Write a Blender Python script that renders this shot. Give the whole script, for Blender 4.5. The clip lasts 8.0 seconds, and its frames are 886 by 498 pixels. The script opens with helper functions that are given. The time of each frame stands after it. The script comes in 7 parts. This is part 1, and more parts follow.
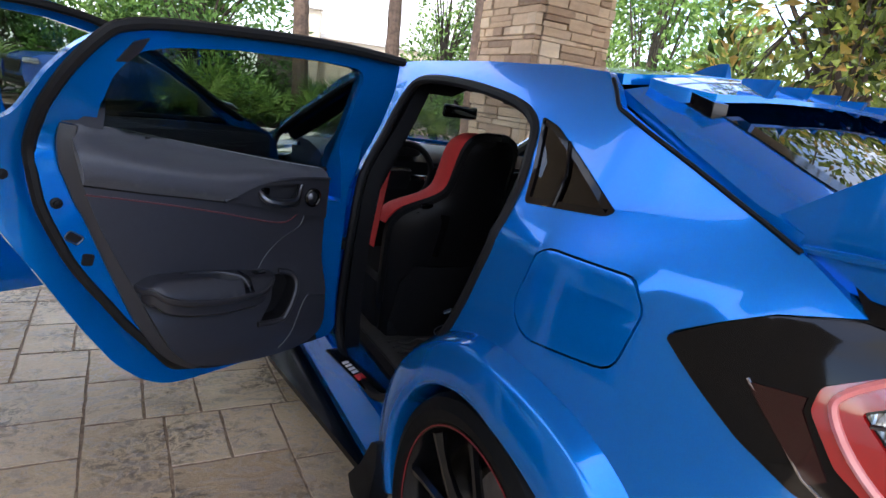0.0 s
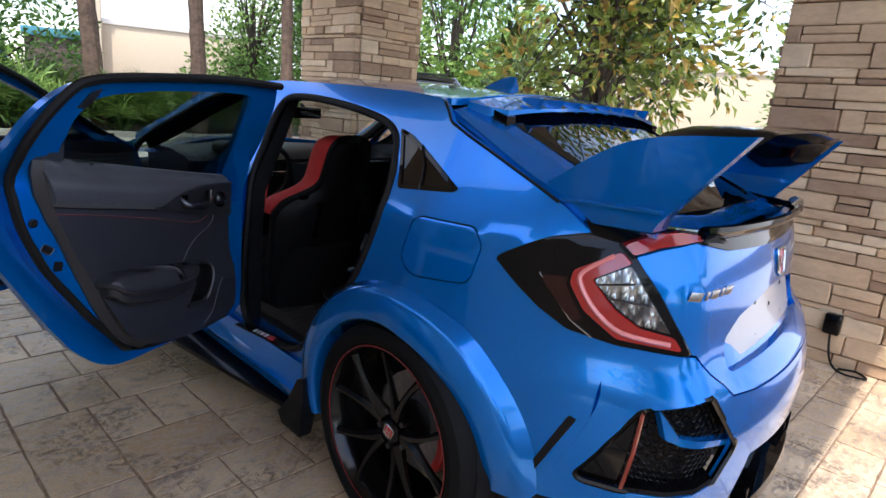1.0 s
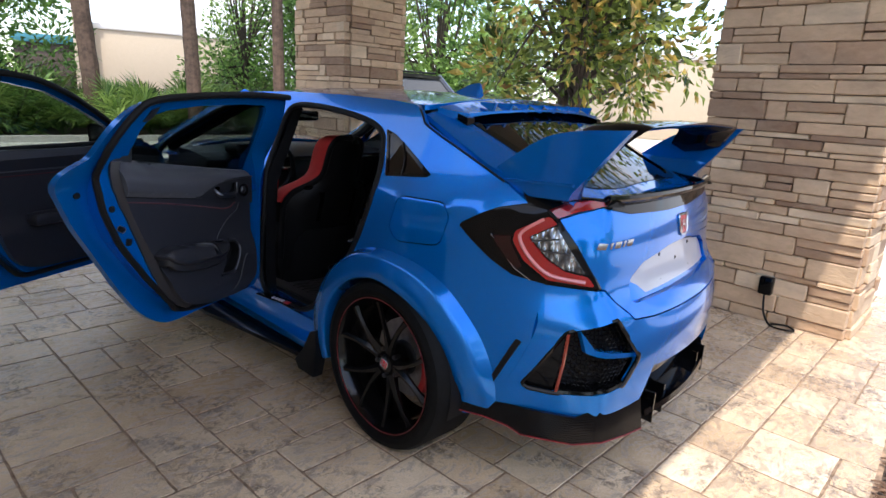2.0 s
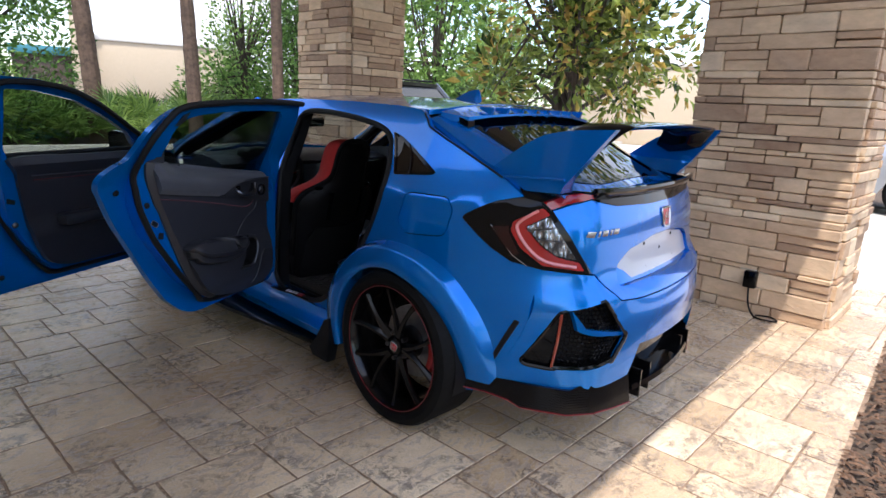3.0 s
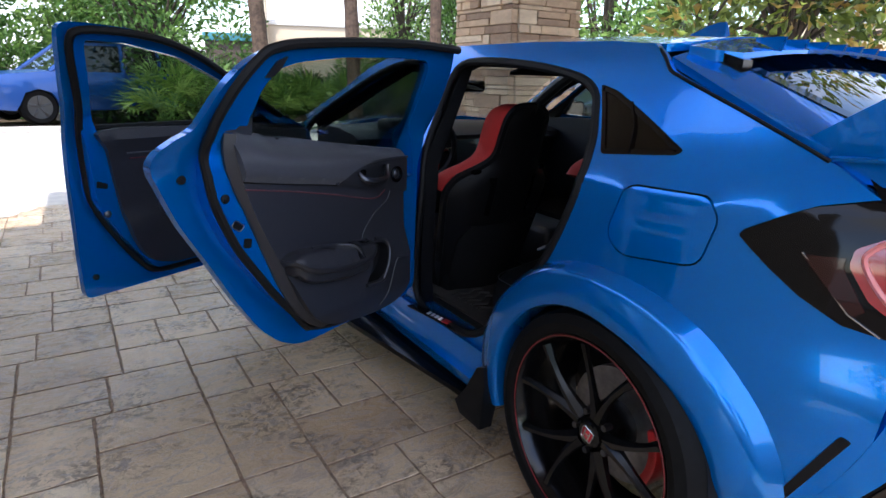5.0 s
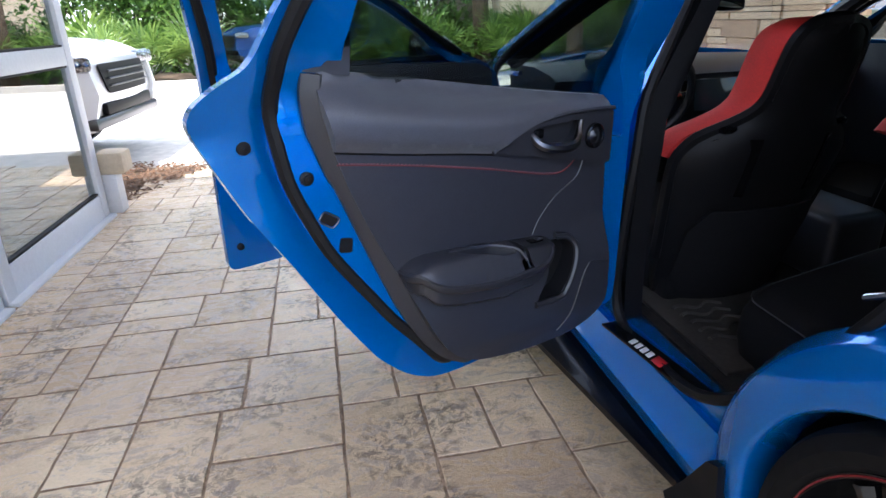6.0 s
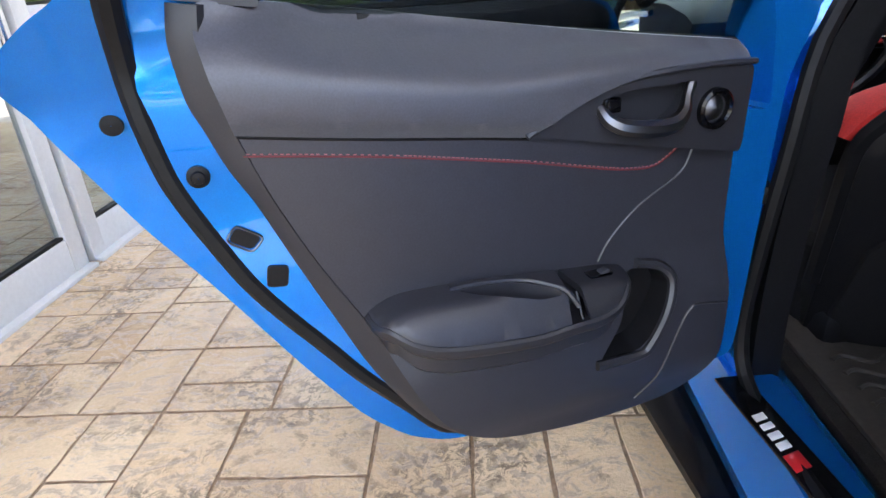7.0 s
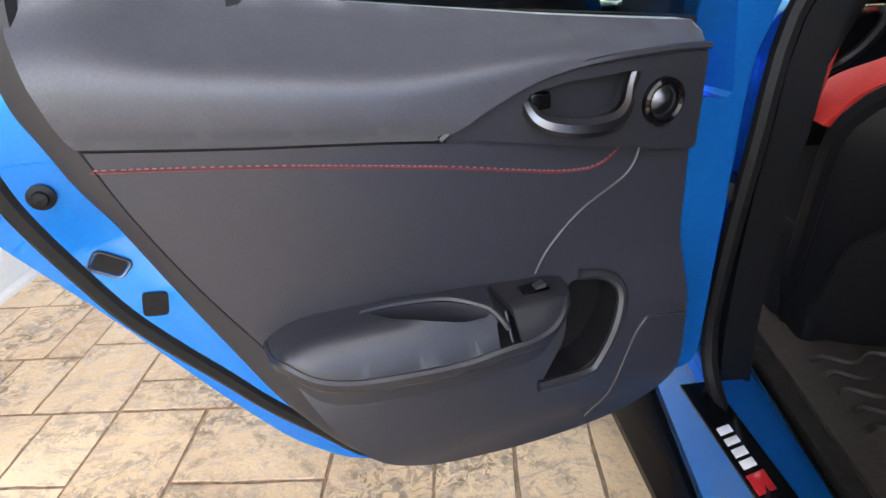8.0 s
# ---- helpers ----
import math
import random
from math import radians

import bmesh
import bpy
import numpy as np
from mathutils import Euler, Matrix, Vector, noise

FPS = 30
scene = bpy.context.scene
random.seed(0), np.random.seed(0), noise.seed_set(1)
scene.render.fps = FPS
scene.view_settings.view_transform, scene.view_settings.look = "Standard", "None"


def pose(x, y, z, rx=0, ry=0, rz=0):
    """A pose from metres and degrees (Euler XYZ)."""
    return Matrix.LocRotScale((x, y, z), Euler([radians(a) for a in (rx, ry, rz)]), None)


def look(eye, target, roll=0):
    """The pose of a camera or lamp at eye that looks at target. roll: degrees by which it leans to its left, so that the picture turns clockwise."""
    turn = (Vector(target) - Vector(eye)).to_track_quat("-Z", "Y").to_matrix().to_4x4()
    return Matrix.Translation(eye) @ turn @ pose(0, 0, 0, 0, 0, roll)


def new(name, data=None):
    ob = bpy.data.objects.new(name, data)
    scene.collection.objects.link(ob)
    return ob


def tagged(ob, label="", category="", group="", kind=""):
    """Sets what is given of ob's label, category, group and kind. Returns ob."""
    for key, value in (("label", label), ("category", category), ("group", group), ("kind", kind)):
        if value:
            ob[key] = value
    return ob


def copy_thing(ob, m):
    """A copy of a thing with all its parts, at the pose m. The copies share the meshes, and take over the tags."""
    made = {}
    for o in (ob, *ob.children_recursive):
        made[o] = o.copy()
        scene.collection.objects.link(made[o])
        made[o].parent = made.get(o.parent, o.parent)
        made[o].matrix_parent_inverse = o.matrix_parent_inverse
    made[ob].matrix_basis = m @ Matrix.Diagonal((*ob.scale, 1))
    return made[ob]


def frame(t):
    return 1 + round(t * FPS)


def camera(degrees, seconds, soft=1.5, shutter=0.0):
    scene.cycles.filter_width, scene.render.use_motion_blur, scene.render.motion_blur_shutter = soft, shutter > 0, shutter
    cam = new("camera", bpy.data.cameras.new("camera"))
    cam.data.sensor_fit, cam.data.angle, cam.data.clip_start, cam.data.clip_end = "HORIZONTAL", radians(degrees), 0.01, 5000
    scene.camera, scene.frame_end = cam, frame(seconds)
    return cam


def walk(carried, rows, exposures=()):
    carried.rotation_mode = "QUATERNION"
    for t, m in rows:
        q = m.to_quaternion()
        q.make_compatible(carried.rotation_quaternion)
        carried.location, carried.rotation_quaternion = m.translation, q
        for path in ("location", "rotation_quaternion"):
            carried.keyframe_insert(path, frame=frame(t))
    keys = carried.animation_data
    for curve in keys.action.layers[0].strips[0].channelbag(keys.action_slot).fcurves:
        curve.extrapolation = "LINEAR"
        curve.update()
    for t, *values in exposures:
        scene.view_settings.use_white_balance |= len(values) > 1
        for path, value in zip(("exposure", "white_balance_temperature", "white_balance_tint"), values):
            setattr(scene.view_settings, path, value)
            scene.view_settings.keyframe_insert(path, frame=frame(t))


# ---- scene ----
cam = camera(73.3, 8.0)
PATH = [
    (0, (-1.472, -0.811, 1.189), (-0.548, 0.897, 0.713), 7.8),
    (0.5, (-1.702, -0.917, 1.218), (-0.377, 0.496, 0.72), 5.9),
    (1, (-1.913, -1.18, 1.27), (-0.533, 0.189, 0.796), 4.9),
    (1.5, (-2.083, -1.464, 1.286), (-0.71, -0.082, 0.836), 2.9),
    (1.7, (-2.139, -1.515, 1.32), (-0.756, -0.159, 0.823), 3.3),
    (2.8, (-2.414, -1.734, 1.301), (-1.015, -0.383, 0.834), 3.0),
    (3, (-2.411, -1.724, 1.303), (-1.009, -0.375, 0.837), 2.9),
    (3.5, (-2.34, -1.653, 1.284), (-0.978, -0.263, 0.82), 2.3),
    (4, (-2.159, -1.462, 1.242), (-0.908, 0.03, 0.785), 2.6),
    (4.2, (-2.094, -1.375, 1.234), (-0.871, 0.143, 0.784), 3.0),
    (5.3, (-1.8, -0.754, 1.173), (-0.999, 0.974, 0.563), 0.2),
    (5.5, (-1.715, -0.632, 1.158), (-1.088, 1.154, 0.514), -0.6),
    (6, (-1.562, -0.362, 1.121), (-1.234, 1.474, 0.399), -1.7),
    (6.5, (-1.446, -0.115, 1.089), (-1.35, 1.733, 0.331), -1.8),
    (7, (-1.327, 0.027, 1.063), (-1.46, 1.833, 0.215), -3.6),
    (7.5, (-1.245, 0.103, 1.058), (-1.496, 1.86, 0.136), -5.9),
    (8, (-1.23, 0.131, 1.065), (-1.377, 1.893, 0.129), -4.5),
]
EXPOSURES = [(0.0, 2.4, 6350, 15), (1.5, 1.77, 6350, 15), (4.2, 1.74, 6150, 15), (5.5, 2.55, 6100, 15), (6.5, 3.4, 6350, 14), (7.2, 3.75, 6900, 14), (8.0, 3.95, 7400, 13)]
walk(cam, [(t, look(eye, target, roll)) for t, eye, target, roll in PATH], EXPOSURES)

# ---- light ----
from mathutils.geometry import delaunay_2d_cdt

SUN_FROM = Vector((-0.36, -0.23, 1.0)).normalized()
world = bpy.data.worlds.new("sky")
scene.world = world
world.use_nodes = True
wn = world.node_tree
sky = wn.nodes.new("ShaderNodeTexSky")
sky.sky_type = "NISHITA"
sky.sun_disc = False
sky.sun_elevation = math.asin(SUN_FROM.z)
sky.sun_rotation = math.atan2(SUN_FROM.x, SUN_FROM.y)
sky_way = wn.nodes.new("ShaderNodeTexCoord")
cloud = wn.nodes.new("ShaderNodeTexNoise")
for key, value in (("Scale", 3.2), ("Detail", 7.0), ("Roughness", 0.55), ("Distortion", 0.3)):
    cloud.inputs[key].default_value = value
wn.links.new(sky_way.outputs["Generated"], cloud.inputs["Vector"])
cover = wn.nodes.new("ShaderNodeValToRGB")
cover.color_ramp.elements[0].position, cover.color_ramp.elements[1].position = 0.42, 0.56
wn.links.new(cloud.outputs["Fac"], cover.inputs[0])
skies = wn.nodes.new("ShaderNodeMix")
skies.data_type = "RGBA"
wn.links.new(cover.outputs[0], skies.inputs[0])
wn.links.new(sky.outputs[0], skies.inputs[6])
skies.inputs[7].default_value = (3.7, 3.85, 4.1, 1)
wn.links.new(skies.outputs[2], wn.nodes["Background"].inputs[0])
wn.nodes["Background"].inputs[1].default_value = 0.15
sun = new("sun", bpy.data.lights.new("sun", "SUN"))
sun.data.energy, sun.data.angle, sun.data.color = 1.6, radians(0.6), (1.0, 0.94, 0.85)
sun.matrix_basis = look((0, 0, 0), -SUN_FROM)


# ---- materials ----
def srgb(r, g, b):
    return tuple(((v / 255) / 12.92 if v <= 10 else (((v / 255) + 0.055) / 1.055) ** 2.4) for v in (r, g, b)) + (1.0,)


def shader(name, color, rough=0.5, metal=0.0, coat=0.0, spec=0.5):
    m = bpy.data.materials.new(name)
    m.use_nodes = True
    b = m.node_tree.nodes["Principled BSDF"]
    b.inputs["Base Color"].default_value = (*color[:3], 1)
    b.inputs["Roughness"].default_value = rough
    b.inputs["Metallic"].default_value = metal
    b.inputs["Coat Weight"].default_value = coat
    b.inputs["Coat Roughness"].default_value = 0.03
    b.inputs["Specular IOR Level"].default_value = spec
    return m


def node(m, kind, **values):
    n = m.node_tree.nodes.new(kind)
    for k, v in values.items():
        n.inputs[k].default_value = v
    return n


def link(m, a, b):
    m.node_tree.links.new(a, b)


def coords(m, scale=(1, 1, 1), obj=True):
    tc = m.node_tree.nodes.new("ShaderNodeTexCoord")
    mp = m.node_tree.nodes.new("ShaderNodeMapping")
    mp.inputs["Scale"].default_value = scale
    link(m, tc.outputs["Object"], mp.inputs[0])
    return mp.outputs[0]


def world_coords(m, scale=(1, 1, 1)):
    g = m.node_tree.nodes.new("ShaderNodeNewGeometry")
    mp = m.node_tree.nodes.new("ShaderNodeMapping")
    mp.inputs["Scale"].default_value = scale
    link(m, g.outputs["Position"], mp.inputs[0])
    return mp.outputs[0]


def ramp(m, fac, stops):
    r = m.node_tree.nodes.new("ShaderNodeValToRGB")
    while len(r.color_ramp.elements) < len(stops):
        r.color_ramp.elements.new(0.5)
    for e, (p, c) in zip(r.color_ramp.elements, stops):
        e.position, e.color = p, (*c[:3], 1)
    link(m, fac, r.inputs[0])
    return r.outputs[0]


def noise_of(m, vec, scale, detail=4.0, rough=0.6, distort=0.0):
    n = node(m, "ShaderNodeTexNoise", Scale=scale, Detail=detail, Roughness=rough, Distortion=distort)
    link(m, vec, n.inputs["Vector"])
    return n.outputs["Fac"]


def mixed(m, fac, a, b, blend="MIX"):
    x = m.node_tree.nodes.new("ShaderNodeMix")
    x.data_type, x.blend_type = "RGBA", blend
    for s, v in ((x.inputs[0], fac), (x.inputs[6], a), (x.inputs[7], b)):
        if hasattr(v, "is_linked"):
            link(m, v, s)
        else:
            s.default_value = v if isinstance(v, (int, float)) else (*v[:3], 1)
    return x.outputs[2]


def bump(m, height, strength=0.3, dist=0.01):
    b = node(m, "ShaderNodeBump", Strength=strength, Distance=dist)
    link(m, height, b.inputs["Height"])
    link(m, b.outputs[0], m.node_tree.nodes["Principled BSDF"].inputs["Normal"])


def into(m, socket, name):
    link(m, socket, m.node_tree.nodes["Principled BSDF"].inputs[name])


def grained(name, color, rough, scale, amount=0.25, relief=0.15, dist=0.002, **k):
    """A surface with grain: colour varied at two scales, and fine relief."""
    m = shader(name, color, rough, **k)
    v = coords(m)
    f = noise_of(m, v, scale, 6)
    g = noise_of(m, v, scale * 0.12, 3)
    lo = tuple(c * (1 - amount) for c in color[:3])
    hi = tuple(min(1, c * (1 + amount)) for c in color[:3])
    c1 = ramp(m, f, ((0.3, lo), (0.7, hi)))
    c2 = ramp(m, g, ((0.3, (1 - amount * 0.6,) * 3), (0.7, (1, 1, 1))))
    into(m, mixed(m, 1.0, c1, c2, "MULTIPLY"), "Base Color")
    if relief:
        bump(m, f, relief, dist)
    return m


BLUE = shader("blue_pearl_paint", (0.0, 0.16, 0.58), 0.18, 0.55, 1.0, 0.15)
into(BLUE, mixed(BLUE, 0.25, (0.0, 0.16, 0.58), ramp(BLUE, noise_of(BLUE, coords(BLUE), 900, 2), ((0.35, (0.0, 0.10, 0.44)), (0.65, (0.0, 0.23, 0.76))))), "Base Color")
BLUE.node_tree.nodes["Principled BSDF"].inputs["Specular Tint"].default_value = (0.15, 0.60, 1.0, 1)
BLUE.node_tree.nodes["Principled BSDF"].inputs["Coat IOR"].default_value = 1.40
BLUE.node_tree.nodes["Principled BSDF"].inputs["Coat Roughness"].default_value = 0.012
BLACK_GLOSS = shader("gloss_black", (0.003, 0.003, 0.0035), 0.05, 0.0, 0.0, 0.22)
WHEEL_BLACK = shader("wheel_black", (0.0035, 0.0035, 0.004), 0.16, 0.0, 0.0, 0.35)
BLACK = grained("black_plastic", (0.006, 0.006, 0.0068), 0.5, 220, 0.25, 0.2, 0.0008, spec=0.18)
RUBBER = grained("rubber_seal", (0.006, 0.006, 0.0065), 0.6, 90, 0.2, 0.1, 0.001, spec=0.22)
TYRE = grained("tyre_rubber", (0.0045, 0.0045, 0.0048), 0.70, 60, 0.35, 0.2, 0.001, spec=0.15)
TRIM = grained("soft_trim", (0.0205, 0.0215, 0.0285), 0.42, 420, 0.2, 0.22, 0.0006)
# Lighter base than the card's trim stands in for light on the roll.
LIT_VINYL = grained("lit_padded_vinyl", (0.042, 0.044, 0.055), 0.40, 420, 0.2, 0.22, 0.0006)
LIT_VINYL.node_tree.nodes["Principled BSDF"].inputs["Sheen Weight"].default_value = 0.25
TRIM_DARK = grained("hard_trim", (0.0155, 0.016, 0.0205), 0.42, 500, 0.15, 0.2, 0.0005)
FABRIC = grained("black_fabric", (0.008, 0.008, 0.009), 0.85, 600, 0.35, 0.3, 0.0008, spec=0.15)
MAT_RUBBER = grained("mat_rubber", (0.034, 0.031, 0.027), 0.55, 90, 0.25, 0.15, 0.001, spec=0.35)
CARPET = grained("black_carpet", (0.024, 0.023, 0.021), 0.95, 350, 0.5, 0.6, 0.002, spec=0.1)
RED = grained("red_suede", (0.56, 0.022, 0.018), 0.75, 300, 0.18, 0.2, 0.0008)
RED_PLAIN = shader("red_enamel", (0.55, 0.02, 0.025), 0.35, 0.0, 0.5)
CHROME = shader("satin_chrome", (0.55, 0.56, 0.58), 0.22, 1.0)
DARK_CHROME = shader("smoked_chrome", (0.11, 0.114, 0.125), 0.34, 1.0)
STEEL = grained("brake_steel", (0.35, 0.35, 0.36), 0.35, 40, 0.2, 0.1, metal=1.0)
WHITE = shader("white_print", (0.8, 0.8, 0.8), 0.4)
PLATE_WHITE = shader("plate_plastic", (0.42, 0.43, 0.48), 0.25, 0.0, 0.5)
STITCH = shader("red_stitching", (0.10, 0.008, 0.012), 0.7)
CARBON = shader("carbon_weave", (0.012, 0.012, 0.013), 0.22, 0.0, 0.1, 0.15)
cw = node(CARBON, "ShaderNodeTexChecker", Scale=260.0)
link(CARBON, coords(CARBON), cw.inputs[0])
into(CARBON, mixed(CARBON, cw.outputs[1], (0.002, 0.002, 0.0024), (0.006, 0.006, 0.0068)), "Base Color")


def glass(name, tint, rough=0.0, sheen=0.045):
    """Thin tinted glass: clear through, with a mirror-like sheen."""
    m = shader(name, tint, rough)
    nt = m.node_tree
    tr = nt.nodes.new("ShaderNodeBsdfTransparent")
    tr.inputs[0].default_value = (*tint, 1)
    gl = nt.nodes.new("ShaderNodeBsdfGlossy")
    gl.inputs["Roughness"].default_value = 0.01
    lw = nt.nodes.new("ShaderNodeLayerWeight")
    lw.inputs[0].default_value = 0.5
    pw = node(m, "ShaderNodeMath")
    pw.operation = "POWER"
    pw.inputs[1].default_value = 4.0
    link(m, lw.outputs["Facing"], pw.inputs[0])
    ma = node(m, "ShaderNodeMath")
    ma.operation = "MULTIPLY_ADD"
    ma.inputs[1].default_value, ma.inputs[2].default_value = 0.85, sheen
    link(m, pw.outputs[0], ma.inputs[0])
    mx = nt.nodes.new("ShaderNodeMixShader")
    link(m, ma.outputs[0], mx.inputs[0])
    link(m, tr.outputs[0], mx.inputs[1])
    link(m, gl.outputs[0], mx.inputs[2])
    link(m, mx.outputs[0], nt.nodes["Material Output"].inputs[0])
    return m


GLASS_DARK = glass("privacy_glass", (0.46, 0.51, 0.49))
GLASS_SIDE = glass("tinted_side_glass", (0.55, 0.60, 0.58))
GLASS_BLACK = glass("deep_privacy_glass", (0.04, 0.043, 0.043), 0.0, 0.035)
GLASS_CLEAR = glass("windscreen_glass", (0.92, 0.95, 0.94))
GLASS_DOOR = glass("green_door_glass", (0.42, 0.54, 0.50), 0.0, 0.34)
LENS_RED = shader("red_lens", (0.34, 0.008, 0.008), 0.12, 0.0, 1.0)
LENS_DARK = shader("dark_smoked_lens", (0.02, 0.002, 0.0025), 0.08, 0.0, 0.35, 0.3)
LENS_CLEAR = shader("clear_lens", (0.40, 0.42, 0.45), 0.12, 0.85, 1.0)
lv = node(LENS_CLEAR, "ShaderNodeTexVoronoi", Scale=42.0)
link(LENS_CLEAR, coords(LENS_CLEAR, (1, 1.6, 0.8)), lv.inputs["Vector"])
into(LENS_CLEAR, ramp(LENS_CLEAR, lv.outputs["Distance"], ((0.25, (0.50, 0.52, 0.56)), (0.5, (0.16, 0.165, 0.175)), (0.75, (0.05, 0.05, 0.055)))), "Base Color")
bump(LENS_CLEAR, lv.outputs["Distance"], 0.6, 0.006)
LENS_HIGHLIGHT = shader("pink_lens_highlight", (0.75, 0.22, 0.20), 0.2, 0.0, 1.0)
RED_LINE = shader("dark_red_line", (0.22, 0.010, 0.014), 0.4)
REFLECTOR = shader("red_reflector", (0.26, 0.035, 0.02), 0.2, 0.0, 1.0)


# ---- mesh helpers ----
def thing(name, label, category, group="", kind="", m=None):
    ob = new(name)
    ob.empty_display_size = 0.1
    if m is not None:
        ob.matrix_basis = m
    return tagged(ob, label, category, group, kind)


def part(name, bm, material, parent=None, label="", sharp=32, kind=""):
    me = bpy.data.meshes.new(name)
    bmesh.ops.recalc_face_normals(bm, faces=bm.faces)
    for f in bm.faces:
        f.smooth = True
    bm.to_mesh(me)
    bm.free()
    me.set_sharp_from_angle(angle=radians(sharp))
    me.materials.append(material)
    ob = new(name, me)
    if parent is not None:
        ob.parent = parent
    return tagged(ob, label, kind=kind)


def inside(poly, pts):
    """Which points lie inside a polygon."""
    p = np.asarray(pts, float)
    a = np.asarray(poly, float)
    b = np.roll(a, -1, 0)
    hit = np.zeros(len(p), bool)
    for (x0, y0), (x1, y1) in zip(a, b):
        c = (y0 > p[:, 1]) != (y1 > p[:, 1])
        with np.errstate(divide="ignore", invalid="ignore"):
            hit ^= c & (p[:, 0] < (x1 - x0) * (p[:, 1] - y0) / (y1 - y0 + 1e-12) + x0)
    return hit


def resample(poly, step):
    out = []
    for i, a in enumerate(poly):
        b = poly[(i + 1) % len(poly)]
        n = max(1, int(math.dist(a, b) / step + 0.5))
        out += [(a[0] + (b[0] - a[0]) * k / n, a[1] + (b[1] - a[1]) * k / n) for k in range(n)]
    return out


def fillet(poly, r, n=5):
    """A polygon with its corners rounded."""
    out = []
    for i, p in enumerate(poly):
        a, p, b = Vector(poly[i - 1]), Vector(p), Vector(poly[(i + 1) % len(poly)])
        u, w = (a - p), (b - p)
        k = min(r, u.length * 0.48, w.length * 0.48)
        s, e = p + u.normalized() * k, p + w.normalized() * k
        for j in range(n + 1):
            t = j / n
            out.append(tuple(s * (1 - t) ** 2 + p * 2 * t * (1 - t) + e * t * t))
    return out


def spline(pts, n=6, closed=True):
    """A smooth curve through points."""
    out, m = [], len(pts)
    P = [Vector(p) for p in pts]
    for i in range(m if closed else m - 1):
        if closed:
            a, b, c, d = P[i - 1], P[i], P[(i + 1) % m], P[(i + 2) % m]
        else:
            a, b, c, d = P[max(i - 1, 0)], P[i], P[i + 1], P[min(i + 2, m - 1)]
        for k in range(n):
            t = k / n
            out.append(tuple(0.5 * (2 * b + (c - a) * t + (2 * a - 5 * b + 4 * c - d) * t * t + (3 * b - a - 3 * c + d) * t ** 3)))
    if not closed:
        out.append(tuple(P[-1]))
    return out


def scaled(poly, k):
    """A polygon grown or shrunk about its middle."""
    cx, cy = sum(p[0] for p in poly) / len(poly), sum(p[1] for p in poly) / len(poly)
    return [(cx + (p[0] - cx) * k, cy + (p[1] - cy) * k) for p in poly]


def offset(poly, d):
    """A polygon moved outwards by d (inwards: minus)."""
    a = sum(p[0] * q[1] - q[0] * p[1] for p, q in zip(poly, poly[1:] + poly[:1]))
    s = 1 if a > 0 else -1
    out = []
    for i, p in enumerate(poly):
        u = Vector(p) - Vector(poly[i - 1])
        w = Vector(poly[(i + 1) % len(poly)]) - Vector(p)
        n1, n2 = Vector((u.y, -u.x)), Vector((w.y, -w.x))
        n = (n1.normalized() + n2.normalized())
        if n.length < 1e-6:
            n = n2
        out.append(tuple(Vector(p) + n.normalized() * d * s))
    return out


def panel(outer, holes, fn, back, step=0.05, bm=None):
    """A curved sheet: a polygon with holes in two parameters, bent by fn, thick by the vector back (or a function of the two)."""
    outer = resample(outer, step)
    holes = [resample(h, step) for h in holes]
    verts, edges = [], []
    for loop in (outer, *holes):
        o = len(verts)
        verts += loop
        edges += [(o + i, o + (i + 1) % len(loop)) for i in range(len(loop))]
    lo, hi = np.min(outer, 0), np.max(outer, 0)
    gx, gy = np.meshgrid(np.arange(lo[0] + step / 2, hi[0], step), np.arange(lo[1] + step / 2, hi[1], step))
    g = np.c_[gx.ravel(), gy.ravel()]
    if len(g):
        ok = inside(outer, g)
        for h in holes:
            ok &= ~inside(h, g)
        g = g[ok]
        if len(g):
            b = np.asarray(verts)
            far = np.array([np.min(np.hypot(b[:, 0] - x, b[:, 1] - y)) for x, y in g]) > step * 0.5
            verts += [tuple(p) for p in g[far]]
    vs, _, fs, *_ = delaunay_2d_cdt([Vector(v) for v in verts], edges, [], 0, 1e-6)
    cen = np.array([np.mean([vs[i] for i in f], 0) for f in fs])
    ok = inside(outer, cen)
    for h in holes:
        ok &= ~inside(h, cen)
    fs = [f for f, k in zip(fs, ok) if k]
    bm = bm or bmesh.new()
    front = {i: bm.verts.new(fn(*vs[i])) for f in fs for i in f}
    rear = {i: bm.verts.new(v.co + (back(*vs[i]) if callable(back) else Vector(back))) for i, v in front.items()}
    count = {}
    for f in fs:
        bm.faces.new([front[i] for i in f])
        bm.faces.new([rear[i] for i in reversed(f)])
        for i, k in zip(f, (*f[1:], f[0])):
            count[(i, k)] = 1
    for i, k in count:
        if (k, i) not in count:
            bm.faces.new((front[i], rear[i], rear[k], front[k]))
    return bm


def box(size, at=(0, 0, 0), bevel=0.0, turn=None, bm=None, seg=2):
    b = bmesh.new()
    bmesh.ops.create_cube(b, size=1.0, matrix=Matrix.Diagonal((*size, 1)))
    if bevel:
        bmesh.ops.bevel(b, geom=b.edges[:], offset=bevel, segments=seg, affect="EDGES", profile=0.5)
    bmesh.ops.transform(b, matrix=Matrix.Translation(at) @ (turn.to_4x4() if turn is not None else Matrix()), verts=b.verts)
    return b if bm is None else joined(bm, b)


def joined(bm, b):
    me = bpy.data.meshes.new("tmp")
    b.to_mesh(me)
    b.free()
    bm.from_mesh(me)
    bpy.data.meshes.remove(me)
    return bm


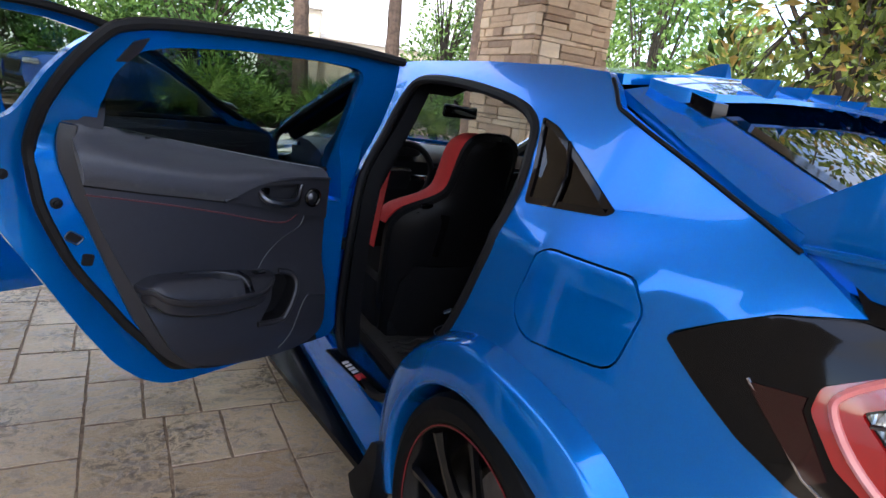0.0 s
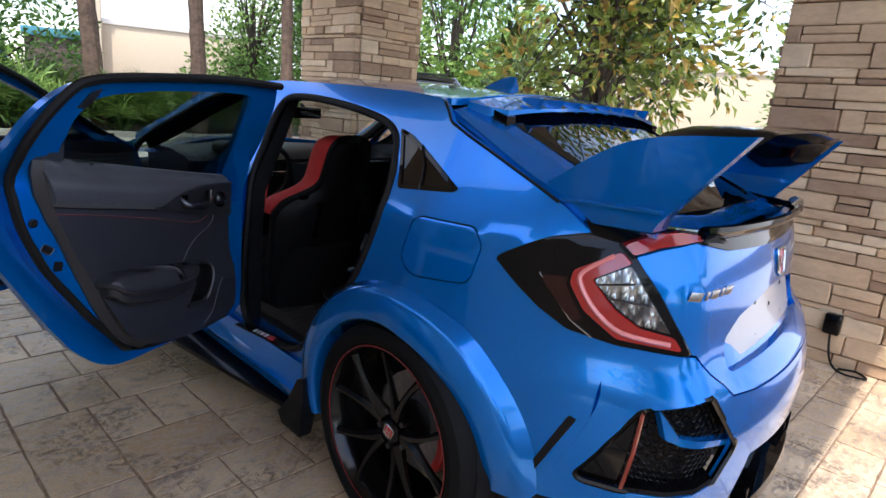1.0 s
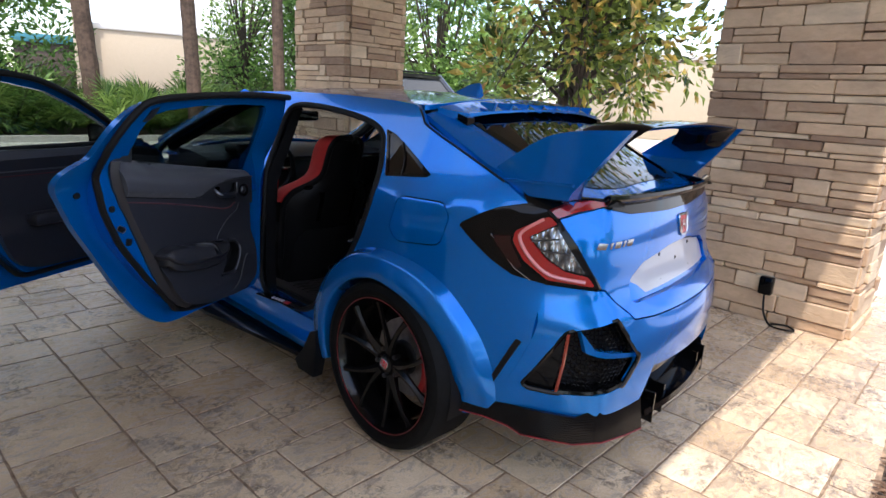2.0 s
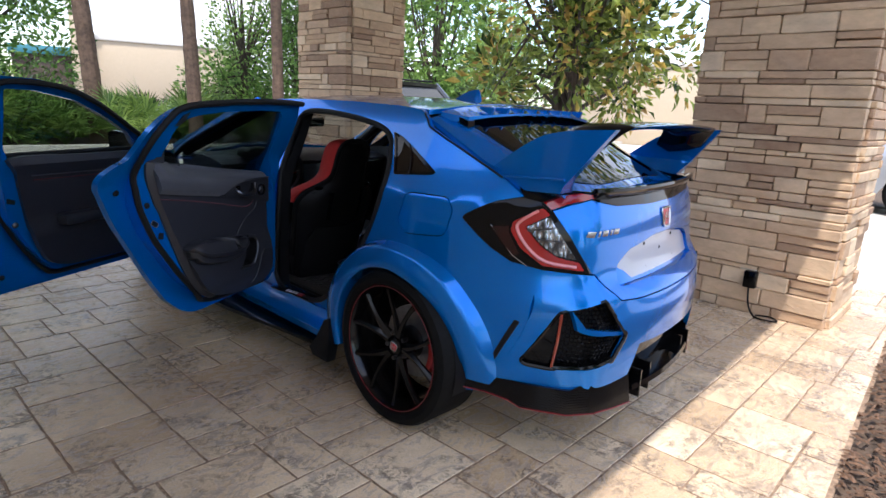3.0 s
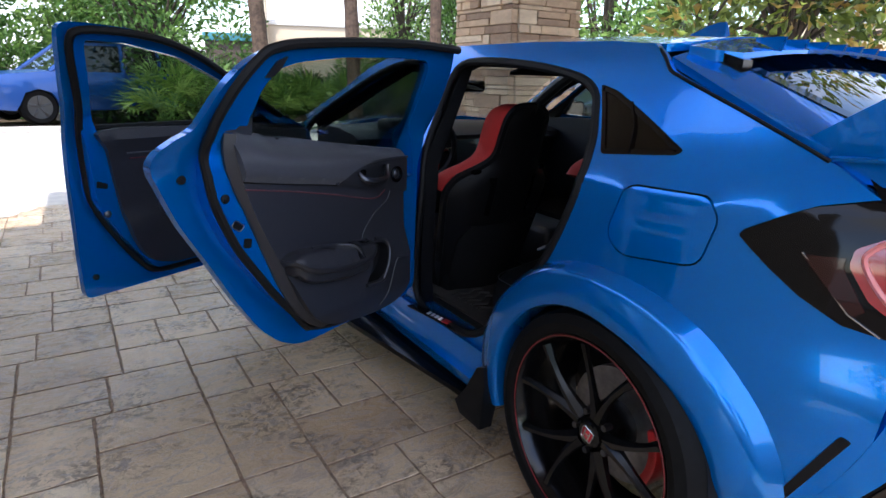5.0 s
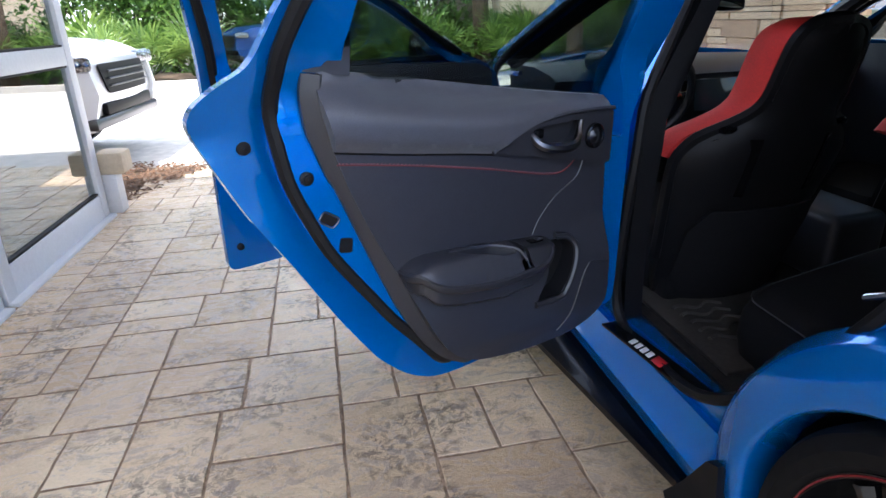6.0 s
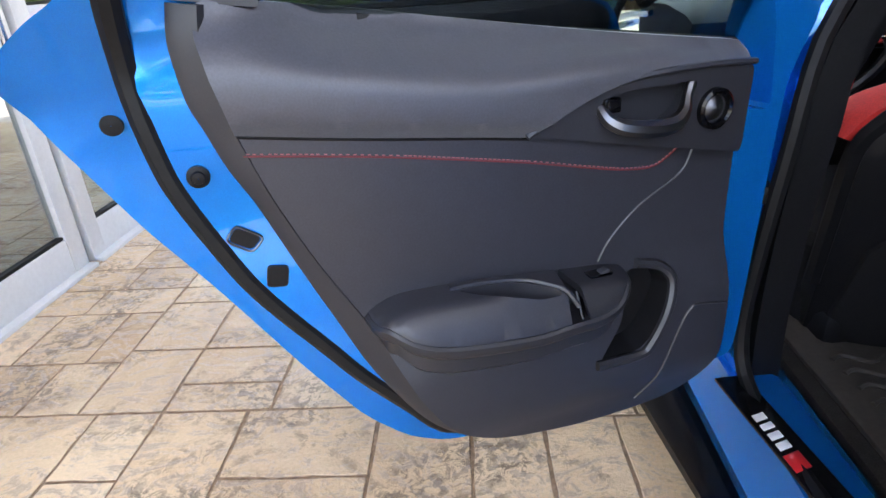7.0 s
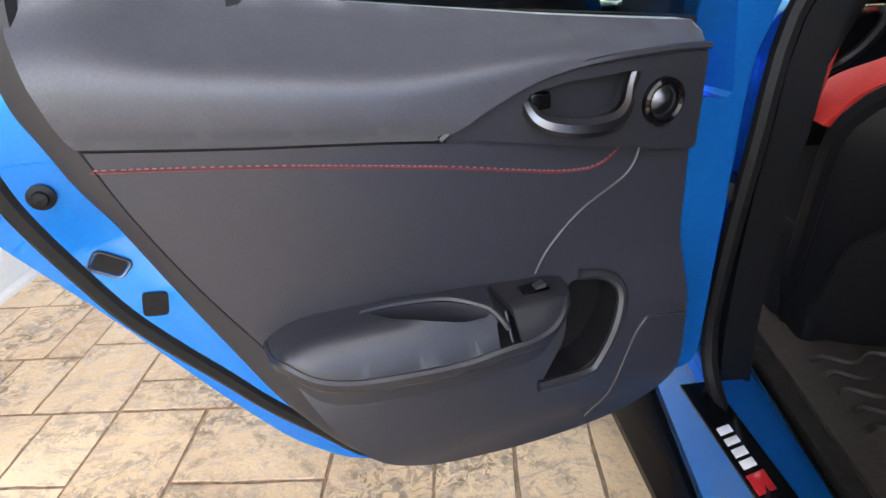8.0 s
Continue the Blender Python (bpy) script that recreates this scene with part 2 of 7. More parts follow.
def tube(path, r, seg=8, closed=False, bm=None, flat=1.0):
    """A round bar along a path; r may be one radius or one for each point."""
    bm = bm or bmesh.new()
    P = [Vector(p) for p in path]
    n = len(P)
    rings, up = [], None
    for i, p in enumerate(P):
        d = (P[(i + 1) % n] - P[i - 1]) if closed else (P[min(i + 1, n - 1)] - P[max(i - 1, 0)])
        d.normalize()
        if up is None:
            up = d.orthogonal().normalized()
        up = (up - d * up.dot(d)).normalized()
        side_ = d.cross(up)
        rr = r[i] if isinstance(r, (list, tuple)) else r
        rings.append([bm.verts.new(p + (up * math.cos(a) + side_ * math.sin(a) * flat) * rr) for a in (2 * math.pi * k / seg for k in range(seg))])
    for i in range(n if closed else n - 1):
        a, b = rings[i], rings[(i + 1) % n]
        for k in range(seg):
            bm.faces.new((a[k], a[(k + 1) % seg], b[(k + 1) % seg], b[k]))
    if not closed:
        bm.faces.new(rings[0][::-1])
        bm.faces.new(rings[-1])
    return bm


def lathe(profile, n=48, bm=None, closed=True):
    """A turned body round the x axis; profile of (x, radius)."""
    bm = bm or bmesh.new()
    rings = [[bm.verts.new((x, r * math.cos(2 * math.pi * k / n), r * math.sin(2 * math.pi * k / n))) for k in range(n)] for x, r in profile]
    for i in range(len(rings) if closed else len(rings) - 1):
        a, b = rings[i], rings[(i + 1) % len(rings)]
        for k in range(n):
            bm.faces.new((a[k], a[(k + 1) % n], b[(k + 1) % n], b[k]))
    return bm


def loft(rings, bm=None, caps=True):
    bm = bm or bmesh.new()
    R = [[bm.verts.new(p) for p in ring] for ring in rings]
    n = len(R[0])
    for a, b in zip(R, R[1:]):
        for k in range(n):
            bm.faces.new((a[k], a[(k + 1) % n], b[(k + 1) % n], b[k]))
    if caps:
        bm.faces.new(R[0][::-1])
        bm.faces.new(R[-1])
    return bm


def mirrored(bm):
    bmesh.ops.scale(bm, vec=(-1, 1, 1), verts=bm.verts)
    bmesh.ops.reverse_faces(bm, faces=bm.faces)
    return bm


def ease(a, b, x):
    t = min(1, max(0, (x - a) / (b - a)))
    return t * t * (3 - 2 * t)


def curve_of(table, x):
    """A smooth value from a table of (place, value)."""
    if x <= table[0][0]:
        return table[0][1]
    for i in range(len(table) - 1):
        (x0, y0), (x1, y1) = table[i], table[i + 1]
        if x <= x1:
            def slope(k):
                k0, k1 = max(k - 1, 0), min(k + 1, len(table) - 1)
                return (table[k1][1] - table[k0][1]) / (table[k1][0] - table[k0][0])
            t, h = (x - x0) / (x1 - x0), x1 - x0
            return (2 * t ** 3 - 3 * t * t + 1) * y0 + (t ** 3 - 2 * t * t + t) * h * slope(i) + (3 * t * t - 2 * t ** 3) * y1 + (t ** 3 - t * t) * h * slope(i + 1)
    return table[-1][1]


# ---- the car's form: it points along +y, its rear axle is at y = 0 ----
WIDTH = ((0.10, 0.815), (0.20, 0.845), (0.35, 0.862), (0.50, 0.872), (0.70, 0.872), (0.86, 0.862), (0.94, 0.845), (1.00, 0.815), (1.08, 0.765), (1.20, 0.708), (1.28, 0.672), (1.34, 0.63), (1.40, 0.55))
ARCH_R, ARCH_C = 0.345, (0.02, 0.315)


def half_width(y, z, flare=False):
    w = curve_of(WIDTH, z)
    u = -(y + 0.05 * (1 - ease(0.60, 0.74, z)))
    if u > 0:
        w -= 0.5 * u ** 1.5
    if y > 2.3:
        w -= 0.10 * (y - 2.3) ** 2
    if flare:
        for cy, gain in ((ARCH_C[0], 0.052), (2.70, 0.05)):
            r = math.hypot(y - cy, z - ARCH_C[1])
            w += gain * (1 - ease(0.428, 0.458, r)) * (1 - ease(-0.05, 0.06, 0.10 - z))
    w += 0.010 * math.exp(-((z - 0.955) / 0.02) ** 2) * ease(0.35, -0.05, y) * ease(-0.5, -0.2, y)
    return w


def side_l(y, z):
    return Vector((-half_width(y, z), y, z))


def side_in(y, z, d):
    return Vector((-(half_width(y, z) - d), y, z))


REAR = ((0.15, -0.80), (0.30, -0.84), (0.50, -0.86), (0.58, -0.86), (0.66, -0.83), (0.70, -0.775), (0.74, -0.755), (0.90, -0.737), (1.03, -0.695), (1.10, -0.65))


def rear_at(x, z):
    """The tail's outside, running round the corners into the sides."""
    low = 1 - ease(0.60, 0.72, z)
    k = abs(x) / 0.58
    y0 = curve_of(REAR, z) + (0.055 + 0.055 * low) * k ** 2.2 + 0.006 * max(0, k - 0.85)
    y1 = -(max(0, curve_of(WIDTH, z) - abs(x)) / 0.5) ** (2 / 3) - 0.05 * (1 - ease(0.60, 0.74, z))
    m = max(y0, y1)
    return Vector((x, m + 0.012 * math.log(math.exp((y0 - m) / 0.012) + math.exp((y1 - m) / 0.012)), z))


ROOF = ((-0.1, 1.30), (0.06, 1.325), (0.3, 1.338), (0.6, 1.346), (1.0, 1.346), (1.35, 1.33), (1.6, 1.30), (1.75, 1.275))


def roof_at(x, y):
    return Vector((x, y, curve_of(ROOF, y) - 0.042 * (abs(x) / 0.64) ** 2.6))


HATCH = ((-0.70, 1.02), (-0.58, 1.05), (-0.42, 1.11), (-0.27, 1.175), (-0.1, 1.255), (0.06, 1.325))


def hatch_at(x, y):
    return Vector((x, y, curve_of(HATCH, y) - 0.07 * (abs(x) / 0.68) ** 2.4))


CAR = thing("hatchback_car", "pearl blue five-door hatchback with a rear wing and two open doors", "car")

REAR_OPENING = spline([(0.985, 1.10), (0.985, 1.19), (0.94, 1.24), (0.79, 1.25), (0.55, 1.235), (0.34, 1.205), (0.245, 1.165), (0.205, 1.10), (0.165, 1.02), (0.15, 0.93), (0.19, 0.80), (0.26, 0.68), (0.36, 0.545), (0.47, 0.435), (0.58, 0.37), (0.70, 0.348), (0.85, 0.342), (0.935, 0.372), (0.958, 0.46), (0.935, 0.65), (0.920, 0.82), (0.945, 0.98)], 4)
FRONT_OPENING = spline([(1.12, 1.10), (1.14, 1.22), (1.22, 1.25), (1.40, 1.245), (1.62, 1.20), (1.95, 1.07), (2.16, 0.95), (2.22, 0.85), (2.22, 0.60), (2.17, 0.42), (2.05, 0.36), (1.60, 0.345), (1.20, 0.345), (1.11, 0.40), (1.09, 0.55), (1.085, 0.85)], 4)
QUARTER_GLASS = fillet([(0.232, 1.188), (0.165, 1.172), (0.065, 1.128), (-0.012, 1.092), (-0.086, 1.052), (-0.075, 1.041), (0.128, 1.022), (0.165, 1.075)], 0.012, 3)
FUEL_LID = fillet([(0.0, 0.973), (-0.19, 0.973), (-0.218, 0.93), (-0.20, 0.822), (-0.02, 0.808), (0.03, 0.85)], 0.032, 4)


def arch_points(c, r, z_low, n=16):
    a0 = math.asin((z_low - ARCH_C[1]) / r)
    return [(c - math.cos(a) * r, ARCH_C[1] + math.sin(a) * r) for a in (a0 + (math.pi - 2 * a0) * i / n for i in range(n + 1))]


CUT = [(-0.545, 0.747), (-0.538, 0.66), (-0.532, 0.56), (-0.50, 0.47), (-0.465, 0.40), (-0.452, 0.36), (-0.455, 0.30), (-0.46, 0.25)]
SIDE = ([(1.95, 1.13), (1.75, 1.225), (1.60, 1.265), (1.40, 1.292), (1.0, 1.306), (0.6, 1.306), (0.25, 1.297), (0.11, 1.285), (0.063, 1.255), (0.03, 1.222), (-0.012, 1.205), (-0.146, 1.150), (-0.275, 1.091), (-0.36, 1.05), (-0.44, 1.0), (-0.36, 0.978), (-0.315, 0.952), (-0.262, 0.918), (-0.256, 0.908), (-0.32, 0.853), (-0.374, 0.810), (-0.445, 0.768)] + CUT + [(-0.31, 0.225)]
        + arch_points(ARCH_C[0], ARCH_R, 0.225)[0:] + [(0.40, 0.21), (1.2, 0.205), (2.30, 0.21)] + arch_points(2.70, ARCH_R, 0.225) + [(3.10, 0.215), (3.42, 0.22), (3.47, 0.45), (3.42, 0.62), (3.30, 0.70), (2.95, 0.80), (2.55, 0.885), (2.28, 0.945), (2.22, 0.965)])

front_side = panel(SIDE, [REAR_OPENING, FRONT_OPENING, QUARTER_GLASS, FUEL_LID], side_l, Vector((0.018, 0, 0)), 0.03)
part("side_body", front_side, BLUE, CAR)
part("side_body", mirrored(panel(SIDE, [REAR_OPENING, FRONT_OPENING, QUARTER_GLASS, FUEL_LID], side_l, Vector((0.018, 0, 0)), 0.05)), BLUE, CAR)

# black tube stands in for the dark of the gap between side and tailgate
for s in (-1, 1):
    gap = tube([side_in(y, z, -0.0015) for y, z in spline([(0.085, 1.272), (0.060, 1.252), (0.03, 1.222), (-0.012, 1.205), (-0.146, 1.150), (-0.275, 1.091), (-0.345, 1.057)], 5, False)], 0.0042, 6)
    part("panel_gap", gap if s < 0 else mirrored(gap), BLACK, CAR)
# wheel arch flares
for s in (-1, 1):
    for c_ in (ARCH_C[0], 2.70):
        rings = []
        for y, z in arch_points(c_, 1.0, ARCH_C[1] - 0.255, 44):
            a = math.atan2(z - ARCH_C[1], y - c_)
            low_end = c_ < 1 and y < c_
            if low_end and ARCH_C[1] + 0.40 * math.sin(a) < 0.262:
                continue
            fade = 0.25 + 0.75 * ease(0.255, 0.42, ARCH_C[1] + 0.40 * math.sin(a)) if low_end else 1.0
            ring = []
            for r, d in ((0.343, -0.03), (0.343, 0.040), (0.347, 0.050), (0.354, 0.054), (0.385, 0.052), (0.418, 0.046), (0.430, 0.041), (0.437, 0.032), (0.444, 0.012), (0.452, 0.0015), (0.456, -0.012)):
                yy, zz = c_ + r * math.cos(a), ARCH_C[1] + r * math.sin(a)
                ring.append((s * (half_width(yy, zz) + (d * fade if d > 0 else d)), yy, zz))
            rings.append(ring)
        part("arch_flare", loft(rings), BLUE, CAR, "blue wheel arch flare", sharp=40)
# fuel lid, quarter glass
for s in (-1, 1):
    bm = panel(offset(FUEL_LID, -0.004), [], side_l, Vector((0.01, 0, 0)), 0.03)
    part("fuel_lid", bm if s < 0 else mirrored(bm), BLUE, CAR)
    qf = offset(QUARTER_GLASS, -0.001)
    qi = offset(QUARTER_GLASS, -0.012)
    bm = panel(qf, [qi], lambda y, z: side_in(y, z, -0.002), Vector((0.014, 0, 0)), 0.03)
    frame_ob = part("window_frame", bm if s < 0 else mirrored(bm), BLACK_GLOSS, CAR)
    bm = panel(qi, [], lambda y, z: side_in(y, z, 0.003), Vector((0.004, 0, 0)), 0.05)
    pane = part("quarter_glass", bm if s < 0 else mirrored(bm), GLASS_BLACK, CAR)
    bm = tube([side_in(y, z, -0.003) for y, z in ((0.105, 1.147), (0.065, 1.09), (0.045, 1.033))], 0.004, 6)
    part("divider", bm if s < 0 else mirrored(bm), BLACK_GLOSS, CAR)

# roof, hatch, glass, windscreen, bonnet
part("roof", panel([(-0.64, 0.10), (-0.56, 0.065), (0.56, 0.065), (0.64, 0.10), (0.64, 1.42), (0.60, 1.60), (0.50, 1.66), (-0.50, 1.66), (-0.60, 1.60), (-0.64, 1.42)], [], roof_at, Vector((0, 0, -0.02)), 0.07), BLUE, CAR)
part("headliner", panel([(-0.62, 0.05), (0.62, 0.05), (0.62, 1.42), (0.5, 1.62), (-0.5, 1.62), (-0.62, 1.42)], [], lambda x, y: roof_at(x, y) - Vector((0, 0, 0.035)), Vector((0, 0, -0.012)), 0.12), FABRIC, CAR)
GLASS_OUT = fillet([(-0.545, 0.03), (0.545, 0.03), (0.50, -0.28), (0.44, -0.52), (0.30, -0.58), (-0.30, -0.58), (-0.44, -0.52), (-0.50, -0.28)], 0.06, 4)
tailgate = part("tailgate", panel([(-0.672, 0.055), (0.672, 0.055), (0.684, -0.12), (0.68, -0.27), (0.655, -0.38), (0.61, -0.50), (0.575, -0.61), (0.50, -0.645), (-0.50, -0.645), (-0.575, -0.61), (-0.61, -0.50), (-0.655, -0.38), (-0.68, -0.27), (-0.684, -0.12)], [GLASS_OUT], hatch_at, Vector((0, 0.0, -0.02)), 0.05), BLUE, CAR)
part("rear_window", panel(offset(GLASS_OUT, -0.001), [], lambda x, y: hatch_at(x, y) - Vector((0, 0, 0.004)), Vector((0, 0, -0.005)), 0.08), GLASS_BLACK, tailgate)
part("glass_surround", panel(offset(GLASS_OUT, 0.012), [offset(GLASS_OUT, -0.022)], lambda x, y: hatch_at(x, y) + Vector((0, 0, 0.003)), Vector((0, 0, -0.006)), 0.05), BLACK_GLOSS, tailgate)


def screen_at(x, y):
    return Vector((x, y - 0.16 * (abs(x) / 0.7) ** 2 * ease(1.6, 2.5, y), 1.272 - 0.40 * (y - 1.68) - 0.035 * (abs(x) / 0.6) ** 2))


part("windscreen", panel([(-0.52, 1.67), (0.52, 1.67), (0.66, 2.48), (-0.66, 2.48)], [], screen_at, Vector((0, 0, -0.006)), 0.1), GLASS_CLEAR, CAR)
for s in (-1, 1):
    part("pillar_lining", tube([(s * 0.565, 1.57, 1.248), (s * 0.62, 1.79, 1.158), (s * 0.69, 2.06, 1.032), (s * 0.74, 2.30, 0.935)], 0.036, 8), BLACK, CAR, "black lining of the windscreen pillar")
    part("front_pillar", tube([(s * 0.60, 1.58, 1.272), (s * 0.66, 1.80, 1.185), (s * 0.73, 2.08, 1.06), (s * 0.78, 2.34, 0.955)], 0.034, 8), BLUE, CAR)


def bonnet_at(x, y):
    return Vector((x, y - 0.22 * (abs(x) / 0.75) ** 2, 0.955 - 0.06 * (y - 2.45) - 0.10 * max(0, y - 2.45) ** 2.2 - 0.06 * (abs(x) / 0.75) ** 2.5))


part("bonnet", panel([(-0.74, 2.45), (0.74, 2.45), (0.70, 3.50), (-0.70, 3.50)], [[(-0.12, 2.98), (0.12, 2.98), (0.09, 3.06), (-0.09, 3.06)]], bonnet_at, Vector((0, 0, -0.02)), 0.09), BLUE, CAR)
part("bonnet_scoop", box((0.22, 0.08, 0.03), (0, 3.02, 0.855), 0.008), BLACK, CAR)
part("front_bumper", panel([(-0.66, 0.20), (0.66, 0.20), (0.70, 0.45), (0.66, 0.70), (-0.66, 0.70), (-0.70, 0.45)], [fillet([(-0.45, 0.25), (0.45, 0.25), (0.40, 0.46), (-0.40, 0.46)], 0.04)], lambda x, z: Vector((x, 3.60 - 0.32 * x * x - 0.25 * max(0, z - 0.5) ** 1.5, z)), Vector((0, -0.02, 0)), 0.08), BLUE, CAR)
part("front_grille", box((0.95, 0.05, 0.22), (0, 3.50, 0.355), 0.01), BLACK, CAR)
for s in (-1, 1):
    part("headlight", box((0.30, 0.16, 0.09), (s * 0.60, 3.36, 0.66), 0.03, Matrix.Rotation(radians(-s * 32), 3, "Z")), LENS_CLEAR, CAR)

# tailgate lower, bumper
def both(half):
    """A left half outline, from the middle's top round to its bottom, with its mirror image."""
    return half + [(-x, z) for x, z in reversed(half)]


LOWER = both([(-0.50, 1.018), (-0.548, 1.004), (-0.597, 0.982), (-0.637, 0.957), (-0.619, 0.887), (-0.593, 0.79), (-0.572, 0.752), (-0.558, 0.748), (-0.466, 0.652), (-0.36, 0.645)])
RECESS = fillet([(-0.435, 0.688), (-0.418, 0.763), (-0.33, 0.808), (-0.10, 0.84), (0.10, 0.84), (0.33, 0.808), (0.418, 0.763), (0.42, 0.69)], 0.02, 4)
part("tailgate_lower", panel(LOWER, [RECESS], rear_at, Vector((0, 0.02, 0)), 0.03), BLUE, tailgate)
part("plate_recess", panel(offset(RECESS, 0.004), [], lambda x, z: rear_at(x, z) + Vector((0, 0.022, 0)), Vector((0, 0.01, 0)), 0.1), BLUE, tailgate)
part("plate_bracket", panel(offset(RECESS, -0.010), [], lambda x, z: rear_at(x, z) + Vector((0, 0.014, 0)), Vector((0, 0.008, 0)), 0.1), PLATE_WHITE, tailgate, "blank white plate holder with screw holes")
for x, z in ((-0.17, 0.808), (0.15, 0.808), (-0.17, 0.715), (0.15, 0.715), (0.0, 0.77)):
    part("screw", lathe([(0, 0.0005), (0.002, 0.007), (0.006, 0.008), (0.006, 0.0005)], 10, closed=False), BLACK, tailgate).matrix_basis = Matrix.Translation(rear_at(x, z) + Vector((0, 0.010, 0))) @ pose(0, 0, 0, 0, 0, 90)
part("dark_band", panel(fillet([(-0.555, 1.007), (-0.405, 0.979), (-0.13, 0.966), (0.13, 0.966), (0.405, 0.979), (0.555, 1.007), (0.50, 1.017), (-0.50, 1.017)], 0.02), [], lambda x, z: rear_at(x, z) + Vector((0, -0.004, 0)), Vector((0, 0.012, 0)), 0.05), BLACK_GLOSS, tailgate, "gloss black band under the rear window")
part("tail_lip", tube([rear_at(x, 1.018) + Vector((0, -0.012 - 0.02 * (1 - (x / 0.55) ** 2), 0.012)) for x in np.linspace(-0.54, 0.54, 15)], 0.014, 8, flat=1.6), BLACK_GLOSS, tailgate)
VENT = fillet([(-0.652, 0.605), (-0.552, 0.661), (-0.434, 0.517), (-0.440, 0.494), (-0.485, 0.416), (-0.655, 0.378), (-0.700, 0.382), (-0.709, 0.398), (-0.679, 0.512)], 0.008, 2)
BUMPER = both([(-0.36, 0.640), (-0.469, 0.647), (-0.562, 0.744), (-0.62, 0.745)] + [(-half_width(y, z), z) for y, z in CUT] + [(-0.63, 0.300), (-0.50, 0.315), (-0.374, 0.335), (-0.335, 0.458)])
part("rear_bumper", panel(BUMPER, [VENT, [(-x, z) for x, z in VENT]], rear_at, lambda x, z: Vector((-math.copysign(0.02, x) * ease(0.4, 0.6, abs(x)), 0.02, 0)), 0.03), BLUE, CAR)

# wheels
def make_wheel():
    w = thing("wheel", "", "")
    part("tyre", lathe([(-0.105, 0.262), (-0.118, 0.275), (-0.122, 0.295), (-0.112, 0.318), (-0.092, 0.327), (0.092, 0.327), (0.112, 0.318), (0.12, 0.295), (0.115, 0.275), (0.105, 0.262)], 64), TYRE, w)
    part("rim", lathe([(-0.112, 0.258), (-0.112, 0.266), (-0.100, 0.268), (-0.06, 0.255), (0.10, 0.25), (0.10, 0.235), (-0.05, 0.238), (-0.09, 0.246)], 64), WHEEL_BLACK, w, "gloss black alloy rim with a red lip")
    part("red_lip", lathe([(-0.1135, 0.2605), (-0.1148, 0.262), (-0.1135, 0.2635), (-0.110, 0.262)], 64), RED_LINE, w)
    for i in range(5):
        for s in (-1, 1):
            a0, a1 = radians(72 * i + s * 5 + 12), radians(72 * i + s * 19 + 12)
            pts = []
            for k in range(6):
                t = k / 5
                a, r = a0 + (a1 - a0) * t ** 0.8, 0.05 + 0.198 * t
                pts.append((-0.062 - 0.030 * math.sin(t * math.pi / 2), r * math.cos(a), r * math.sin(a)))
            part("spoke", tube(pts, [0.022, 0.018, 0.014, 0.012, 0.012, 0.016], 6, flat=0.8), WHEEL_BLACK, w)
    part("hub", lathe([(-0.052, 0.001), (-0.056, 0.062), (-0.03, 0.07), (0.02, 0.07), (0.02, 0.001)], 32, closed=False), WHEEL_BLACK, w)
    cap = part("centre_cap", lathe([(-0.0835, 0.0005), (-0.083, 0.030), (-0.078, 0.036), (-0.05, 0.036), (-0.05, 0.0005)], 32, closed=False), WHEEL_BLACK, w, "gloss black centre cap with a red emblem")
    part("cap_field", box((0.003, 0.030, 0.028), (-0.084, 0, 0.001), 0.001), RED_PLAIN, w, "red emblem field")
    b = tube([(-0.0845, y, z) for y, z in fillet([(-0.017, -0.016), (0.017, -0.016), (0.02, 0.018), (-0.02, 0.018)], 0.008, 3)], 0.0022, 6, True)
    for dy in (-0.008, 0.008):
        b = box((0.003, 0.004, 0.026), (-0.085, dy, 0.001), 0, bm=b)
    b = box((0.003, 0.016, 0.004), (-0.085, 0, 0.001), 0, bm=b)
    part("cap_badge", b, CHROME, w)
    for i in range(5):
        a = radians(72 * i + 48)
        part("wheel_nut", lathe([(-0.075, 0.0005), (-0.075, 0.009), (-0.05, 0.010), (-0.05, 0.0005)], 6, closed=False), DARK_CHROME, w).location = (0, 0.057 * math.cos(a), 0.057 * math.sin(a))
    part("brake_disc", lathe([(0.02, 0.06), (0.02, 0.155), (0.045, 0.155), (0.045, 0.06)], 48), STEEL, w)
    b = bmesh.new()
    for k in range(7):
        a = radians(-8 + 7 * k)
        b = box((0.07, 0.026, 0.055), (0.015, -0.15 * math.cos(a), 0.15 * math.sin(a)), 0.006, Matrix.Rotation(-a, 3, "X"), b)
    part("brake_calliper", b, RED_PLAIN, w, "red brake calliper")
    return w


wheel = make_wheel()
wheel.parent = CAR
wheel.matrix_basis = pose(-0.80, 0, 0.327, 18, 0, 0)
for x, y, rz in ((-0.80, 2.70, 0), (0.80, 0, 180), (0.80, 2.70, 180)):
    w = copy_thing(wheel, pose(x, y, 0.327, 40, 0, rz))
    w.parent = CAR
# wheel wells and the floor pan, all black
for c in (ARCH_C[0], 2.70):
    for s in (-1, 1):
        bm = bmesh.new()
        pts = arch_points(c, 0.352, 0.22, 20)
        R = [[bm.verts.new((s * x, y, z)) for y, z in pts] for x in (0.86, 0.50)]
        for i in range(len(pts) - 1):
            bm.faces.new((R[0][i], R[0][i + 1], R[1][i + 1], R[1][i]))
        bm.faces.new(R[1])
        part("wheel_well", bm, BLACK, CAR)
part("floor_pan", box((1.5, 2.0, 0.06), (0, 1.33, 0.24), 0.01), BLACK, CAR)
part("boot_floor", box((1.0, 0.95, 0.30), (0, -0.20, 0.40), 0.02), BLACK, CAR)
